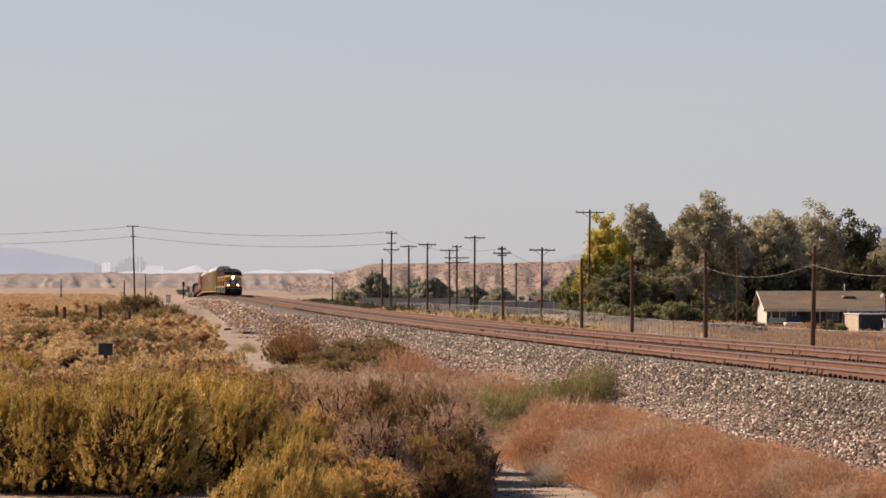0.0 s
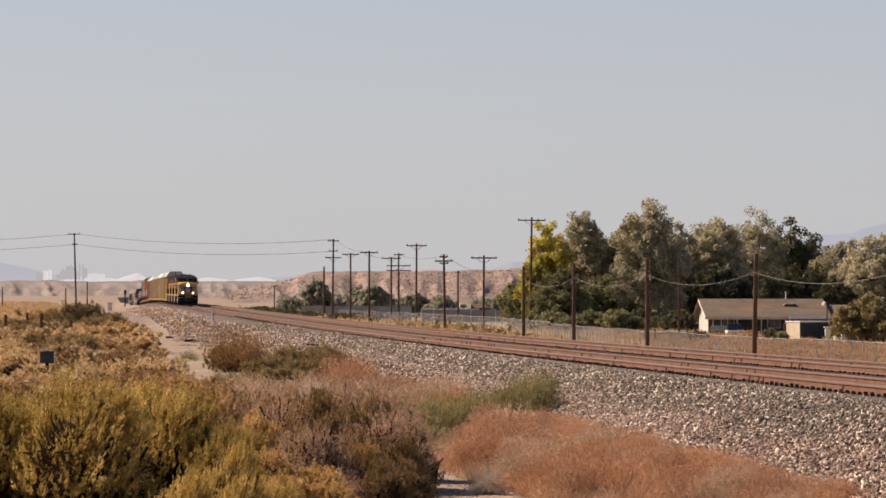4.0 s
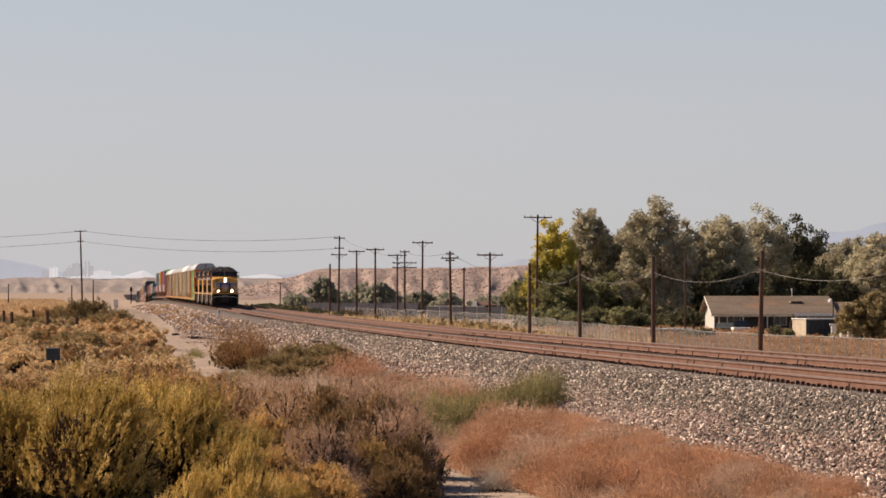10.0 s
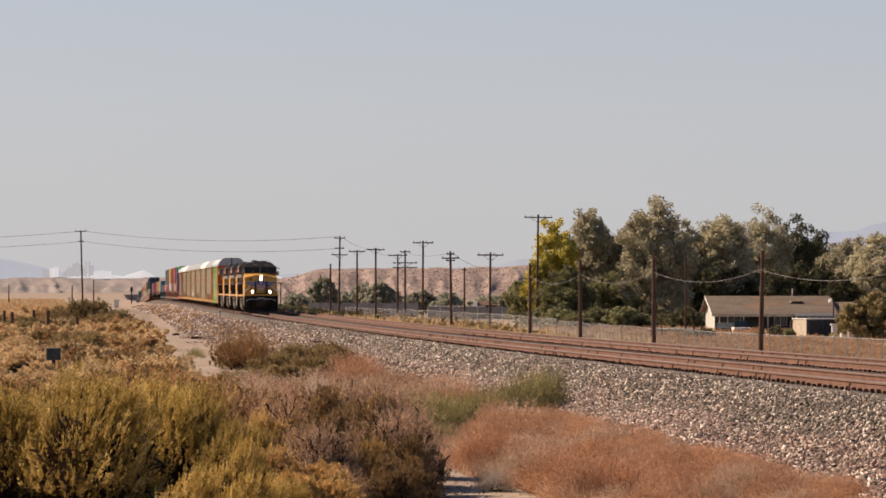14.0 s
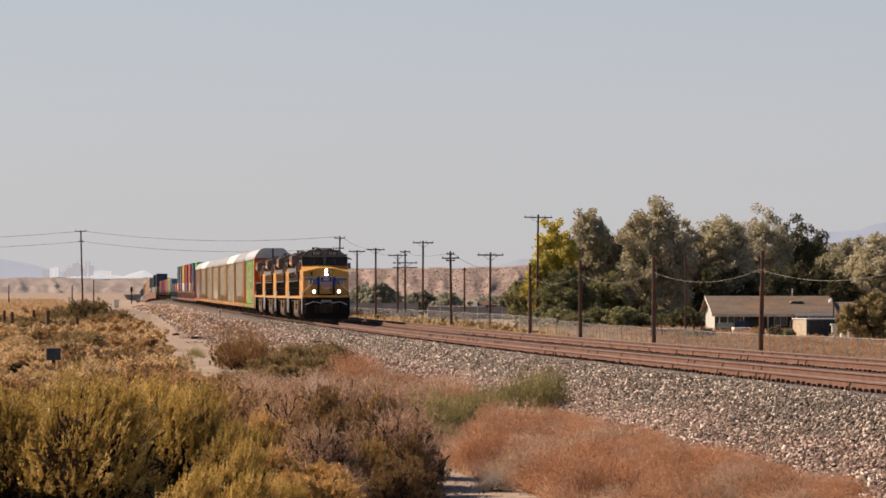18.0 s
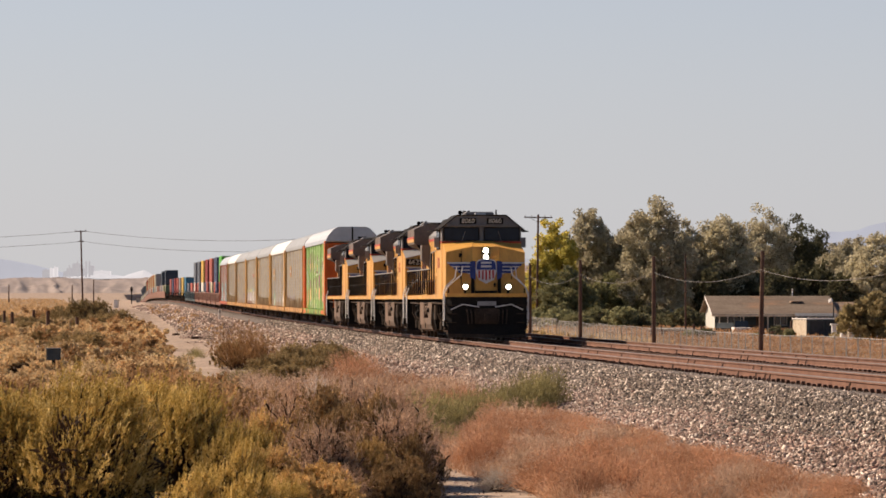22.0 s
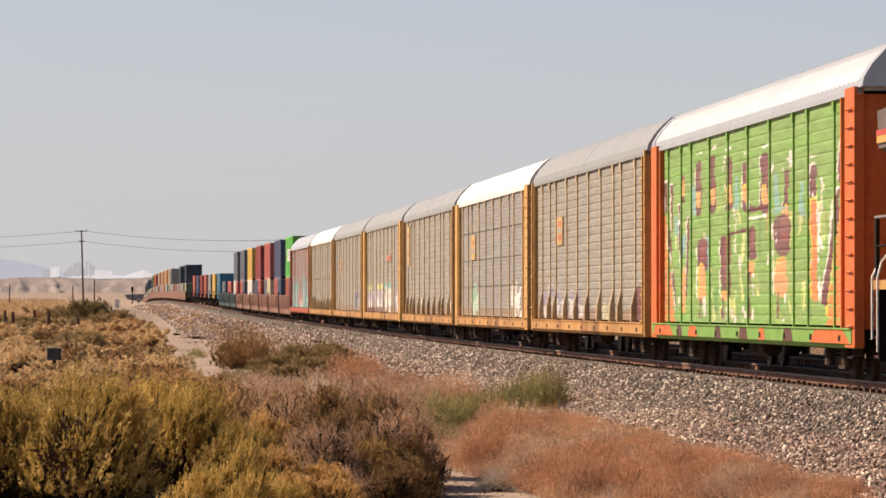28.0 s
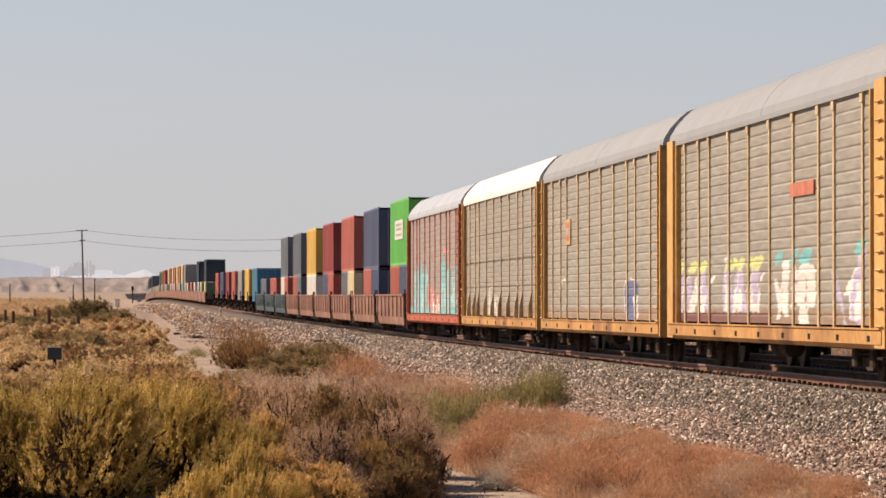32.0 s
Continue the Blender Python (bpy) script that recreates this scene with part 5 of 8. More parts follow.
        part("bracket", Kit().box(10.52, 10.6, min(sy * 0.75, sy * 0.85), max(sy * 0.75, sy * 0.85), 1.76, 2.0), SOOT, e)
        for s_ in (1, -1):
            for i in range(4):
                z = 0.45 + 0.31 * i
                part("step", Kit().box(*sorted((s_ * 10.05, s_ * 10.42)), min(sy * 1.2, sy * 1.55), max(sy * 1.2, sy * 1.55), z, z + 0.04), DUST, e)
            part("step_side", Kit().box(*sorted((s_ * 10.02, s_ * 10.05)), min(sy * 1.2, sy * 1.55), max(sy * 1.2, sy * 1.55), 0.4, 1.55), SOOT, e)
            xa, xb = s_ * 10.0, s_ * 10.5
            part("grab_rail", Kit().pipe([(xa, sy * 1.57, 0.55), (xa, sy * 1.57, 1.75), (xa - s_ * 0.0, sy * 1.5, 2.0), (xa + s_ * 0.25, sy * 1.15, 2.35), (xa + s_ * 0.3, sy * 1.1, 2.75)], 0.022), GRAB, e, "white grab rail")
            part("grab_rail", Kit().pipe([(xb, sy * 1.57, 0.75), (xb, sy * 1.57, 1.75), (xb, sy * 1.45, 2.0), (xb + s_ * 0.1, sy * 0.95, 2.45), (xb + s_ * 0.1, sy * 0.9, 2.75)], 0.022), GRAB, e, "white grab rail")
        # walkway handrail on stanchions
        pts = [(-10.6, sy * 1.5, 2.72), (2.2, sy * 1.5, 2.72), (2.9, sy * 1.5, 3.35), (5.4, sy * 1.5, 3.40)]
        part("handrail", Kit().pipe(pts, 0.026), STEEL, e, "thin steel handrail along the walkway")
        for i in range(13):
            x = -10.5 + i * 1.22
            zt = 2.72 if x < 2.2 else 3.37
            part("stanchion", Kit().box(x - 0.075, x + 0.075, min(sy * 1.46, sy * 1.52), max(sy * 1.46, sy * 1.52), 1.745, zt), SOOT, e)
    # number on the side, rear board
    lettering("number", number, 0.62, PINKRED, e, Matrix.Translation((6.75, -1.504, 2.9)) @ SIDE, 0.003, 0.9)
    if second:
        bd = part("number_board", Kit().bevel_box(10.20, 10.30, -1.46, -0.66, 2.98, 3.26, 0.02), SOOT, e, "black number board on the nose")
        lettering("number", number, 0.30, NUMLIT, bd, Matrix.Translation((10.305, -1.06, 3.115)) @ FRONT)
    # fuel tank, reservoirs, trucks
    tank = part("fuel_tank", Kit().prism([(-1.48, 0.56), (-1.40, 0.36), (-1.25, 0.28), (1.25, 0.28), (1.40, 0.36), (1.48, 0.56), (1.48, 0.80), (-1.48, 0.80)], -3.4, 2.5), TANK, e, "dusty brown fuel tank")
    part("tank_shoulder", Kit().prism([(-3.4, 0.803), (-1.3, 0.803), (-1.3, 1.42), (-3.4, 1.42)], -1.48, 1.48, "y"), TANK, tank)
    part("tank_shoulder", Kit().prism([(0.9, 0.803), (2.5, 0.803), (2.95, 1.42), (0.9, 1.42)], -1.48, 1.48, "y"), TANK, tank)
    part("tank_recess", Kit().box(-1.3, 0.9, -0.85, 0.85, 0.803, 1.42), SOOT, tank, "dark recess behind the reservoir")
    part("tank_end", Kit().add([(2.503, -1.46, 0.56), (2.503, -1.25, 0.28), (2.503, 1.25, 0.28), (2.503, 1.46, 0.56), (2.95, -1.46, 1.41), (2.95, 1.46, 1.41), (2.62, -1.30, 0.45), (2.62, 1.30, 0.45)],
                               [(0, 1, 6), (0, 6, 4), (1, 2, 7, 6), (6, 7, 5, 4), (2, 3, 7), (3, 5, 7)]), DUST, tank)
    part("sight_glass", Kit().box(-0.45, -0.2, -1.50, -1.483, 0.42, 0.62), SOOT, tank)
    part("filler", Kit().rod((1.5, -1.47, 1.1), (1.5, -1.56, 1.14), 0.08, 8), SOOT, tank)
    part("tank_skirt", Kit().add([(2.6, -1.45, 1.03), (3.4, -1.45, 1.03), (3.0, -1.3, 0.40), (2.6, -1.3, 0.40), (2.6, -1.2, 1.03), (3.4, -1.2, 1.03), (3.0, -1.1, 0.40), (2.6, -1.1, 0.40)],
                                 [(0, 1, 2, 3), (4, 5, 6, 7), (0, 1, 5, 4), (1, 2, 6, 5), (2, 3, 7, 6), (3, 0, 4, 7)]), SOOT, e)
    rv = part("air_reservoir", Kit().rod((-1.12, -1.2, 1.13), (0.72, -1.2, 1.13), 0.31, 18).rod((-1.22, -1.2, 1.13), (-1.12, -1.2, 1.13), 0.2, 18, 0.31).rod((0.72, -1.2, 1.13), (0.82, -1.2, 1.13), 0.31, 18, 0.2), TANK, e, "grey-brown air reservoir")
    for x0 in (-0.75, -0.2, 0.35):
        part("band", Kit().rod((x0, -1.2, 1.13), (x0 + 0.06, -1.2, 1.13), 0.325, 18), DUST, rv)
    for x0, x1 in ((-4.6, -3.9), (3.3, 3.9)):
        part("valve_box", Kit().bevel_box(x0, x1, -1.42, -1.15, 0.75, 1.35, 0.05), DUST, e)
    for x0 in (-9.6, -8.2, -5.2, 4.3, 5.4, 7.8, 8.9):
        part("sand_pipe", Kit().pipe([(x0, -1.35, 1.45), (x0 + 0.12, -1.36, 1.0), (x0 + 0.3, -1.2, 0.62)], 0.035, 5), DUST, e)
    for x in (6.7, -6.7):
        bogie(e, x, (-1.95, 0.0, 1.95), r=0.52, material=DUST)
        for ax in (-1.2, 1.2):
            part("brake_cylinder", Kit().rod((x + ax, -1.25, 0.95), (x + ax + 0.4, -1.25, 0.95), 0.12, 8), SOOT, e)
    part("pipe_run", Kit().pipe([(-10.2, -1.4, 1.40), (-3.5, -1.45, 1.36), (3.5, -1.45, 1.40), (9.8, -1.4, 1.36)], 0.035), DUST, e)
    return e


ENG = [("8060", False, "lead yellow and grey diesel locomotive with its headlights lit"), ("6625", True, "second yellow and grey diesel locomotive, lights off")
       ]
lead = build_engine(*ENG[0])
second = build_engine(*ENG[1])
on_train(lead, -89.66 + 11.15, 6.7)
on_train(second, -89.66 + 11.15 + 22.35, 6.7)
for k in (2, 3):
    c = copy_thing(second, Matrix())
    tagged(c, "yellow and grey diesel locomotive, lights off, coupled behind the others", "locomotive", "four engines at the head of the train")
    for o in [o for o in c.children_recursive if o.name.startswith("number")]:
        bpy.data.objects.remove(o)
    on_train(c, -89.66 + 11.15 + 22.35 * k, 6.7)


# ---- covered car carriers ----
SIDE0, SIDE1 = 0.96, 4.80  # lower and upper edge of the side panels
POSTS = (0.085, 0.165, 0.225, 0.33, 0.43, 0.53, 0.635, 0.74, 0.80, 0.905)
HL = 13.65


def paint(base, strokes, edge=None):
    """Colours for places u (0 at the rear, 1 at the front), w (0 below, 1 above) of a car's side: sprayed strokes over a base."""
    def f(u, w):
        col = np.tile(np.array(base[:3], float), (len(u), 1))
        wob = 0.003 * np.sin(u * 90 + 3 * np.sin(w * 11)) + 0.0022 * np.sin(w * 21 + 9 * u) + 0.002 * np.sin(u * 230 + 5 * np.sin(w * 37)) + 0.0015 * np.sin(w * 61 + u * 150)
        for (u0, w0, u1, w1, r, c, rim) in strokes:
            dx, dy = u1 - u0, w1 - w0
            t = np.clip(((u - u0) * dx + (w - w0) * dy) / max(dx * dx + dy * dy, 1e-9), 0, 1)
            d = np.hypot(u - u0 - t * dx, w - w0 - t * dy) + wob
            if rim is not None:
                t2 = np.clip(((u + 0.0035 - u0) * dx + (w - 0.010 - w0) * dy) / max(dx * dx + dy * dy, 1e-9), 0, 1)
                d2 = np.hypot(u + 0.0035 - u0 - t2 * dx, w - 0.010 - w0 - t2 * dy) + wob
                col[d2 < r + 0.001] = rim
            col[d < r] = c
        return col
    return f


def car_side(name, x0, x1, sy, colour, period, depth, material, lines=(), step=0.1):
    """One bay of pressed steel panel: level ribs, painted by a colour function."""
    zs, off = [], []
    n = int(round((SIDE1 - SIDE0) / period))
    for i in range(n):
        a = SIDE0 + (SIDE1 - SIDE0) * i / n
        p = (SIDE1 - SIDE0) / n
        for q, o in ((0.0, 0), (0.14, 0), (0.28, 0), (0.42, 0), (0.56, 0), (0.68, 0), (0.74, -depth), (0.82, -depth), (0.88, 0)):
            zs.append(a + q * p)
            off.append(o)
    zs.append(SIDE1)
    off.append(0)
    zs, off = np.array(zs), np.array(off)
    for lz in lines:
        k = np.argmin(np.abs(zs - lz))
        off[max(k - 1, 0):k + 1] = -0.05
    xs = np.linspace(x0, x1, max(2, int((x1 - x0) / step)) if sy < 0 else 2)
    X, Z = np.meshgrid(xs, zs, indexing="ij")
    Y = sy * (1.47 + np.tile(off, (len(xs), 1)))
    nr, nc = X.shape
    i = np.arange(nr * nc).reshape(nr, nc)
    q = np.stack([i[:-1, :-1], i[1:, :-1], i[1:, 1:], i[:-1, 1:]], -1)
    if sy > 0:
        q = q[..., ::-1]
    me = indexed_mesh(name, np.stack([X, Y, Z], -1), q, material, 4)
    u, w = (X.ravel() + HL) / (2 * HL), (Z.ravel() - SIDE0) / (SIDE1 - SIDE0)
    c = np.concatenate([colour(u, w), np.ones((len(u), 1))], 1).astype(np.float32)
    at = me.color_attributes.new("paint", "FLOAT_COLOR", "POINT")
    at.data.foreach_set("color", c.ravel())
    return me


PANEL = mat("sprayed_panel", (0.4, 0.4, 0.4, 1), (0.22, 0.18, 0.14, 1), 0.55, 0.0, scale=0.8, fine=7, attr="paint", stretch=(0.16, 1, 2.4), amount=0.6, spec=0.4)
ZINC = (0.265, 0.25, 0.21)
WHT, LIL, LIME, TEAL, PNK, BRN, ORG, SKY, YLW, BLK, GRN = ((0.72, 0.70, 0.66), (0.42, 0.38, 0.55), (0.55, 0.62, 0.22), (0.12, 0.44, 0.46), (0.62, 0.22, 0.20), (0.13, 0.035, 0.035), (0.66, 0.205, 0.05),
                                                   (0.20, 0.42, 0.55), (0.70, 0.50, 0.06), (0.03, 0.03, 0.035), (0.185, 0.36, 0.07))


def green_car():
    s = []
    PEACH, DUSK = (0.70, 0.33, 0.12), (0.21, 0.055, 0.05)
    # orange fields at both ends
    for k in range(12):
        q = k / 11
        s += [(-0.02, 0.60 - 0.60 * q, 0.045 + 0.05 * q, 0.60 - 0.60 * q, 0.028, ORG, None), (1.02, 0.62 - 0.62 * q, 0.955 - 0.06 * q, 0.62 - 0.62 * q, 0.028, ORG, None)]
    s += [(0.076, 0.58, 0.124, 0.04, 0.003, YLW, None), (0.924, 0.58, 0.868, 0.04, 0.003, YLW, None)]
    # long slanting strokes beside them
    s += [(0.064, 0.80, 0.068, 0.64, 0.011, BRN, WHT), (0.08, 0.58, 0.128, 0.08, 0.005, BRN, WHT), (0.105, 0.78, 0.102, 0.52, 0.006, BRN, WHT), (0.15, 0.66, 0.172, 0.10, 0.008, BRN, WHT), (0.205, 0.58, 0.19, 0.14, 0.006, BRN, WHT),
          (0.18, 0.30, 0.178, 0.06, 0.008, PEACH, YLW), (0.938, 0.86, 0.928, 0.64, 0.012, BRN, WHT), (0.918, 0.60, 0.862, 0.10, 0.010, BRN, WHT)]
    # upper row: dark bars with a pale rounded foot, a light line down one side and a light cap
    for u, w0, w2, r in ((0.175, 0.82, 0.68, 0.007), (0.265, 0.87, 0.60, 0.016), (0.345, 0.88, 0.60, 0.015), (0.43, 0.855, 0.60, 0.017), (0.515, 0.81, 0.59, 0.014), (0.61, 0.82, 0.57, 0.020), (0.705, 0.73, 0.46, 0.011)):
        s += [(u - r - 0.003, w0 + 0.02, u - r - 0.002, w2, 0.0022, WHT, None), (u, w0, u, w2, r, BRN, None), (u + r * 0.3, w0 - 0.03, u + r * 0.3, w2 + 0.14, r * 0.45, DUSK, None), (u + 0.002, w2 + 0.10, u + 0.002, w2 + 0.035, r * 0.62, PEACH, YLW),
              (u - r * 0.4, w0 + 0.055, u + r * 0.6, w0 + 0.06, 0.004, WHT, None)]
    s += [(0.82, 0.72, 0.82, 0.60, 0.015, BRN, WHT), (0.82, 0.56, 0.825, 0.12, 0.012, ORG, YLW), (0.838, 0.56, 0.842, 0.10, 0.003, WHT, None), (0.81, 0.775, 0.832, 0.775, 0.004, WHT, None),
          (0.52, 0.575, 0.615, 0.575, 0.013, BRN, None), (0.53, 0.53, 0.61, 0.535, 0.005, WHT, None), (0.43, 0.58, 0.436, 0.44, 0.004, BRN, None)]
    # lower row: heavy rounded shapes that run down in drips
    for u, w0, w1, w2, r in ((0.285, 0.43, 0.30, 0.13, 0.029), (0.412, 0.44, 0.16, 0.13, 0.026), (0.545, 0.46, 0.34, 0.25, 0.019), (0.685, 0.49, 0.36, 0.15, 0.035)):
        s += [(u - r - 0.004, w0, u - r - 0.002, w2, 0.0025, WHT, None), (u, w0, u + 0.003, w1, r, BRN, None), (u + r * 0.25, w0 + 0.01, u + r * 0.25, w1 + 0.05, r * 0.5, DUSK, None), (u, min(w1, 0.30) - 0.01, u - 0.003, w2, r * 0.66, PEACH, YLW), (u - r * 0.4, w2, u - r * 0.5, 0.03, 0.005, BRN, None),
              (u + r * 0.45, w2, u + r * 0.3, 0.02, 0.004, WHT, None)]
    s += [(0.445, 0.465, 0.545, 0.48, 0.011, BRN, None), (0.53, 0.19, 0.56, 0.19, 0.006, WHT, None), (0.64, 0.55, 0.70, 0.56, 0.008, (0.30, 0.36, 0.25), None)]
    for u, w0, w1 in ((0.235, 0.74, 0.60), (0.47, 0.76, 0.60), (0.66, 0.72, 0.54), (0.77, 0.66, 0.52), (0.13, 0.60, 0.50)):
        s.append((u, w0, u + 0.003, w1, 0.010, (0.20, 0.40, 0.34), None))
    rs = np.random.RandomState(44)
    for i in range(90):
        u, w = 0.04 + 0.92 * rs.rand(), 0.55 * rs.rand() ** 1.2
        c = (LIME, (0.27, 0.42, 0.09), (0.10, 0.26, 0.06), (0.30, 0.30, 0.06), SKY, (0.58, 0.62, 0.45))[rs.choice(6, p=(0.3, 0.28, 0.18, 0.1, 0.04, 0.1))]
        s.insert(5, (u, w, u + 0.008 * rs.randn(), w + 0.05 + 0.16 * rs.rand(), 0.003 + 0.006 * rs.rand() ** 2, c, None))
    for i in range(26):
        u, w = 0.06 + 0.88 * rs.rand(), 0.02 + 0.85 * rs.rand()
        s.append((u, w, u + 0.003 * rs.randn(), w - 0.03 - 0.05 * rs.rand(), 0.0022, WHT, None))
    return paint(GRN, s)


def tag_row(us, top, fill, rim, cap, seed):
    rs = np.random.RandomState(seed)
    s = []
    for u0, u1 in us:
        n = max(3, int((u1 - u0) / 0.024))
        for i in range(n):
            u = u0 + (u1 - u0) * (i + 0.5) / n
            low = 0.0 + 0.10 * rs.rand()
            s.append((u, low, u + 0.012 * rs.randn(), top * (0.62 + 0.42 * rs.rand()), 0.008 + 0.007 * rs.rand(), fill, rim if i % 2 else None))
            if i % 3 == 0:
                s.append((u, top * (0.3 + 0.4 * rs.rand()), u + 0.03, top * (0.4 + 0.5 * rs.rand()), 0.007, rim, None))
        for i in range(n):
            u = u0 + (u1 - u0) * rs.rand()
            s.append((u, top * 0.2 * rs.rand(), u + 0.01, top * (0.3 + 0.3 * rs.rand()), 0.008, rim, None))
            if cap is not None:
                s.append((u, top * 0.9, u + 0.015, top * 1.03, 0.012, cap, None))
    return s


RUSTY_LOW = [(0, 0.02, 1, 0.02, 0.05, (0.25, 0.17, 0.11), None)]
ROOFS = {"silver": mat("silver_roof", (0.44, 0.46, 0.48, 1), (0.39, 0.405, 0.415, 1), 0.35, 0.25, scale=0.6, fine=6, amount=0.15), "grey": mat("grey_roof", (0.275, 0.28, 0.275, 1), (0.25, 0.252, 0.245, 1), 0.45, 0.1, scale=0.3, fine=2.5, amount=0.12),
         "white": mat("white_roof", (0.66, 0.655, 0.63, 1), (0.58, 0.57, 0.54, 1), 0.5, scale=0.5, fine=5, amount=0.1)}
POSTY = mat("carrier_yellow", (0.52, 0.40, 0.235, 1), (0.42, 0.30, 0.16, 1), 0.6, scale=1.6, fine=9, amount=0.5, c=(0.24, 0.125, 0.055, 1))
SILLY = mat("rusty_sill", (0.47, 0.255, 0.085, 1), (0.41, 0.205, 0.062, 1), 0.7, scale=0.9, fine=6, amount=0.45, c=(0.15, 0.068, 0.032, 1))
ENDY = mat("rusty_end", (0.56, 0.33, 0.11, 1), (0.49, 0.265, 0.078, 1), 0.65, scale=0.9, fine=6, amount=0.4, c=(0.25, 0.10, 0.045, 1))
POSTR = mat("carrier_red", (0.42, 0.10, 0.045, 1), (0.33, 0.075, 0.035, 1), 0.6, scale=1.2, fine=9, amount=0.3)
POSTO = mat("carrier_orange", (0.58, 0.135, 0.03, 1), (0.5, 0.11, 0.025, 1), 0.6, scale=1.2, fine=9, amount=0.25)
POSTG = mat("carrier_green", (0.17, 0.335, 0.065, 1), (0.15, 0.29, 0.055, 1), 0.6, scale=1.2, fine=9, amount=0.25)


def build_carrier(label, posts, sill, ends, roof, colour, period=0.20, depth=0.014, lines=(), gusset=False, wide_end=False, plates=(), ribs=False):
    e = thing("car_carrier", label, "railway car", "eight covered car carriers")
    ks = [0.03] + list(POSTS) + [0.97]
    xs = [-HL + 2 * HL * k for k in ks]
    for sy in (-1, 1):
        f = colour if sy < 0 else paint(ZINC, RUSTY_LOW)
        for a, b in zip(xs, xs[1:]):
            part("side_panel", car_side("side_panel", a, b, sy, f, period, depth, PANEL, lines, 0.05 if ribs else 0.1), PANEL, e)
        for i, x in enumerate(xs):
            w = 0.04 if ribs else 0.08
            if i in (0, len(xs) - 1):
                if not wide_end:
                    continue
            y0, y1 = sy * 1.46, sy * 1.50
            po = part("post", Kit().box(x - w, x + w, min(y0, y1), max(y0, y1), SIDE0 - 0.05, SIDE1), posts, e)
            part("bracket", Kit().box(x - w - 0.06, x + w + 0.06, min(sy * 1.46, sy * 1.52), max(sy * 1.46, sy * 1.52), SIDE1 - 0.16, SIDE1 - 0.01), posts, po)
            if gusset:
                part("gusset", Kit().add([(x - w, sy * 1.50, 1.70), (x + w, sy * 1.50, 1.70), (x + w, sy * 1.59, 1.3), (x - w, sy * 1.59, 1.3), (x - w, sy * 1.6, 0.93), (x + w, sy * 1.6, 0.93), (x - w, sy * 1.5, 0.93), (x + w, sy * 1.5, 0.93), (x - w, sy * 1.5, 1.75), (x + w, sy * 1.5, 1.75)],
                                          [(0, 1, 2, 3), (3, 2, 5, 4), (0, 3, 4, 6, 8), (1, 9, 7, 5, 2)]), posts, po)
        # end posts with ladders
        for ex in (-1, 1):
            x = ex * HL
            wide = 0.95 if wide_end else 0.16
            ep = part("end_post", Kit().box(*sorted((x, x - ex * wide)), min(sy * 1.42, sy * 1.585), max(sy * 1.42, sy * 1.585), 0.6, SIDE1 + 0.12), ends, e)
            part("end_post", Kit().box(*sorted((x - ex * (wide + 0.42), x - ex * (wide + 0.52))), min(sy * 1.42, sy * 1.575), max(sy * 1.42, sy * 1.575), 0.9, SIDE1), ends, e)
            if not wide_end or ex > 0:
                for i in range(13):
                    z = 0.95 + i * 0.30
                    part("rung", Kit().rod((x - ex * 0.08, sy * 1.62, z), (x - ex * 0.60, sy * 1.62, z), 0.02, 4), ends, ep)
        part("eave_plate", Kit().box(-HL, HL, min(sy * 1.45, sy * 1.53), max(sy * 1.45, sy * 1.53), SIDE1 + 0.003, SIDE1 + 0.10), ROOFS[roof], e)
        part("side_sill", Kit().prism([(sy * 1.40, 0.92), (sy * 1.60, 0.92), (sy * 1.60, 0.66), (sy * 1.52, 0.58), (sy * 1.40, 0.58)], -HL + 0.25, HL - 0.25), sill, e, "weathered side sill")
        for i in range(9 if sy < 0 else 0):
            x = -HL + 1.6 + i * 3.02
            part("sill_slot", Kit().box(x, x + 0.26, -1.606, -1.601, 0.70, 0.80), SOOT, e, "dark slot in the sill")
        if sy < 0:
            part("sill_lip", Kit().box(-HL + 0.3, HL - 0.3, -1.625, -1.6035, 0.895, 0.925), sill, e)
    rp = [(-1.53, SIDE1 + 0.10), (-1.50, 5.05), (-1.36, 5.28), (-1.13, 5.53), (-0.97, 5.66), (-0.78, 5.73), (0.78, 5.73), (0.97, 5.66), (1.13, 5.53), (1.36, 5.28), (1.50, 5.05), (1.53, SIDE1 + 0.10)]
    if ribs:
        n = 60
        k = Kit()
        vs, fs = [], []
        for i in range(n * 2 + 1):
            x = -HL + 2 * HL * i / (n * 2)
            g = 0.0 if i % 2 else 0.05
            vs += [(x, y * (1 - g * 0.6), z - g) for y, z in rp]
        m = len(rp)
        for i in range(n * 2):
            fs += [(i * m + j, i * m + j + 1, (i + 1) * m + j + 1, (i + 1) * m + j) for j in range(m - 1)]
        fs += [tuple(range(m)), tuple(range(n * 2 * m, n * 2 * m + m))]
        part("roof", k.add(vs, fs), ROOFS[roof], e, "ribbed silver roof")
    else:
        part("roof", Kit().prism(rp, -HL, HL), ROOFS[roof], e, roof + " rounded roof")
        for i in (2,):
            x = -HL + 2 * HL * i / 4
            part("roof_seam", Kit().prism([(y * 1.002, z + 0.004) for y, z in rp] + [(y * 0.99, z - 0.02) for y, z in reversed(rp)], x - 0.02, x + 0.02), ROOFS[roof], e)
    for ex in (-1, 1):
        x = ex * HL
        part("end_door", Kit().box(*sorted((x - ex * 0.1, x - ex * 0.16)), -1.4, 1.4, 0.9, SIDE1), ends if roof == "silver" else SOOT, e, "end door")
        hd = 0.45 if ribs else 0.06
        part("end_hood", Kit().prism(rp, *sorted((x, x + ex * hd))), ROOFS[roof if roof != "grey" else "silver"], e)
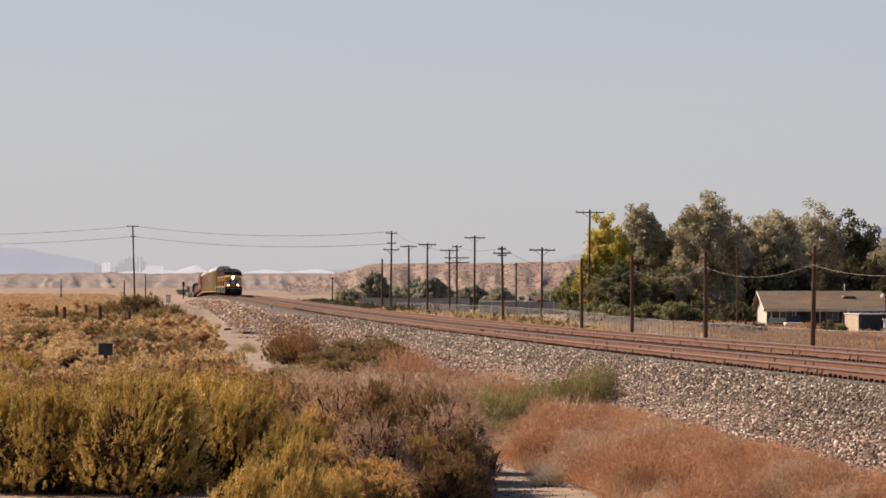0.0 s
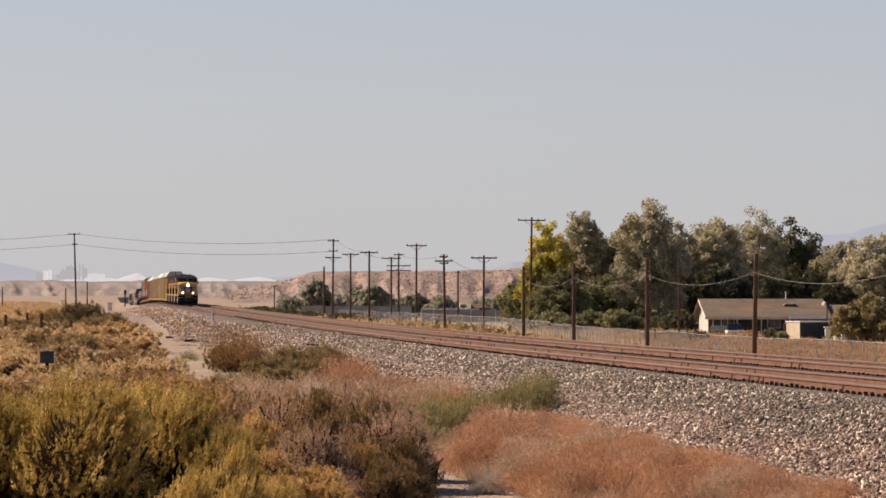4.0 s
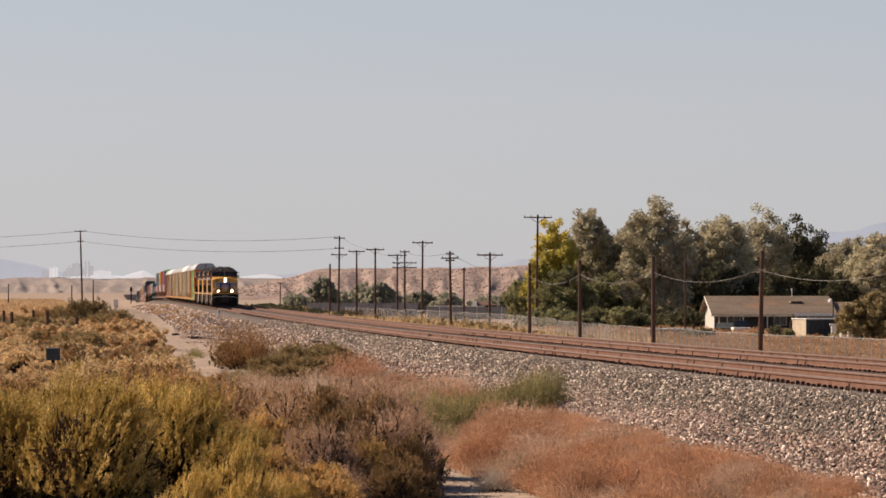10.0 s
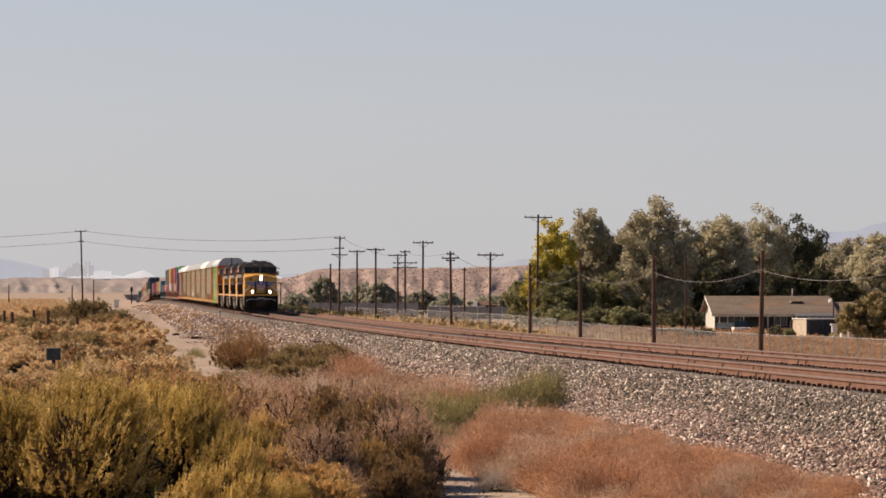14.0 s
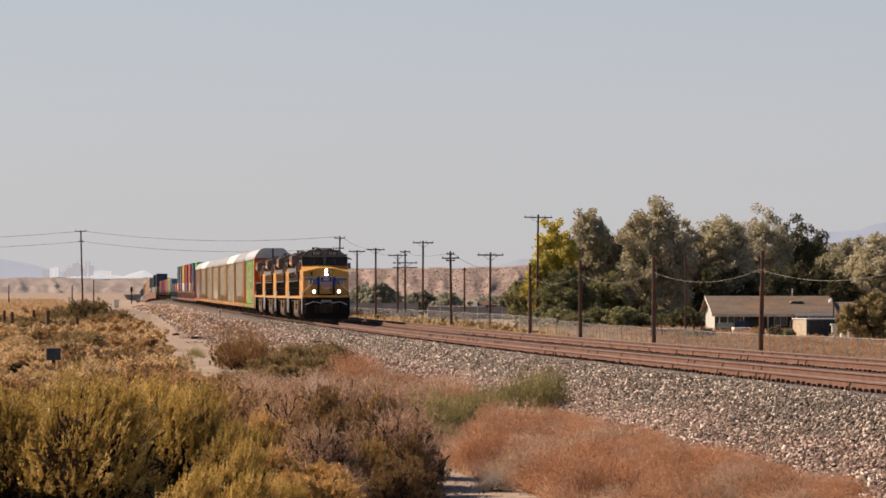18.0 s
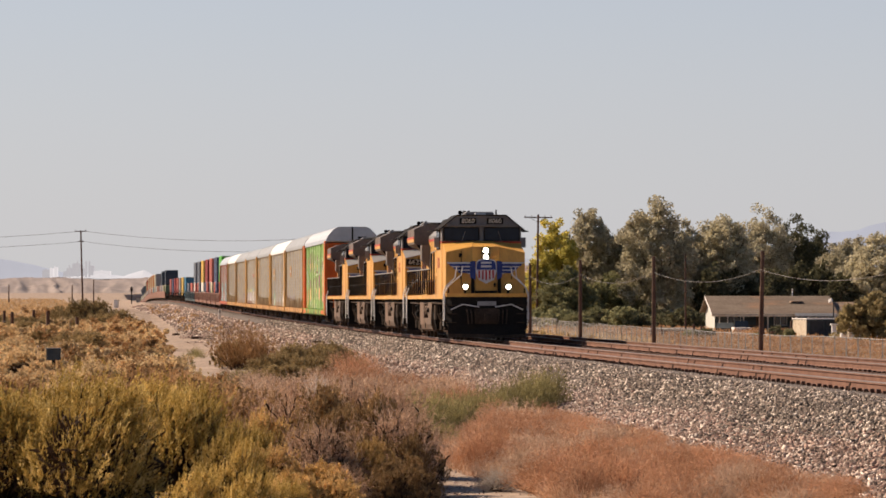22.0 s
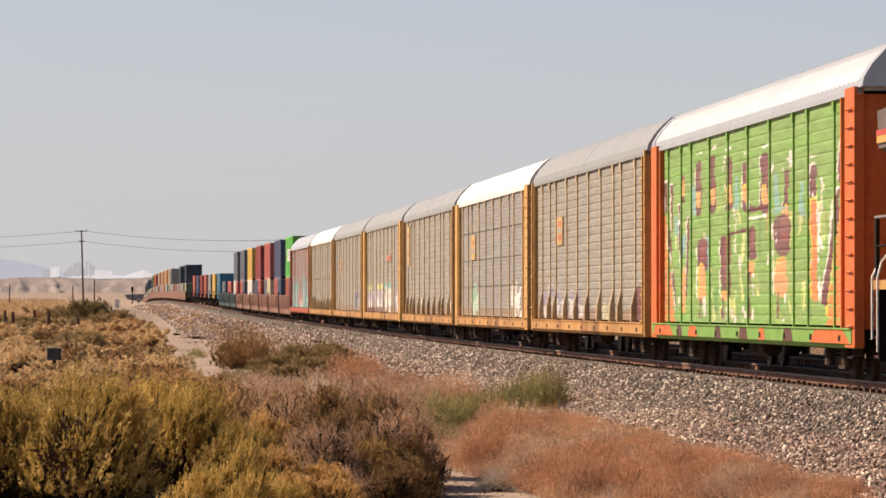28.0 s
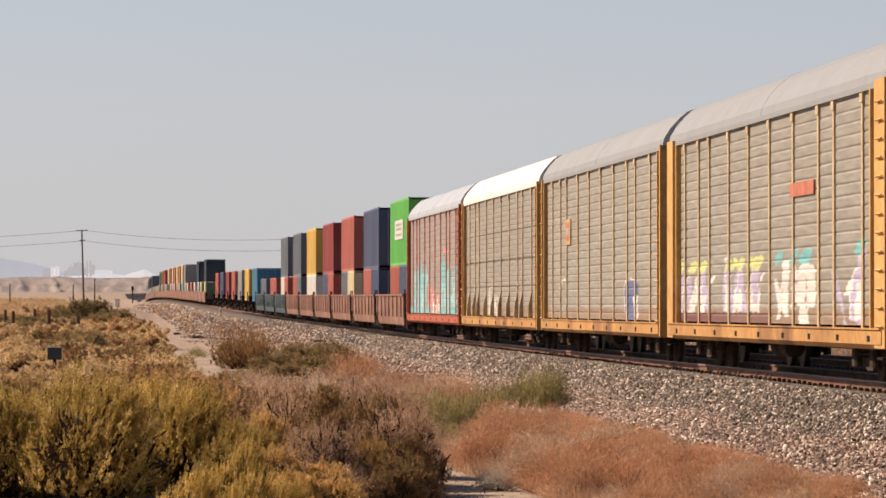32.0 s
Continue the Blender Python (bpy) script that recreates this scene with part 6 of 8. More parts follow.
        part("door_seam", Kit().box(*sorted((x + ex * hd, x + ex * (hd + 0.02))), -0.05, 0.05, SIDE1 + 0.1, 5.71), SOOT, e)
        part("coupler", Kit().box(*sorted((x - ex * 0.4, x + ex * 0.56)), -0.11, 0.11, 0.75, 0.98), DUST, e)
        part("step", Kit().box(*sorted((x - ex * 0.1, x - ex * 0.6)), -1.6, -1.4, 0.42, 0.46), SOOT, e)
    part("underframe", Kit().box(-HL + 0.3, HL - 0.3, -1.38, 1.38, 0.78, 0.93), SOOT, e)
    part("centre_beam", Kit().box(-HL + 0.5, HL - 0.5, -0.35, 0.35, 0.5, 0.78), SOOT, e)
    part("brake_tank", Kit().rod((-1.6, -0.9, 0.5), (0.2, -0.9, 0.5), 0.2, 10), DUST, e)
    for x in (-9.9, 9.9):
        bogie(e, x, (-0.88, 0.88), r=0.42)
    for (u, w0, w1, wid, m, bars) in plates:
        x = -HL + 2 * HL * u
        z0, z1 = SIDE0 + (SIDE1 - SIDE0) * w0, SIDE0 + (SIDE1 - SIDE0) * w1
        pl = part("placard", Kit().box(x - wid / 2, x + wid / 2, -1.507, -1.475, z0, z1), m, e, "plain painted placard")
        for i in range(bars):
            zz = z1 - (i + 0.9) * (z1 - z0) / (bars + 1)
            part("bar", Kit().box(x - wid * 0.3, x + wid * 0.3, -1.513, -1.508, zz - 0.07, zz + 0.07), INSUL if i % 2 else PINKRED, pl)
    return e


LABEL_Y = mat("placard_yellow", (0.52, 0.34, 0.14, 1), None, 0.6, amount=0.2)
CARS = [
    build_carrier("car carrier sprayed bright green with brown and orange graffiti", POSTG, POSTG, POSTO, "silver", green_car(), ribs=True, wide_end=True, period=0.2, depth=0.008),
    build_carrier("grey-panelled car carrier with yellow posts and low pale graffiti", POSTY, SILLY, ENDY, "grey", paint(ZINC, RUSTY_LOW + tag_row([(0.06, 0.16), (0.18, 0.30), (0.34, 0.48)], 0.22, (0.24, 0.22, 0.30), (0.58, 0.56, 0.54), None, 2) + tag_row([(0.62, 0.72)], 0.14, (0.42, 0.42, 0.22), (0.50, 0.48, 0.34), None, 3) + [(0.93, 0.02, 0.93, 0.18, 0.03, BRN, None)]), gusset=True,
                  plates=[(0.27, 0.53, 0.73, 1.5, LABEL_Y, 3)]),
    build_carrier("white-roofed car carrier with dark level seams and green and white graffiti", POSTY, SILLY, ENDY, "white", paint((0.25, 0.245, 0.225), RUSTY_LOW + tag_row([(0.20, 0.34)], 0.29, (0.20, 0.40, 0.27), (0.45, 0.58, 0.46), None, 21) + tag_row([(0.76, 0.86)], 0.27, WHT, WHT, None, 4) + [(0.88, 0.0, 0.92, 0.08, 0.02, WHT, None)]), period=0.12, depth=0.012,
                  lines=(1.95, 2.85, 3.8), gusset=False, wide_end=True, plates=[(0.25, 0.50, 0.72, 1.8, LABEL_Y, 2)]),
    build_carrier("grey-panelled car carrier with yellow posts and a tall pale placard", POSTY, SILLY, ENDY, "grey", paint(ZINC, RUSTY_LOW + tag_row([(0.36, 0.42)], 0.16, (0.45, 0.36, 0.33), (0.5, 0.42, 0.38), None, 5) + tag_row([(0.48, 0.51), (0.90, 0.95)], 0.13, WHT, WHT, None, 6)), gusset=True,
                  plates=[(0.10, 0.52, 0.95, 1.3, LABEL_Y, 3)]),
    build_carrier("grey-panelled car carrier with large lilac and white graffiti low down", POSTY, SILLY, ENDY, "grey", paint(ZINC, RUSTY_LOW + tag_row([(0.05, 0.23), (0.30, 0.48)], 0.31, LIL, WHT, LIME, 7) + tag_row([(0.56, 0.72)], 0.33, WHT, WHT, TEAL, 8) + tag_row([(0.83, 0.90)], 0.35, LIL, WHT, TEAL, 9) + [(0.05, 0.02, 0.5, 0.02, 0.03, BRN, None)]), wide_end=True,
                  plates=[(0.675, 0.60, 0.665, 2.7, PINKRED, 0)]),
    build_carrier("grey-panelled car carrier with a small blue graffiti patch", POSTY, SILLY, ENDY, "grey", paint(ZINC, RUSTY_LOW + [(0.77, 0.05, 0.77, 0.20, 0.05, (0.05, 0.10, 0.27), WHT), (0.80, 0.02, 0.80, 0.14, 0.015, WHT, None)] + [(0.20, 0.06, 0.20, 0.24, 0.03, ZINC, WHT)]),
                  plates=[(0.24, 0.52, 0.70, 1.4, LABEL_Y, 3)]),
    build_carrier("white-roofed car carrier with dark level seams, lightly tagged", POSTY, SILLY, ENDY, "white", paint((0.25, 0.235, 0.20), RUSTY_LOW + tag_row([(0.35, 0.5)], 0.22, (0.40, 0.40, 0.40), WHT, None, 11)), period=0.16, depth=0.014, lines=(1.9, 2.75, 3.65), gusset=True),
    build_carrier("car carrier with red posts and large turquoise and pink graffiti", POSTR, POSTR, POSTR, "silver", paint((0.27, 0.225, 0.205), [(0.06, 0.0, 0.96, 0.0, 0.07, TEAL, None), (0.14, 0.05, 0.16, 0.42, 0.03, TEAL, None), (0.24, 0.05, 0.22, 0.36, 0.03, (0.20, 0.50, 0.52), None), (0.32, 0.05, 0.33, 0.46, 0.025, TEAL, None), (0.66, 0.05, 0.68, 0.50, 0.03, TEAL, None), (0.78, 0.05, 0.76, 0.40, 0.035, (0.20, 0.50, 0.52), None), (0.88, 0.05, 0.90, 0.45, 0.025, TEAL, None)] + tag_row([(0.10, 0.36), (0.62, 0.92)], 0.50, TEAL, (0.35, 0.55, 0.58), None, 12) + tag_row([(0.40, 0.6)], 0.26, PNK, WHT, None, 13) + [(0.70, 0.62, 0.76, 0.62, 0.02, PNK, None)])),
]
# sprayed patches that run down over the green car's sill
for i, (x, w, kind) in enumerate(((-11.4, 3.6, POSTO), (-8.6, 0.9, MAROON), (-6.4, 1.5, POSTO), (-2.6, 1.0, MAROON), (1.0, 1.2, MAROON), (3.4, 0.8, POSTO), (6.6, 1.2, MAROON), (11.2, 4.2, POSTO))):
    part("sprayed_patch", Kit().add([(x - w / 2, -1.604, 0.66), (x + w / 2, -1.604, 0.66), (x + w * 0.3, -1.604, 0.92), (x - w * 0.35, -1.604, 0.92)], [(0, 1, 2, 3)]), kind, CARS[0])
for i, c in enumerate(CARS):
    on_train(c, 28.6 * (i + 0.5), 9.9)


# ---- container wells and containers ----
WELLRED = mat("well_red", (0.22, 0.105, 0.075, 1), (0.165, 0.078, 0.055, 1), 0.7, scale=0.8, fine=8, amount=0.4, c=(0.30, 0.17, 0.11, 1))
WELLBLUE = mat("well_teal", (0.045, 0.075, 0.085, 1), (0.035, 0.055, 0.062, 1), 0.7, scale=0.8, fine=8, amount=0.4)
BOXES = {}


def box_paint(name, rgb):
    if name not in BOXES:
        BOXES[name] = mat("container_" + name, (*rgb, 1), tuple(x * 0.82 for x in rgb) + (1,), 0.55, scale=0.5, fine=6, amount=0.2, c=tuple(0.75 * x + 0.03 for x in rgb) + (1,), spec=0.4)
    return BOXES[name]


PAINTS = {"green": (0.10, 0.44, 0.07), "navy": (0.055, 0.075, 0.145), "coral": (0.42, 0.105, 0.075), "maroon": (0.27, 0.035, 0.032), "yellow": (0.62, 0.40, 0.075), "slate": (0.115, 0.135, 0.165), "white": (0.66, 0.64, 0.58),
          "orange": (0.50, 0.16, 0.04), "teal": (0.04, 0.19, 0.30), "grey": (0.28, 0.28, 0.27), "cream": (0.62, 0.53, 0.33), "rust": (0.36, 0.095, 0.05), "midnight": (0.022, 0.042, 0.068), "moss": (0.10, 0.16, 0.09)}
WORDS = {"green": "bright green", "navy": "navy blue", "coral": "faded coral red", "maroon": "dark maroon", "yellow": "yellow", "slate": "slate grey-blue", "white": "white", "orange": "orange", "teal": "teal blue",
         "grey": "mid grey", "cream": "cream", "rust": "rust red", "midnight": "very dark blue", "moss": "dull green"}
MADE = {}


def container(colour, length, height=2.6, near=True):
    key = (colour, length, height, near)
    if key in MADE:
        return copy_thing(MADE[key], Matrix())
    m = box_paint(colour, PAINTS[colour])
    foot = {6.06: "twenty-foot", 12.19: "forty-foot", 16.15: "fifty-three-foot"}[length]
    e = thing("shipping_container", WORDS[colour] + " corrugated steel shipping container, " + foot, "container", "containers on the train")
    h = length / 2
    for sy in (-1, 1):
        n = int(length / 0.28)
        v, f = [], []
        for i in range(n):
            for q, o in ((0.0, 0.0), (0.35, 0.0), (0.5, 0.035), (0.85, 0.035)):
                x = -h + 0.12 + (length - 0.24) * (i + q) / n
                v += [(x, sy * (1.215 - o), 0.12), (x, sy * (1.215 - o), height - 0.1)]
        v += [(h - 0.12, sy * 1.215, 0.12), (h - 0.12, sy * 1.215, height - 0.1)]
        f = [(2 * i, 2 * i + 2, 2 * i + 3, 2 * i + 1) for i in range(len(v) // 2 - 1)]
        part("side_wall", Kit().add(v, f), m, e)
        part("top_rail", Kit().box(-h, h, *sorted((sy * 1.15, sy * 1.22)), height - 0.1, height), m, e)
        part("bottom_rail", Kit().box(-h, h, *sorted((sy * 1.15, sy * 1.22)), 0.0, 0.12), m, e)
        for sx in (-1, 1) if near else ():
            part("corner_post", Kit().box(*sorted((sx * h, sx * (h - 0.12))), *sorted((sy * 1.10, sy * 1.219)), 0.12, height - 0.1), m, e)
    part("roof", Kit().box(-h + 0.02, h - 0.02, -1.15, 1.15, height - 0.05, height - 0.02), m, e)
    part("floor", Kit().box(-h + 0.02, h - 0.02, -1.15, 1.15, 0.08, 0.13), SOOT, e)
    part("end_wall", Kit().box(-h + 0.02, -h + 0.05, -1.10, 1.10, 0.1, height - 0.1), m, e)
    for sy in (-1, 1):
        dr = part("door", Kit().box(h - 0.06, h - 0.02, *sorted((sy * 0.01, sy * 1.09)), 0.12, height - 0.11), m, e)
        for yy in (0.35, 0.75) if near else ():
            part("locking_bar", Kit().rod((h - 0.005, sy * yy, 0.15), (h - 0.005, sy * yy, height - 0.15), 0.02, 5), STEEL, dr)
    MADE[key] = e
    return e


def well(material, length, low=False, near=True):
    key = (material.name, length, low, near)
    if key in MADE:
        return copy_thing(MADE[key], Matrix())
    tone = {"well_red": "red-brown", "well_teal": "dark teal"}.get(material.name, "black")
    e = thing("well_car", tone + " steel container well car unit of the train", "railway car", "container well cars")
    h = length / 2
    if low:
        part("spine", Kit().box(-h, h, -0.45, 0.45, 0.75, 1.05), material, e)
        for x in (-h * 0.8, -h * 0.3, h * 0.3, h * 0.8):
            part("cross_bearer", Kit().box(x - 0.3, x + 0.3, -1.3, 1.3, 0.9, 1.1), material, e)
    else:
        for sy in (-1, 1):
            part("side_wall", Kit().add([(-h + 1.6, sy * 1.36, 0.40), (h - 1.6, sy * 1.36, 0.40), (h - 0.9, sy * 1.45, 0.95), (h - 0.9, sy * 1.45, 1.66), (-h + 0.9, sy * 1.45, 1.66), (-h + 0.9, sy * 1.45, 0.95),
                                         (-h + 1.6, sy * 1.28, 0.40), (h - 1.6, sy * 1.28, 0.40), (h - 0.9, sy * 1.30, 0.95), (h - 0.9, sy * 1.30, 1.66), (-h + 0.9, sy * 1.30, 1.66), (-h + 0.9, sy * 1.30, 0.95)],
                                        [(0, 1, 2, 3, 4, 5), (6, 7, 8, 9, 10, 11), (0, 1, 7, 6), (1, 2, 8, 7), (2, 3, 9, 8), (3, 4, 10, 9), (4, 5, 11, 10), (5, 0, 6, 11)]), material, e)
            part("top_chord", Kit().box(-h + 0.8, h - 0.8, *sorted((sy * 1.30, sy * 1.50)), 1.663, 1.75), material, e)
            for i in range(7 if near else 0):
                x = (-h + 2.2) + i * (2 * h - 4.4) / 6
                part("stake", Kit().box(x - 0.06, x + 0.06, *sorted((sy * 1.44, sy * 1.49)), 0.75, 1.66), material, e)
        part("floor", Kit().box(-h + 1.7, h - 1.7, -1.28, 1.28, 0.36, 0.42), SOOT, e)
    for sx in (-1, 1):
        part("end_platform", Kit().box(*sorted((sx * (h - 0.9), sx * h)), -1.25, 1.25, 0.95, 1.15), material, e)
        part("bulkhead", Kit().box(*sorted((sx * (h - 1.0), sx * (h - 0.93))), -1.28, 1.28, 0.5, 1.55), SOOT, e)
        if not near:
            continue
        part("end_ladder", Kit().pipe([(sx * (h - 0.5), -1.4, 0.7), (sx * (h - 0.5), -1.4, 1.95)], 0.03), SOOT, e)
    if near:
        bogie(e, -h + 0.2, (-0.85, 0.85), r=0.42)
        bogie(e, h - 1.9, (-0.85, 0.85), r=0.42)
    else:
        for x in (-h + 0.2, h - 1.9):
            part("truck", Kit().box(x - 1.3, x + 1.3, -1.15, 1.15, 0.3, 0.75), DUST, e)
            for ax in (-0.85, 0.85):
                part("wheel", Kit().rod((x + ax, -1.0, 0.42), (x + ax, 1.0, 0.42), 0.42, 10), DUST, e)
    MADE[key] = e
    return e


WSTART, WSTEP = 231.4, 21.0
LOADS = [  # kind of unit, upper box, lower boxes
    ("red", "green", ("rust", "navy")), ("red", "navy", ("coral", "navy")), ("red", "coral", ("slate", "cream")), ("red", "maroon", ("navy", "coral")), ("red", "yellow", ("white", "white")), ("red", "slate", ("coral", "slate")),
    ("blue", "slate", ("white", "coral")), ("blue", None, ("coral",)), ("blue", None, ("slate",)), ("low", None, ("teal",)), ("low", None, ("yellow",)), ("low", None, ("grey",)), ("low", None, ("coral",)), ("low", None, ("maroon",)), ("low", None, ("navy",)), ("low", None, ("coral",)),
    ("red", "midnight", ("cream", "moss")), ("red", None, ("cream", "moss")), ("red", "midnight", ("navy", "white")), ("red", None, ("coral", "white")), ("red", None, ("rust", "grey")), ("red", None, ("white", "rust")), ("red", "grey", ("teal", "white")),
    ("red", "cream", ("slate", "cream")), ("red", "orange", ("white", "teal")), ("red", "cream", ("coral", "cream")), ("red", "orange", ("white", "coral")), ("red", "cream", ("rust", "white")), ("red", "rust", ("grey", "white")), ("red", "cream", ("slate", "rust")),
    ("red", None, ("white", "grey")), ("red", "coral", ("grey", "white")), ("red", "orange", ("slate", "grey")), ("red", "moss", ("coral", "white")), ("red", "moss", ("grey", "rust")), ("red", None, ("cream", "grey")), ("red", None, ("moss", "white")),
    ("blue", None, ("cream",)), ("red", None, ("white", "moss")), ("red", None, ("moss", "cream")), ("red", "slate", ("white", "grey")), ("red", None, ("cream", "moss")), ("red", None, ("white",)), ("red", "slate", ("grey",)), ("red", None, ("white", "cream")),
    ("red", None, ("moss", "white")), ("red", "grey", ("white", "moss")), ("red", None, ("white", "grey")), ("red", None, ("cream",)), ("red", None, ("white", "moss")), ("red", None, ("moss",))]
for i, (kind, top, lower) in enumerate(LOADS):
    off = WSTART + WSTEP * (i + 0.5) + (34 if i > 15 else 0)
    w = well({"red": WELLRED, "blue": WELLBLUE, "low": SOOT}[kind], 20.6, kind == "low", i < 16)
    on_train(w, off, 8.0)
    zb = 0.425 if kind != "low" else 1.105
    lx = 3.4
    if len(lower) == 2:
        for j, cname in enumerate(lower):
            on_train(container(cname, 6.06, 2.6, i < 16), off, 8.0, pose(lx + 3.06 - 6.15 * (1 - j), 0, zb))
        ztop = zb + 2.6
    else:
        on_train(container(lower[0], 12.19, 2.9 if kind == "low" else 2.6, i < 16), off, 8.0, pose(lx, 0, zb))
        ztop = zb + 2.6
    if top == "green":
        sq = container("green", 12.19, 2.9, True)
        sg = part("sign_panel", Kit().box(-2.6, 2.6, -1.245, -1.232, 1.15, 2.0), EMWHITE, sq, "white sign panel with grey bars")
        for zz in (1.35, 1.6, 1.8):
            part("bar", Kit().box(-1.8, 1.8, -1.252, -1.246, zz - 0.05, zz + 0.05), STEEL, sg)
        on_train(sq, off, 8.0, pose(lx, 0, ztop + 0.004))
    elif top:
        on_train(container(top, 12.19, 2.9, i < 16), off, 8.0, pose(lx, 0, ztop + 0.004))


# ---- scrub, grass and weeds ----
SALT = leafy("saltbush", (0.44, 0.305, 0.085, 1), (0.88, 0.67, 0.34, 1), c=(0.82, 0.62, 0.25, 1), trans=0.28, dark=0.3)
GOLD = leafy("golden_brush", (0.52, 0.34, 0.13, 1), (0.80, 0.56, 0.27, 1), trans=0.32, dark=0.45)
# brown-green leaves darkened to carry the shade inside the tangled bushes
SHADY = leafy("shade_dark_brush", (0.28, 0.18, 0.085, 1), (0.48, 0.325, 0.165, 1), trans=0.2)
WOODY = mat("woody_twigs", (0.085, 0.05, 0.028, 1), (0.05, 0.03, 0.018, 1), 0.95, scale=4, fine=30)
OCHRE = leafy("ochre_brush", (0.60, 0.435, 0.235, 1), (0.82, 0.65, 0.41, 1), trans=0.34, dark=0.55)
UMBER = leafy("umber_brush", (0.42, 0.26, 0.125, 1), (0.64, 0.43, 0.235, 1), trans=0.32, dark=0.5)
TWIG = leafy("dry_twigs", (0.50, 0.325, 0.21, 1), (0.78, 0.575, 0.42, 1), trans=0.3, dark=0.45)
RUSTW = leafy("rust_weed", (0.46, 0.245, 0.14, 1), (0.67, 0.45, 0.30, 1), trans=0.4, dark=0.55, patch=1.1)
PALEW = leafy("pale_weed", (0.49, 0.34, 0.235, 1), (0.67, 0.52, 0.40, 1), trans=0.4, dark=0.55, patch=1.4)
GREENW = leafy("green_weed", (0.25, 0.215, 0.095, 1), (0.44, 0.375, 0.185, 1), trans=0.4)
OLIVEB = leafy("olive_brush", (0.28, 0.205, 0.10, 1), (0.46, 0.35, 0.185, 1), trans=0.3)
TWIGGY = leafy("twiggy_brush", (0.34, 0.19, 0.09, 1), (0.52, 0.34, 0.155, 1), trans=0.3, dark=0.5)
FLUFF = leafy("white_fluff", (0.50, 0.43, 0.36, 1), (0.70, 0.63, 0.55, 1), trans=0.4, dark=0.7)
STRAW = leafy("straw_grass", (0.55, 0.365, 0.185, 1), (0.74, 0.54, 0.31, 1), trans=0.4, dark=0.65)
DRYG = leafy("yard_grass", (0.37, 0.205, 0.10, 1), (0.54, 0.37, 0.225, 1), trans=0.4, patch=0.25)


def unit(a):
    return a / np.maximum(np.linalg.norm(a, axis=-1, keepdims=True), 1e-9)


def sprigs(seed, R, H, n, per, ll, lw, flat=0.55, upright=0.5, along=0.5, tight=0.75, jit=0.022):
    """Corners of the leaves of a bush: n sprigs from the root outwards to a lumpy dome, each with leaves on its outer part."""
    rs = np.random.RandomState(seed)
    ph, a = rs.rand(n) * 2 * np.pi, np.sqrt(rs.rand(n))
    lump = 1 + 0.16 * np.sin(3 * ph + seed) + 0.10 * np.sin(5 * ph + 2 * seed) * a
    E = np.stack([R * a * lump * np.cos(ph), R * a * lump * np.sin(ph), H * (1 - a ** 2.6 * flat) * (0.5 + 0.55 * rs.rand(n))], 1)
    B = E * np.array([0.3, 0.3, 0.0])
    t = (1 - along) + along * rs.rand(n, per)
    d = (E - B)[:, None, :]
    P = B[:, None, :] + d * t[..., None]
    P[..., :2] -= (d * (t * (1 - t))[..., None])[..., :2] * upright
    tang = unit(d + np.array([0, 0, upright]) * np.linalg.norm(d, axis=-1, keepdims=True))
    dirn = unit(tang + tight * rs.normal(size=P.shape))
    P = P + jit * rs.normal(size=P.shape)
    side = unit(np.cross(dirn, rs.normal(size=P.shape)))
    s = (0.6 + 0.8 * rs.rand(n, per, 1))
    l, w = dirn * ll * s, side * lw * s
    v = np.stack([P - 0.1 * l, P + 0.45 * l + w, P + l, P + 0.45 * l - w], 2)
    v[..., 2] = np.maximum(v[..., 2], 0.0)
    return v.reshape(-1, 3), B, E


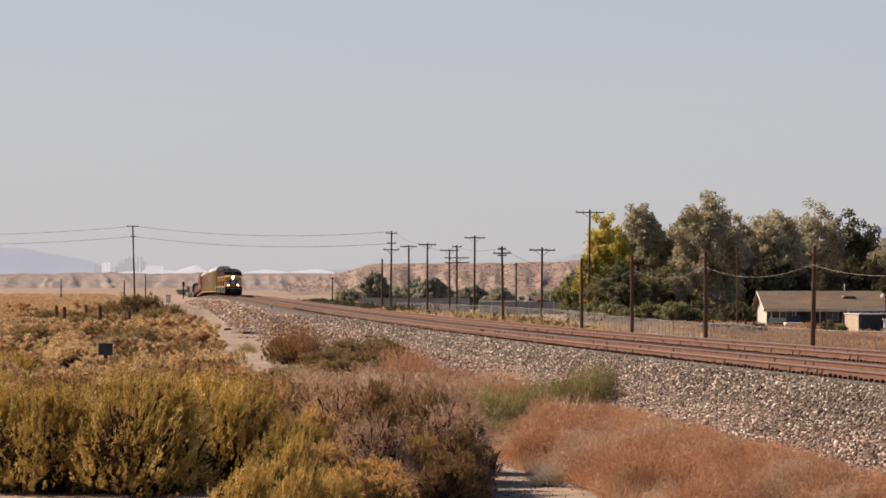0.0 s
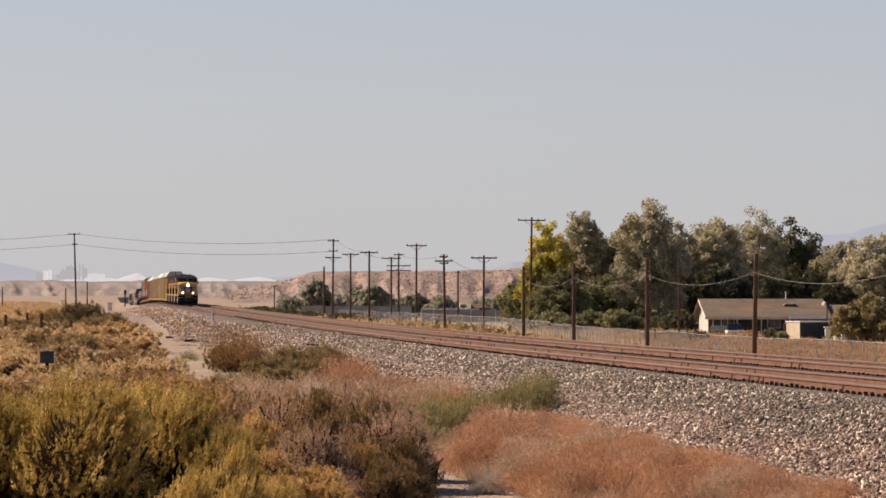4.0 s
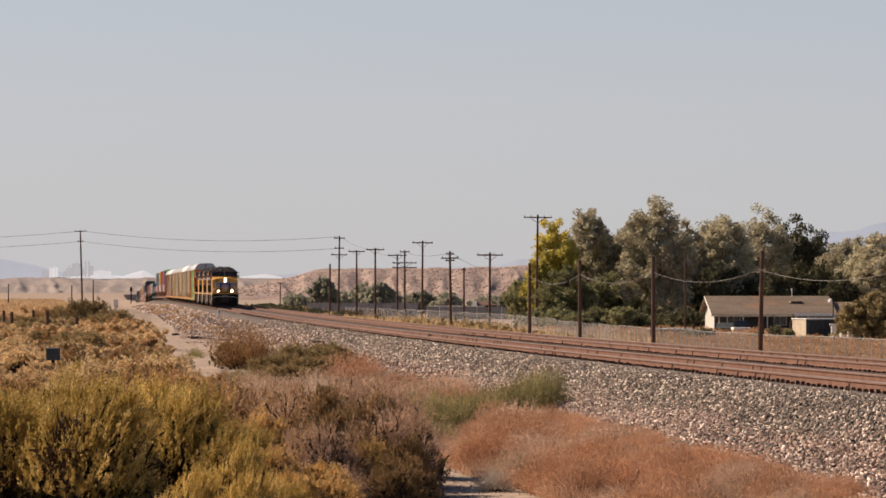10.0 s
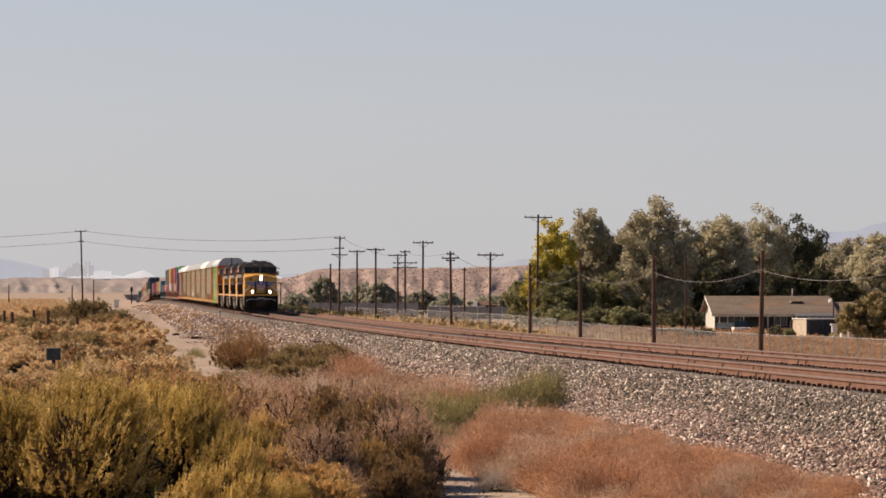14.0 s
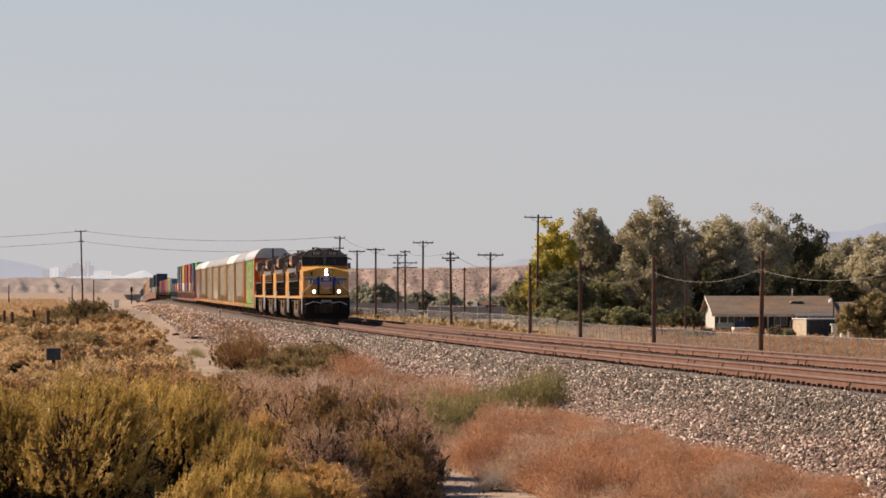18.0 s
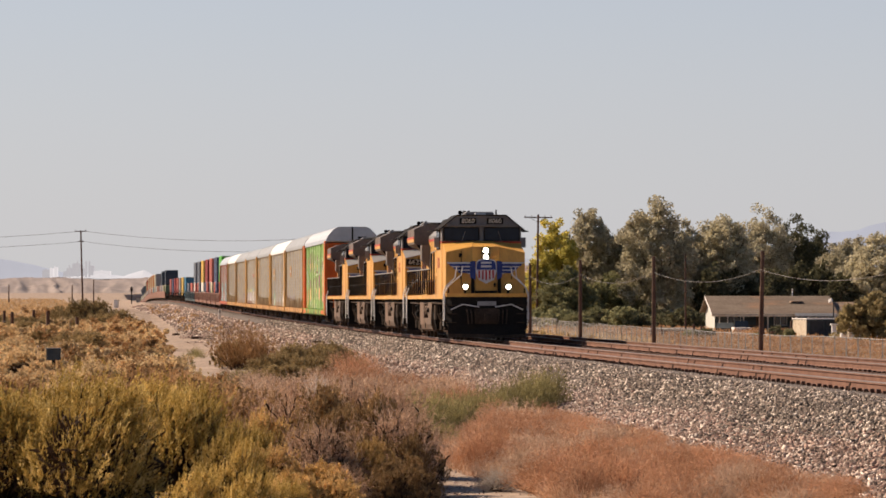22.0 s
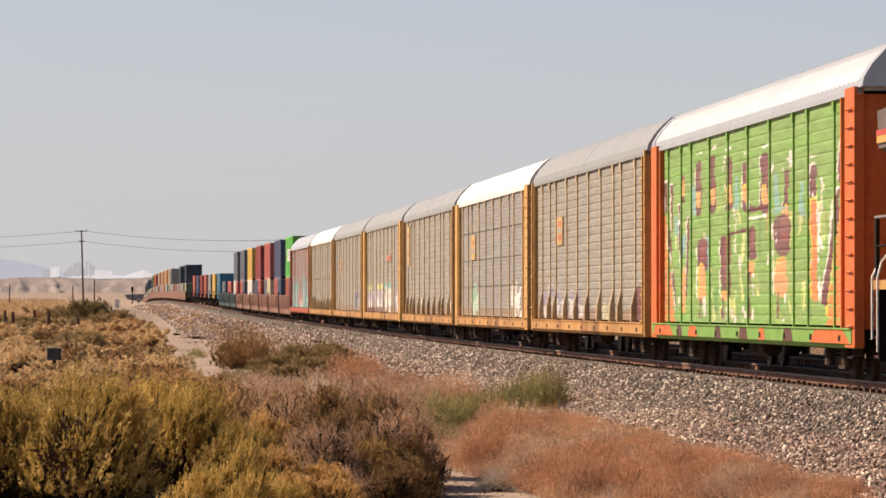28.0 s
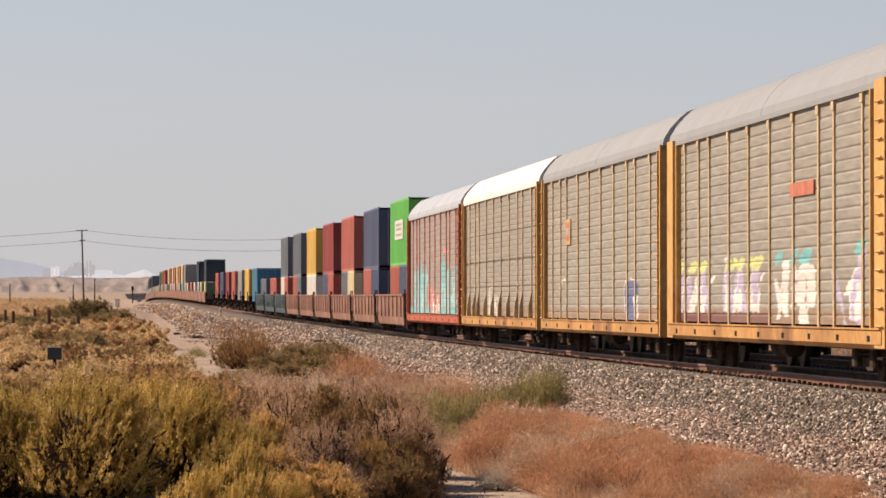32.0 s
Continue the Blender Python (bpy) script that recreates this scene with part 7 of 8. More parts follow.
def spikes(seed, R, H, n, per, leaves, L, rad, ll, lw, upright=0.5, fuzz=0.6, flat=0.86, spread=0.10):
    """Corners of the leaves of a bush whose branches end in bunches of leafy spikes, with gaps between the bunches."""
    rs = np.random.RandomState(seed)
    ph, a = rs.rand(n) * 2 * np.pi, np.sqrt(rs.rand(n))
    lump = 1 + 0.17 * np.sin(3 * ph + seed) + 0.11 * np.sin(5 * ph + 2 * seed) * a
    z = H * (1 - a ** 3.0 * flat) * (1 + 0.13 * np.sin(4.1 * a * np.cos(ph) + seed) * np.sin(3.7 * a * np.sin(ph) - seed)) * (1.02 - 0.34 * rs.rand(n) ** 1.8)
    E = np.stack([R * a * lump * np.cos(ph), R * a * lump * np.sin(ph), z], 1)
    B = E * np.array([0.3, 0.3, 0.0])
    tang = unit(E * np.array([0.75, 0.75, 0.5]) + np.array([0, 0, upright * 0.8]))
    S = E[:, None, :] - tang[:, None, :] * L * 1.2 + spread * rs.normal(size=(n, per, 3)) * np.array([1, 1, 0.55])
    D = unit(tang[:, None, :] + 0.30 * rs.normal(size=(n, per, 3)) + np.array([0.0, 0, 0.3]))
    ln = L * (0.55 + 0.9 * rs.rand(n, per, 1))
    t = rs.rand(n, per, leaves, 1)
    out = rs.normal(size=(n, per, leaves, 3))
    out = unit(out - D[:, :, None, :] * (out * D[:, :, None, :]).sum(-1, keepdims=True))
    P = S[:, :, None, :] + D[:, :, None, :] * ln[:, :, None, :] * t + out * (rad * (1 - 0.85 * t)) * rs.rand(n, per, leaves, 1)
    dirn = unit(D[:, :, None, :] + fuzz * out + 0.25 * rs.normal(size=P.shape))
    side = unit(np.cross(dirn, rs.normal(size=P.shape)))
    s = (1.15 - 0.5 * t) * (0.7 + 0.6 * rs.rand(n, per, leaves, 1))
    l, w = dirn * ll * s, side * lw * s
    v = np.stack([P - 0.1 * l, P + 0.45 * l + w, P + l, P + 0.45 * l - w], 3)
    v[..., 2] = np.maximum(v[..., 2], 0.0)
    return v.reshape(-1, 3), B, E


def twigs(seed, R, H, n, seg, w, curl=0.35):
    """Thin bent twigs that fill a dome from the root outwards."""
    rs = np.random.RandomState(seed)
    ph, a = rs.rand(n) * 2 * np.pi, np.sqrt(rs.rand(n))
    lump = 1 + 0.15 * np.sin(3 * ph + seed)
    E = np.stack([R * a * lump * np.cos(ph), R * a * lump * np.sin(ph), H * (1 - 0.6 * a ** 2.4) * (0.5 + 0.55 * rs.rand(n))], 1)
    p = E * (0.35 + 0.45 * rs.rand(n, 1))
    d = unit(E - p * 0.4 + 0.5 * rs.normal(size=E.shape) * R)
    step = np.linalg.norm(E, axis=1, keepdims=True) * 0.45 / seg
    out = []
    for k in range(seg):
        d = unit(d + curl * rs.normal(size=d.shape))
        q = p + d * step
        side = unit(np.cross(d, rs.normal(size=d.shape))) * w * (1 - 0.6 * k / seg)
        out.append(np.stack([p - side, p + side, q + side * 0.7, q - side * 0.7], 1))
        p = q
    v = np.concatenate(out, 0)
    v[..., 2] = np.maximum(v[..., 2], 0.0)
    return v.reshape(-1, 3)


TEMPLATES = {}


def bush_template(kind, variant, lod):
    """Leaves and stems of a bush one metre wide and high; lod 2 for the nearest, 0 for the farthest."""
    key = (kind, variant, lod)
    if key in TEMPLATES:
        return TEMPLATES[key]
    sd = 11 * variant + len(kind) * 7 + 5 * lod
    k = (0.11, 0.30, 0.85)[lod]
    g = (2.3, 1.65, 1.08)[lod]
    mats = {"saltbush": SALT, "ochre_bush": OCHRE, "umber_bush": UMBER, "olive_bush": OLIVEB, "green_bush": GREENW, "rust_bush": RUSTW, "pale_bush": PALEW, "tumbleweed": TWIG, "twiggy_bush": TWIGGY, "fluffy_bush": FLUFF, "golden_bush": GOLD, "dark_bush": SHADY}
    m = mats[kind]
    if kind == "tumbleweed":
        v = twigs(sd, 1.0, 1.0, int(4300 * k), 6, 0.0048 * g, 0.7)
        v2, B, E = spikes(sd + 1, 0.9, 0.93, int(70 * k), 6, 16, 0.14, 0.03, 0.04 * g, 0.007 * g, fuzz=0.9)
        v = np.concatenate([v, v2])
    elif kind == "twiggy_bush":
        v, B, E = sprigs(sd, 1.0, 1.0, int(330 * k), 16, 0.075 * g, 0.008 * g, flat=0.45, upright=0.4, along=0.85, tight=0.9, jit=0.04)
    elif kind in ("rust_bush", "pale_bush", "green_bush", "fluffy_bush"):
        v, B, E = sprigs(sd, 1.0, 1.0, int(1050 * k), 7, 0.085 * g, 0.0052 * g, flat=0.72, upright=0.6, along=0.6)
    elif kind == "saltbush":
        v, B, E = spikes(sd, 1.0, 1.0, int(250 * k), 6, 26, 0.21, 0.032, 0.036 * g, 0.0072 * g, upright=0.5, fuzz=0.5, spread=0.11)
    else:
        v, B, E = spikes(sd, 1.0, 1.0, int(150 * k), 6, 20, 0.15, 0.045, 0.050 * g, 0.013 * g, upright=0.5, fuzz=0.95, spread=0.10)
    leaf = quads_mesh("foliage", v, 0, m)
    st = Kit()
    for i in range(0, len(E), max(1, len(E) // (70 if lod == 2 else 16))):
        st.rod(B[i], B[i] * 0.35 + E[i] * 0.65, 0.012, 3, 0.006, caps=False)
    stems = st.mesh("stems", WOODY)
    if lod and kind in ("saltbush", "ochre_bush", "umber_bush", "tumbleweed", "golden_bush", "dark_bush"):
        # dead woody twigs fill the inside
        woody = quads_mesh("stems", twigs(sd + 3, 0.82, 0.84, int(1300 * k), 4, 0.02 * g, 0.5), 0, WOODY)
        merged = bmesh.new()
        merged.from_mesh(stems)
        merged.from_mesh(woody)
        merged.to_mesh(stems)
        merged.free()
    TEMPLATES[key] = (leaf, stems)
    return TEMPLATES[key]


BUSH_WORDS = {"saltbush": "yellow-green saltbush with upright feathery sprigs", "ochre_bush": "ochre-tan dry desert bush", "umber_bush": "brown dry desert bush", "olive_bush": "dark olive desert bush", "green_bush": "low soft green weed clump",
              "rust_bush": "rust-red dry weed clump", "pale_bush": "pale pinkish dry weed clump", "tumbleweed": "large mauve-brown tangled tumbleweed bush", "twiggy_bush": "upright brown-green twiggy bush", "fluffy_bush": "whitish fluffy dry weed clump", "golden_bush": "golden-tan leafy desert bush", "dark_bush": "dark brown-green dense desert bush"}
_bush_no = [0]


def bush(kind, x, y, r, h, lean=0.0):
    _bush_no[0] += 1
    n = _bush_no[0]
    lod = 2 if y < 72 or kind == "rust_bush" and y < 145 or kind == "olive_bush" and (y < 145 or r > 1.35) or kind == "twiggy_bush" else 1 if y < 145 else 0
    leaf, stems = bush_template(kind, n % 3, lod)
    ob = thing("bush" if "weed" not in BUSH_WORDS[kind] else "weed_clump", BUSH_WORDS[kind], "bush", BUSH_WORDS[kind])
    ob.matrix_world = pose(x, y, gz(x, y) - 0.02, 0, lean) @ pose(0, 0, 0, 0, 0, (n * 137.5) % 360) @ Matrix.Diagonal((r, r, h, 1))
    part("foliage", leaf, None, ob)
    if "weed" not in ob.name or y < 68:
        part("woody_core" if "weed" not in ob.name else "stalks", stems, None, ob)
    return ob


# nearest saltbushes
for x, y, r, h in ((-6.35, 62.5, 1.15, 1.62), (-5.1, 61.5, 1.15, 1.72), (-3.95, 63.5, 1.05, 1.58), (-3.0, 61.5, 0.65, 1.15), (-5.9, 66, 1.2, 1.65), (-4.6, 67, 1.2, 1.6), (-7.3, 63, 1.1, 1.7),
                   (-3.15, 51.5, 0.5, 1.04), (-2.4, 50.5, 0.5, 1.08), (-2.0, 52.5, 0.32, 0.82), (-2.8, 57.5, 0.5, 1.0)):
    bush("saltbush", x, y, r, h, 15)
for x, y, r, h in ((-1.85, 55.5, 0.55, 0.66), (-1.35, 55.5, 0.45, 0.55), (-2.35, 58.5, 0.55, 0.85), (-1.62, 58.5, 0.5, 0.66), (-2.6, 64.5, 0.6, 1.25), (-0.98, 61.2, 0.42, 0.98), (-1.95, 61.7, 0.36, 1.02)):
    bush("golden_bush", x, y, r, h)
# tangled bushes in the middle
for x, y, r, h in ((-2.35, 66.5, 1.1, 1.62), (-1.35, 67, 1.15, 1.8), (-0.75, 63, 0.85, 1.45), (-1.75, 61, 0.85, 1.3), (-1.0, 70, 1.2, 1.75), (-2.6, 71, 1.2, 1.65), (-0.62, 66, 0.7, 1.4), (-2.05, 62.4, 0.7, 0.95), (-1.15, 61.4, 0.7, 0.82), (-1.6, 59.9, 0.7, 0.68)):
    bush("tumbleweed", x, y, r, h)
# dark hollow of the tangle: its shade is put into the leaf colour
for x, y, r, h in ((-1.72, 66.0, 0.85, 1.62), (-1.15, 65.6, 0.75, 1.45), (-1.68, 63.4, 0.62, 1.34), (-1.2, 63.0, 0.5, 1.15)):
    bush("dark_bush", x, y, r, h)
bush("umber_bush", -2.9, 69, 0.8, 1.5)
# right flank of the tangle, its shade put into dark leaves
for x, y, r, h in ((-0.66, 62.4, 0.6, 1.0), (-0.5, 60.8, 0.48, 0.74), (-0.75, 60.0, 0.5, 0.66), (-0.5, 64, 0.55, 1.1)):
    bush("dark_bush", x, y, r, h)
for x, y, r, h in ((-3.3, 84, 1.2, 1.1), (-2.2, 86, 1.2, 1.0), (-3.4, 92, 1.4, 1.0), (-1.6, 95, 1.2, 0.9), (-4.6, 97, 1.3, 0.95), (-0.9, 101, 1.1, 0.8), (-2.3, 104, 1.3, 0.9), (-0.3, 110, 1.2, 0.75), (-1.6, 113, 1.3, 0.8), (0.1, 118, 1.0, 0.6)):
    bush("pale_bush", x, y, r, h)
for x, y, r, h in ((-0.4, 104, 0.9, 0.7), (0.5, 106, 0.9, 0.6), (-1.2, 122, 1.1, 0.7), (-3.1, 136, 1.1, 1.15), (-2.5, 138, 0.95, 0.95), (-2.7, 133, 0.9, 0.8), (-3.5, 133, 0.8, 0.7), (0.3, 98, 0.8, 0.5), (-0.7, 93, 0.8, 0.6)):
    bush("rust_bush", x, y, r, h)
for x, y, r, h in ((-4.5, 139, 1.35, 1.3), (-3.7, 141, 1.2, 1.25), (-5.3, 138, 1.1, 1.05), (-4.9, 134, 1.1, 0.8), (-4.1, 136, 1.0, 0.95)):
    bush("olive_bush", x, y, r, h)
for x, y, r, h in ((-6.3, 108, 0.9, 0.75), (-5.3, 104, 1.0, 0.8), (-4.6, 112, 1.1, 0.75), (-5.6, 128, 1.0, 0.7), (-6.6, 134, 0.8, 0.6), (-3.6, 124, 1.1, 0.8), (-4.1, 88, 1.1, 1.0), (-5.0, 80, 1.1, 1.1)):
    bush("pale_bush", x, y, r, h)
for x, y, r, h in ((-4.3, 77, 1.0, 1.35), (-5.6, 86, 1.0, 1.25), (-6.4, 95, 1.1, 1.2), (-7.0, 104, 1.1, 1.15), (-7.6, 112, 1.1, 1.15), (-8.5, 122, 1.1, 1.1), (-9.6, 134, 1.2, 1.15)):
    bush("umber_bush", x, y, r, h)
for x, y, r, h in ((-12.0, 129.6, 0.75, 0.84), (-12.6, 126, 1.0, 0.76), (-11.3, 127.5, 0.9, 0.66), (-12.0, 119, 1.0, 0.7), (-10.6, 117, 1.1, 0.8), (-12.9, 112, 1.1, 0.8), (-11.4, 110, 1.0, 0.75)):
    bush("ochre_bush", x, y, r, h)
bush("twiggy_bush", -7.6, 163, 1.35, 1.9)
bush("twiggy_bush", -6.9, 162, 0.9, 1.5)
bush("olive_bush", -8.35, 164.5, 0.7, 1.0)
for px, d, r, h in ((345, 196, 0.55, 0.5), (352, 190, 0.4, 0.4), (385, 128, 0.7, 0.5), (405, 131, 0.8, 0.6), (420, 134, 0.6, 0.5), (432, 138, 0.7, 0.55)):
    bush("green_bush", (px - 784) * d / 7627, d, r, h)
for x, y, r, h in ((-5.9, 116, 0.9, 0.55), (-5.2, 119, 0.8, 0.5), (-6.5, 121, 0.7, 0.5), (-9.0, 188, 0.8, 0.9), (-9.6, 160, 0.5, 0.6), (-0.9, 84, 0.8, 0.7), (-0.3, 82, 0.7, 0.65), (-0.8, 78.5, 0.7, 0.6)):
    bush("green_bush", x, y, r, h)
for i in range(34):
    u = (i * 0.618) % 1
    d = 79.5 + 17.5 * u + 3.0 * ((i * 0.381) % 1)
    bush("green_bush", (-79 + 275 * u) * d / 7627, d, 0.55 + 0.15 * math.sin(i * 2.1), 0.98 + 0.14 * math.sin(i * 1.3) - 0.12 * u)
# rust-coloured weeds between the path and the stones
_rs = np.random.RandomState(5)


def foot_of_bank(y):
    """Sideways place of the ballast's foot."""
    return 6.61 - 0.0765 * (y - 94.6) - 4.3


for i in range(150):
    y = 52 + 38 * _rs.rand() ** 1.1
    toe = foot_of_bank(y) - 0.35
    left = float(np.interp(y, [56, 66, 71, 78, 92], [2.1, 1.55, 0.75, 0.25, 1.1]))
    x = left + (toe - left) * _rs.rand()
    pick = _rs.rand()
    edge = min(1.0, 0.45 + 0.5 * (toe - x))
    kind = "rust_bush" if pick < 0.68 else "pale_bush"
    bush(kind, x, y, 0.45 + 0.5 * _rs.rand(), (0.34 + 0.50 * _rs.rand() ** 1.3) * edge)
for px, py, r, h in ((1035, 772, 0.3, 0.42), (1062, 790, 0.35, 0.42), (1118, 808, 0.35, 0.4), (1165, 840, 0.4, 0.38), (1190, 850, 0.35, 0.36), (880, 790, 0.4, 0.4), (560, 690, 0.5, 1.0), (600, 700, 0.5, 0.9)):
    d = 7627 * 2.35 / (py - 515)
    bush("fluffy_bush", (px - 784) * d / 7627, d, r, h)


def path_left(y):
    return float(np.interp(y, [60, 111, 138, 170, 216, 300, 400, 700], [-1.5, -5.7, -8.3, -10.6, -13.8, -20.6, -29.0, -55]))


# the field of dry bushes left of the sandy path
_rs = np.random.RandomState(8)
placed = []
for tries in range(3000):
    y = 70 * (330 / 70) ** _rs.rand()
    x0, x1 = -0.112 * y - 2.5, path_left(y) - 0.7
    if x1 <= x0:
        continue
    x = x0 + (x1 - x0) * _rs.rand()
    gap = 1.6 if y < 130 else 2.2
    if y < 76 and x > -5.2 or abs(x + 11.6) < 1.9 and 108 < y < 134 or any((x - a) ** 2 + ((y - b) * 0.55) ** 2 < gap**2 for a, b in placed):
        continue
    placed.append((x, y))
    pick = _rs.rand()
    kind = "ochre_bush" if pick < 0.62 else "umber_bush" if pick < 0.84 else "saltbush" if y < 150 else "olive_bush"
    big = _rs.rand()
    bush(kind, x, y, 0.8 + 0.75 * big, 0.75 + 0.55 * big)
    if len(placed) > 330:
        break
for x, y, r, h in ((-24.6, 300, 2.3, 2.45), (-22.7, 298, 1.7, 1.75), (-26.8, 306, 2.0, 2.1), (-23.6, 294, 1.5, 1.4), (-25.4, 293, 1.6, 1.2)):
    bush("olive_bush", x, y, r, h)
for x, y, r, h in ((-29.5, 335, 2.4, 1.7), (-32.5, 340, 2.2, 1.6), (-46, 420, 2.2, 1.5), (-21.4, 292, 1.2, 0.9)):
    bush("umber_bush", x, y, r, h)


def scrub(name, label, n, seed, material, area, size, per=10):
    """Many small far clumps as one sheet of leaves."""
    rs = np.random.RandomState(seed)
    x, y = area(rs, n)
    z = ground_height(x, y)
    c = np.stack([x, y, z], 1)
    s = size * (0.5 + rs.rand(n, 1, 1))
    P = c[:, None, :] + rs.normal(size=(n, per, 3)) * s * np.array([0.45, 0.45, 0.0]) + np.array([0, 0, 1]) * s * rs.rand(n, per, 1) * 0.6
    d = unit(rs.normal(size=(n, per, 3)) + np.array([0, 0, 0.8]))
    sd = unit(np.cross(d, rs.normal(size=d.shape)))
    ll = 0.35 * s
    v = np.stack([P - 0.2 * ll * d, P + sd * ll * 0.3, P + d * ll, P - sd * ll * 0.3], 2).reshape(-1, 3)
    ob = new(name, quads_mesh(name, v, 0, material))
    return tagged(ob, label, "scrub", kind="stuff")


def left_field(rs, n):
    y = 300 * (1500 / 300) ** rs.rand(n)
    return np.interp(y, [300, 400, 700, 1500], [-22.0, -31.5, -58, -135]) - rs.rand(n) * (0.04 * y + 12), y


def right_strip(lo, hi, y0, y1):
    def f(rs, n):
        y = y0 + (y1 - y0) * rs.rand(n)
        lat = lo + (hi - lo) * rs.rand(n)
        return np.interp(y, _TY, _TX) - lat, y
    return f


scrub("field_scrub", "low tan scrub covering the far field", 6500, 1, STRAW, left_field, 0.55)
scrub("field_scrub", "brown scrub scattered over the far field", 1500, 2, UMBER, left_field, 0.7)
scrub("dry_grass", "straw-coloured dry grass beyond the tracks", 8000, 3, STRAW, right_strip(-8.5, -30, 330, 640), 0.7)
scrub("dry_grass", "rust-coloured dry grass along the fence", 11000, 4, DRYG, right_strip(-9, -45, 150, 420), 0.45)
scrub("dry_grass", "tan dry grass in the yard behind the fence", 7000, 9, DRYG, right_strip(-22, -80, 200, 520), 0.45)
scrub("field_scrub", "olive scrub beyond the tracks", 150, 6, OLIVEB, right_strip(-10, -26, 330, 900), 1.5, 24)
scrub("field_scrub", "dry scrub on the sandy bank", 22, 7, UMBER, right_strip(5.5, 9, 280, 700), 0.6, 20)


def blades(name, label, n, seed, material, area, h, w):
    """Thin upright blades as one object."""
    rs = np.random.RandomState(seed)
    x, y = area(rs, n)
    z = ground_height(x, y)
    p = np.stack([x, y, z], 1)
    mound = 0.5 + 0.3 * np.sin(x * 2.3 + 1.1 * np.sin(y * 0.9)) * np.sin(y * 0.62 + 0.9 * np.sin(x * 1.7)) + 0.2 * np.sin(x * 4.7 + y * 1.9)
    edge = np.clip(0.3 + 0.9 * (foot_of_bank(y) - x), 0.3, 1.0)
    tip = p + np.stack([0.35 * rs.normal(size=n), 0.35 * rs.normal(size=n), np.ones(n)], 1) * (h * (0.25 + 1.25 * mound) * edge * (0.5 + 0.7 * rs.rand(n)))[:, None]
    a = rs.rand(n) * np.pi
    sd = np.stack([np.cos(a), np.sin(a), np.zeros(n)], 1) * w
    ob = new(name, quads_mesh(name, np.stack([p - sd, p + sd, tip], 1).reshape(-1, 3), 0, material, 3))
    return tagged(ob, label, "grass", kind="stuff")


def rust_area(rs, n):
    y = 54 + 39 * rs.rand(n)
    toe = foot_of_bank(y) + 0.1
    left = np.interp(y, [56, 66, 71, 78, 92], [1.8, 1.2, 0.35, -0.35, 0.2])
    return left + (toe - left) * rs.rand(n), y


def pale_area(rs, n):
    y = 80 + 60 * rs.rand(n)
    toe = foot_of_bank(y) - 0.1
    return toe - rs.rand(n) * np.interp(y, [80, 110, 140], [3.6, 5.2, 4.2]), y


blades("weeds", "rust-red dry weeds between path and ballast", 30000, 21, RUSTW, rust_area, 0.27, 0.005)
blades("weeds", "pale dry weeds among the rust-red ones", 14000, 22, PALEW, rust_area, 0.28, 0.005)
blades("weeds", "pale pinkish dry weeds beside the ballast", 26000, 23, PALEW, pale_area, 0.4, 0.007)


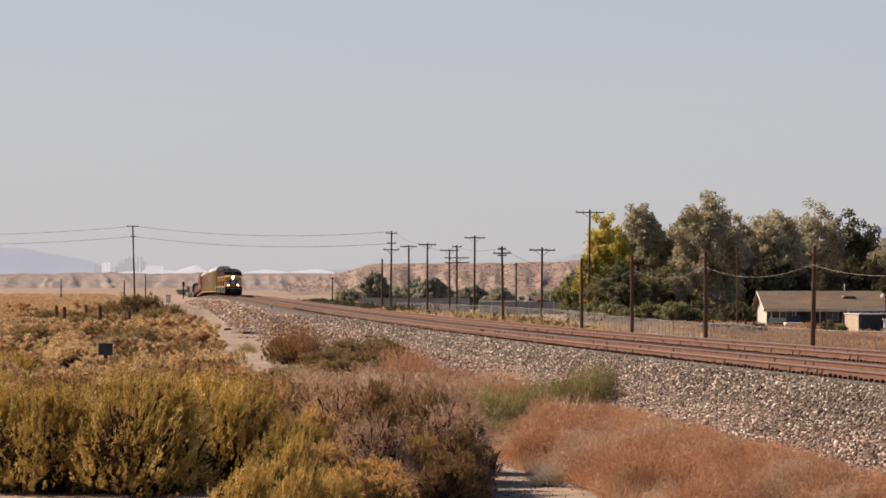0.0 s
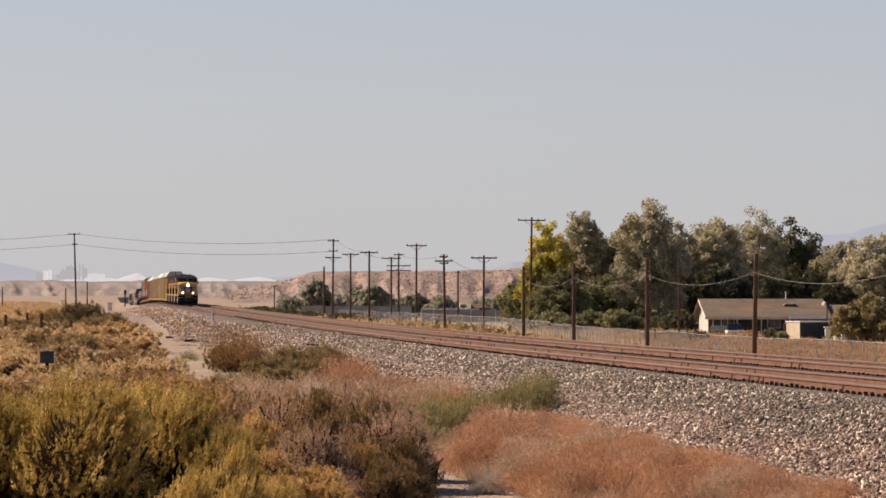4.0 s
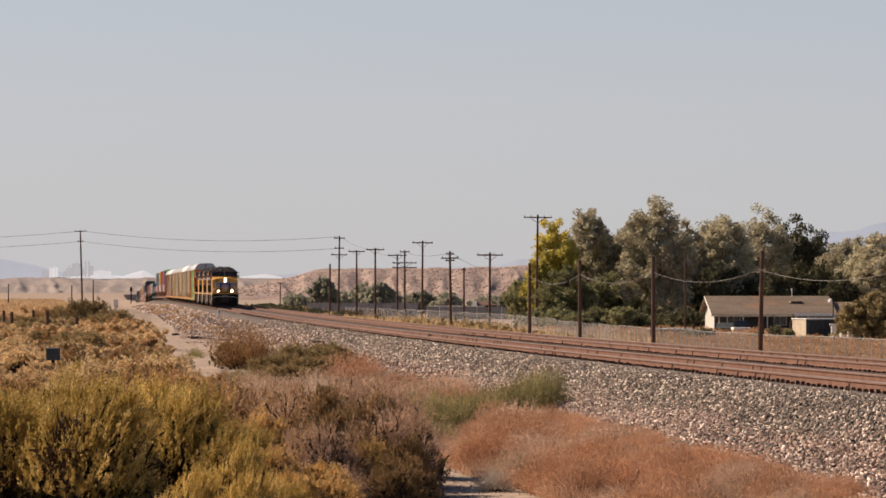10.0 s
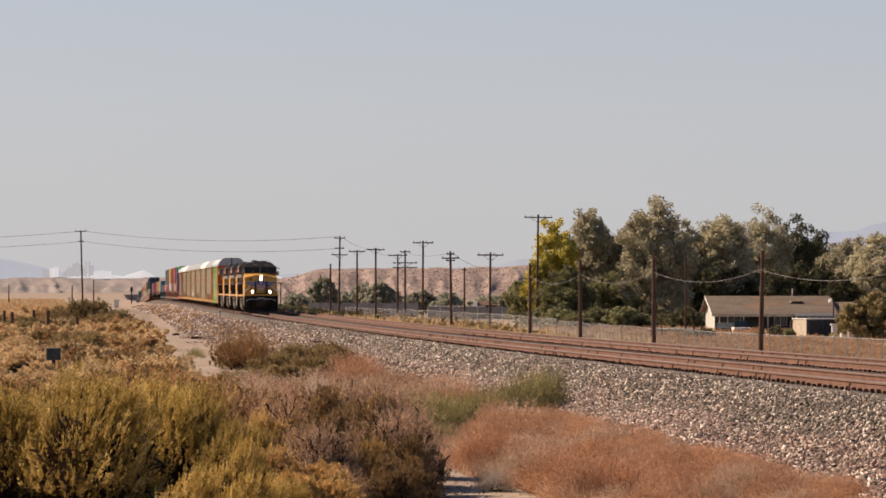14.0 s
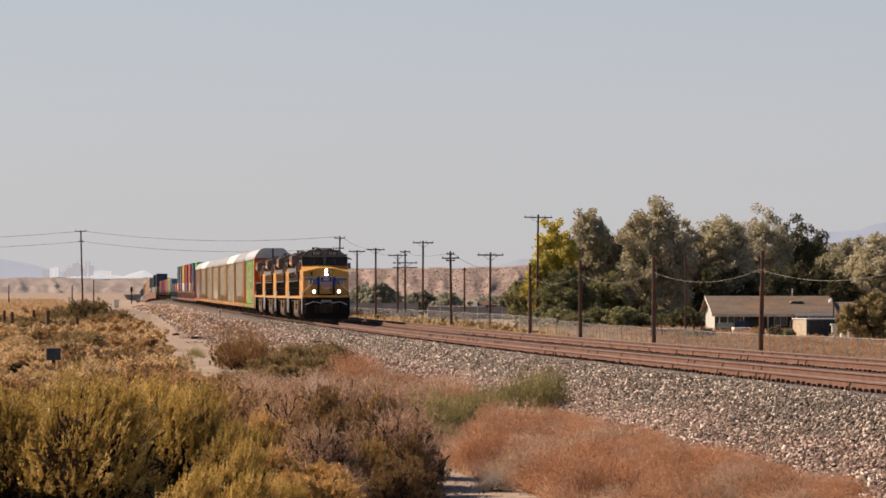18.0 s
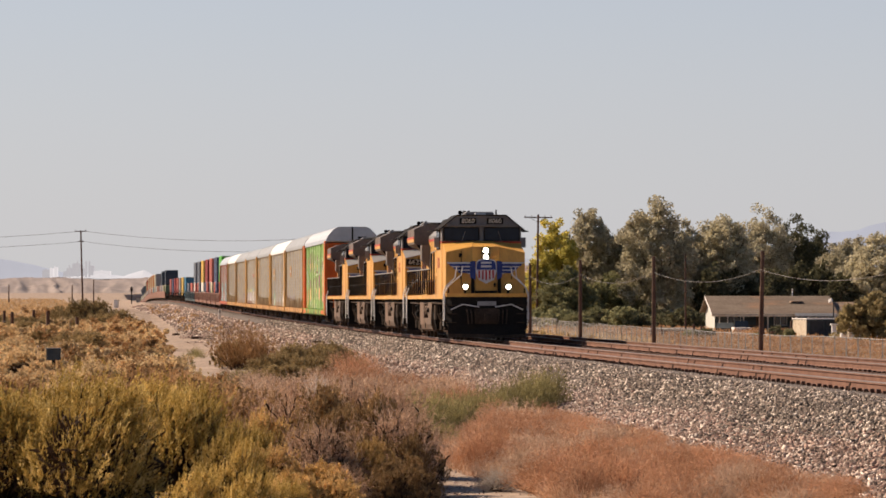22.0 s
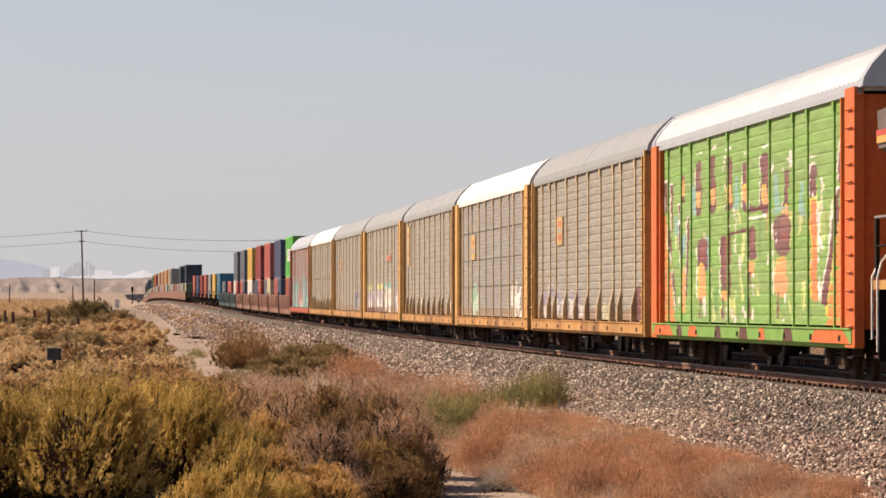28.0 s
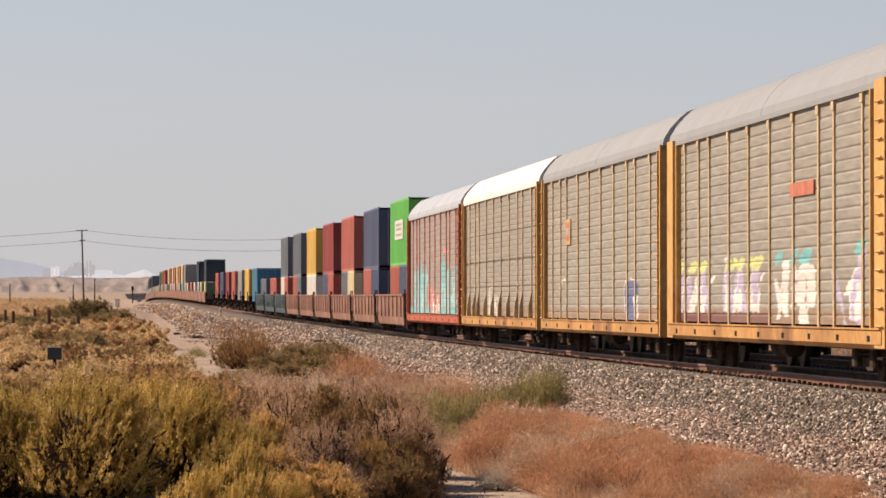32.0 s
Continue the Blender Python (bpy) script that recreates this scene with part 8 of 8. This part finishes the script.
# ---- small things beside the line ----
def small_things():
    x, y = spot(mr(389), 401)
    mk = thing("marker_post", "short white marker post on the sandy bank", "post", at=pose(x, y, gz(x, y) - 0.1))
    part("post", Kit().bevel_box(-0.12, 0.12, -0.05, 0.05, 0, 1.15, 0.02), WHITE, mk)
    part("plate", Kit().box(-0.08, 0.08, -0.056, -0.051, 0.75, 1.05), STEEL, mk)
    x, y = spot(mr(95), 133)
    bx = thing("junction_box", "dark grey metal box standing among the bushes", "box", at=pose(x, y, gz(x, y)))
    part("body", Kit().bevel_box(-0.21, 0.21, -0.15, 0.15, 0.80, 1.16, 0.02), GREYWALL, bx)
    part("leg", Kit().box(-0.05, 0.05, -0.05, 0.05, 0, 0.80), SOOT, bx)
    part("lid", Kit().box(-0.23, 0.23, -0.17, 0.17, 1.163, 1.19), STEEL, bx)
    for px, d, h in ((8, 300, 1.7), (22, 250, 1.75), (85, 240, 1.9), (137, 235, 1.55), (60, 320, 1.6), (112, 310, 1.6)):
        x, y = spot(mr(px), d)
        f = thing("fence_post", "weathered dark wooden fence post in the dry field", "fence post", "posts of the old field fence", at=pose(x, y, gz(x, y) - 0.1))
        part("post", Kit().rod((0, 0, 0), (0, 0, h + 0.1), 0.11, 7, 0.10), POLE, f)
        part("wire_staple", Kit().box(-0.12, 0.12, -0.125, -0.10, h * 0.6, h * 0.63), STEEL, f)
    x, y = spot(mr(167), 392)
    f = thing("fence_post", "braced wooden corner post of the old field fence", "fence post", "posts of the old field fence", at=pose(x, y, gz(x, y) - 0.1))
    part("post", Kit().rod((0, 0, 0), (0, 0, 1.6), 0.12, 7, 0.1), POLE, f)
    part("post", Kit().rod((0.7, 0.3, 0), (0.7, 0.3, 1.3), 0.1, 7, 0.09), POLE, f)
    part("brace", Kit().rod((0, 0, 1.2), (0.7, 0.3, 0.4), 0.06, 6), POLE, f)
    # pieces of wood and sticks lying about
    for px, py, L, turn, z in ((859, 651, 1.6, 65, 0.05), (1205, 746, 0.55, 5, 0.05), (350, 602, 0.8, 12, 0.05), (800, 632, 0.9, 70, 0.05), (312, 594, 0.5, 30, 0.06), (880, 648, 0.6, 60, 0.05), (565, 617, 0.7, 20, 0.05)):
        d = 7627 * 2.75 / (py - 515) if px in (859, 1205, 800, 880) else 7627 * 3.0 / (py - 515)
        x, y = spot(mr(px), d)
        lat, s = lateral(np.array([x]), np.array([y]))
        zz = gz(x, y)
        if 1.9 < lat[0] < 4.1:
            zz = max(zz, float(np.interp(s[0], _S, _ZR)) + float(np.interp(lat[0], [2.0, 3.55, 4.1], [-0.32, -1.30, -1.75])))
        k = 2.0 if px < 600 else 1.0
        st = new("stick", Kit().rod((-L / 2, 0, 0), (0, 0.03, 0.02), 0.045 * k, 6, 0.04 * k).rod((0, 0.03, 0.02), (L / 2, -0.02, 0.0), 0.04 * k, 6, 0.025 * k).mesh("stick", POLE))
        st.matrix_world = pose(x, y, zz + z, 0, 0, turn)
        tagged(st, "dark weathered stick lying on the stones", "stick", "sticks lying about")
    # signal beside the far curve
    x, y = spot(mr(233), 900)
    sg = thing("railway_signal", "dark railway signal on a mast beside the line", "signal", at=pose(x, y, gz(x, y)))
    part("mast", Kit().rod((0, 0, 0), (0, 0, 3.6), 0.12, 6), SOOT, sg)
    part("head", Kit().bevel_box(-0.25, 0.25, -0.2, 0.2, 2.7, 3.5, 0.08), SOOT, sg)
    part("box", Kit().box(1.0, 1.8, -0.4, 0.4, 0, 1.2), STEEL, sg)
    x, y = spot(mr(206), 760)
    cb = thing("relay_cabinet", "small white relay cabinet beyond the bushes", "cabinet", at=pose(x, y, gz(x, y)))
    part("body", Kit().bevel_box(-0.42, 0.42, -0.4, 0.4, 0, 1.3, 0.05), WHITE, cb)
    part("roof", Kit().box(-0.5, 0.5, -0.48, 0.48, 1.303, 1.37), STEEL, cb)


small_things()


# ---- works on the skyline ----
def build_works():
    d = 3295
    # emission stands in for daylight and haze on the works and heaps
    HAZEW = glow("works_white_glow", (0.40, 0.39, 0.38, 1), 0.95)
    HAZEG = glow("works_grey_glow", (0.262, 0.258, 0.258, 1), 0.95)
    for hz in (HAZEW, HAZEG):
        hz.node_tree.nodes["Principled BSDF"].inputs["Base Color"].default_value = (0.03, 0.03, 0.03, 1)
    wk = thing("cement_works", "distant cement works with silos and white spoil heaps", "factory")
    q = d / 7627
    X = lambda px: (px - 784) * q
    Z = lambda py: EYE + (515 - py) * q - 1.3 * (py >= 489)
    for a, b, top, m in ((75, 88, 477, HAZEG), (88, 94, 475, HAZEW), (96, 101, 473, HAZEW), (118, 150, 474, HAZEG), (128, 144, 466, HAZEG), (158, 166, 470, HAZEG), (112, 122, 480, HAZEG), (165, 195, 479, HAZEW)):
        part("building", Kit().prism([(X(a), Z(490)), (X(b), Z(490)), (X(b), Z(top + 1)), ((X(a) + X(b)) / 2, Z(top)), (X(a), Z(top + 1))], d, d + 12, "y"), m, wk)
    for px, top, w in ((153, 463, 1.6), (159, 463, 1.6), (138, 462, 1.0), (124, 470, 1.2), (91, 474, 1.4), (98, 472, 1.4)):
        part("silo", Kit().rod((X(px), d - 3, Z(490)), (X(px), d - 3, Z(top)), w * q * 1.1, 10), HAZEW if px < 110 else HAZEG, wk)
    for a, b, pk, top in ((100, 235, 170, 484), (215, 275, 255, 478), (150, 200, 180, 478), (420, 500, 470, 485), (340, 420, 380, 486)):
        n = 14
        k = Kit()
        v = []
        for j in range(n + 1):
            u = j / n
            px = a + (b - a) * u
            hh = (u / ((pk - a) / (b - a)) if px < pk else (1 - u) / (1 - (pk - a) / (b - a)))
            z = Z(489) + (Z(top) - Z(489)) * max(hh, 0.05) ** 0.7
            v += [(X(px), d - 6, Z(490)), (X(px), d + 4, z), (X(px), d + 14, Z(490))]
        f = []
        for j in range(n):
            f += [(3 * j, 3 * j + 3, 3 * j + 4, 3 * j + 1), (3 * j + 1, 3 * j + 4, 3 * j + 5, 3 * j + 2)]
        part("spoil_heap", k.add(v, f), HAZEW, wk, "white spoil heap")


build_works()


# ---- scrub on the mesa, haze put into its leaf colour ----
MESALEAF = leafy("hazed_scrub_leaves", (0.30, 0.235, 0.185, 1), (0.38, 0.305, 0.24, 1), trans=0.35, dark=0.8)


def mesa_scrub():
    rs = np.random.RandomState(31)
    ob = [o for o in scene.objects if o.name.startswith("backdrop_mesa")][0]
    co = np.zeros(len(ob.data.vertices) * 3)
    ob.data.vertices.foreach_get("co", co)
    co = co.reshape(-1, 3)
    pick = co[rs.randint(0, int(len(co) * 0.9), 6000)] + rs.normal(size=(6000, 3)) * np.array([3, 3, 0.1])
    s = 0.17 + 0.25 * rs.rand(6000, 1, 1)
    P = pick[:, None, :] + rs.normal(size=(6000, 5, 3)) * s * np.array([0.6, 0.6, 0.2]) + np.array([0, 0, 0.3])
    d = unit(rs.normal(size=P.shape))
    sd = unit(np.cross(d, rs.normal(size=P.shape)))
    v = np.stack([P - d * s, P + sd * s * 0.6, P + d * s, P - sd * s * 0.6], 2).reshape(-1, 3)
    o = new("mesa_scrub", quads_mesh("mesa_scrub", v, 0, MESALEAF))
    tagged(o, "desert scrub dotted over the mesa, paled for haze", "scrub", kind="stuff")


mesa_scrub()

# ---- ties and stones, last ----
def build_ties():
    v, f = [], []
    k = Kit().bevel_box(-0.125, 0.125, -1.3, 1.3, -0.23, 0.0, 0.015)
    me = k.mesh("tie", TIE)
    s = -44.0
    while s < 96:
        x, y, z = rail_at(s)
        t = new("tie", me)
        t.parent = near_track
        t.matrix_local = pose(x, y, z - 0.188, 0, 0, math.degrees(math.atan2(-math.cos(np.interp(s, _S, _PH)), -math.sin(np.interp(s, _S, _PH)))))
        s += 0.62
    c = Kit()
    s = -44.0
    rs = random.Random(4)
    while s < 330:
        for lat in (0.87, -0.64, -3.43, -4.94):
            if lat < 0.8 and s > 120:
                continue
            x, y, z = rail_at(s, lat)
            h = (0.05 if lat > 0.8 else 0.012) + 0.03 * rs.random()
            c.box(x - 0.035, x + 0.035, y - 0.045, y + 0.045, z - 0.20, z - 0.19 + h)
            if rs.random() < 0.12:
                c.rod((x - 0.1, y, z - 0.2), (x - 0.06, y, z - 0.04), 0.016, 4)
        s += 0.62
    ob = part("tie_clips", c, CLIP, near_track)
    ob["kind"] = "stuff"


build_ties()


def build_stones():
    rs = np.random.RandomState(77)
    octa = np.array([(1, 0, 0), (-1, 0, 0), (0, 1, 0), (0, -1, 0), (0, 0, 1), (0, 0, -1)], float)
    tri = np.array([(0, 2, 4), (2, 1, 4), (1, 3, 4), (3, 0, 4), (2, 0, 5), (1, 2, 5), (3, 1, 5), (0, 3, 5)])
    V, T0, T1, base = [], [], [], 0
    for s0, s1, n, r in ((-46, 40, 125000, 0.030), (40, 110, 50000, 0.037), (110, 240, 36000, 0.045)):
        s = s0 + (s1 - s0) * rs.rand(n)
        lat = 0.86 + 3.75 * rs.rand(n) ** 0.95
        lat = np.where(rs.rand(n) < 0.05, 3.8 + 1.3 * rs.rand(n), lat)
        foot = lat + 0.35 * np.sin(s * 0.35) + 0.4 * rs.normal(size=n) > 2.9
        h = np.interp(s, _S, _PH)
        x, y = np.interp(s, _S, _TX) - lat * np.cos(h), np.interp(s, _S, _TY) + lat * np.sin(h)
        bed = np.interp(s, _S, _ZR) + np.interp(lat, [0.9, 1.75, 2.0, 3.55, 4.1], [-0.235, -0.24, -0.32, -1.30, -1.75])
        z = np.maximum(bed, ground_height(x, y)) + r * (0.1 + 0.5 * rs.rand(n))
        size = r * (0.45 + 0.75 * rs.rand(n, 1, 1) + 0.35 * (rs.rand(n, 1, 1) > 0.92)) * (1 + 0.35 * rs.normal(size=(n, 1, 3)).clip(-1.4, 1.4))
        p = octa[None] * (1 + 0.35 * rs.normal(size=(n, 6, 1)).clip(-1.5, 1.5)) * size
        q = rs.normal(size=(n, 4))
        q /= np.linalg.norm(q, axis=1, keepdims=True)
        w, a, b, c = q.T
        R = np.stack([1 - 2 * (b * b + c * c), 2 * (a * b - c * w), 2 * (a * c + b * w), 2 * (a * b + c * w), 1 - 2 * (a * a + c * c), 2 * (b * c - a * w), 2 * (a * c - b * w), 2 * (b * c + a * w), 1 - 2 * (a * a + b * b)], 1).reshape(n, 3, 3)
        p = np.einsum("nij,nkj->nki", R, p) + np.stack([x, y, z], 1)[:, None, :]
        V.append(p.reshape(-1, 3))
        for flag, T in ((False, T0), (True, T1)):
            T.append((tri[None] + 6 * np.flatnonzero(foot == flag)[:, None, None]).reshape(-1, 3) + base)
        base += 6 * n
    n = 3500
    s = 30 + 230 * rs.rand(n)
    lat = 3.8 + rs.rand(n) * np.interp(s, [30, 70, 160, 260], [0.6, 3.4, 6.0, 5.0])
    h = np.interp(s, _S, _PH)
    x, y = np.interp(s, _S, _TX) - lat * np.cos(h), np.interp(s, _S, _TY) + lat * np.sin(h)
    z = ground_height(x, y) + 0.02 + np.clip(0.3 - 0.09 * (lat - 3.8), 0, 1) * 0.6
    p = octa[None] * (1 + 0.3 * rs.normal(size=(n, 6, 1)).clip(-1.5, 1.5)) * (0.04 * (0.4 + rs.rand(n, 1, 1))) + np.stack([x, y, z], 1)[:, None, :]
    V.append(p.reshape(-1, 3))
    T1.append((tri[None] + 6 * np.arange(n)[:, None, None]).reshape(-1, 3) + base)
    base += 6 * n
    n = 16000
    s = 150 + 520 * rs.rand(n)
    lat = 2.4 + 6.4 * rs.rand(n) ** 1.3
    h = np.interp(s, _S, _PH)
    x, y = np.interp(s, _S, _TX) - lat * np.cos(h), np.interp(s, _S, _TY) + lat * np.sin(h)
    bed = np.interp(s, _S, _ZR) + np.interp(lat, [2.0, 3.2, 3.7, 12], [-0.32, -1.0, -1.1, -3])
    z = np.maximum(bed, ground_height(x, y)) + 0.02
    p = octa[None] * (1 + 0.3 * rs.normal(size=(n, 6, 1)).clip(-1.5, 1.5)) * ((0.05 + 0.00012 * s[:, None, None]) * (0.4 + rs.rand(n, 1, 1))) + np.stack([x, y, z], 1)[:, None, :]
    V.append(p.reshape(-1, 3))
    T1.append((tri[None] + 6 * np.arange(n)[:, None, None]).reshape(-1, 3) + base)
    base += 6 * n
    n = 2600
    y = 50 + 60 * rs.rand(n) ** 1.4
    x = np.interp(y, [50, 60, 68, 75, 110], [0.2, 0.35, 0.3, -0.2, -5.9]) + 0.55 * rs.normal(size=n)
    p = octa[None] * (1 + 0.3 * rs.normal(size=(n, 6, 1)).clip(-1.5, 1.5)) * (0.014 * (0.4 + rs.rand(n, 1, 1))) + np.stack([x, y, ground_height(x, y) + 0.004], 1)[:, None, :]
    V.append(p.reshape(-1, 3))
    T1.append((tri[None] + 6 * np.arange(n)[:, None, None]).reshape(-1, 3) + base)
    V = np.concatenate(V)
    for T, material, label in ((T0, STONE, "loose crushed ballast stones, grey with cream ones"), (T1, PINKSTONE, "pinkish older stones at the foot of the ballast")):
        T = np.concatenate(T)
        used = np.unique(T)
        ob = new("ballast_stones", indexed_mesh("ballast_stones", V[used], np.searchsorted(used, T), material))
        tagged(ob, label, "stones", kind="stuff")


build_stones()


# ---- motion ----
def motions():
    """The train runs along the line; each vehicle and what it carries follows the curve."""
    for ob, offset, half, here in TRAIN:
        walk(ob, [(t, place_on_line(train_s(t) + offset, half) @ here) for t in range(0, 33)])


motions()
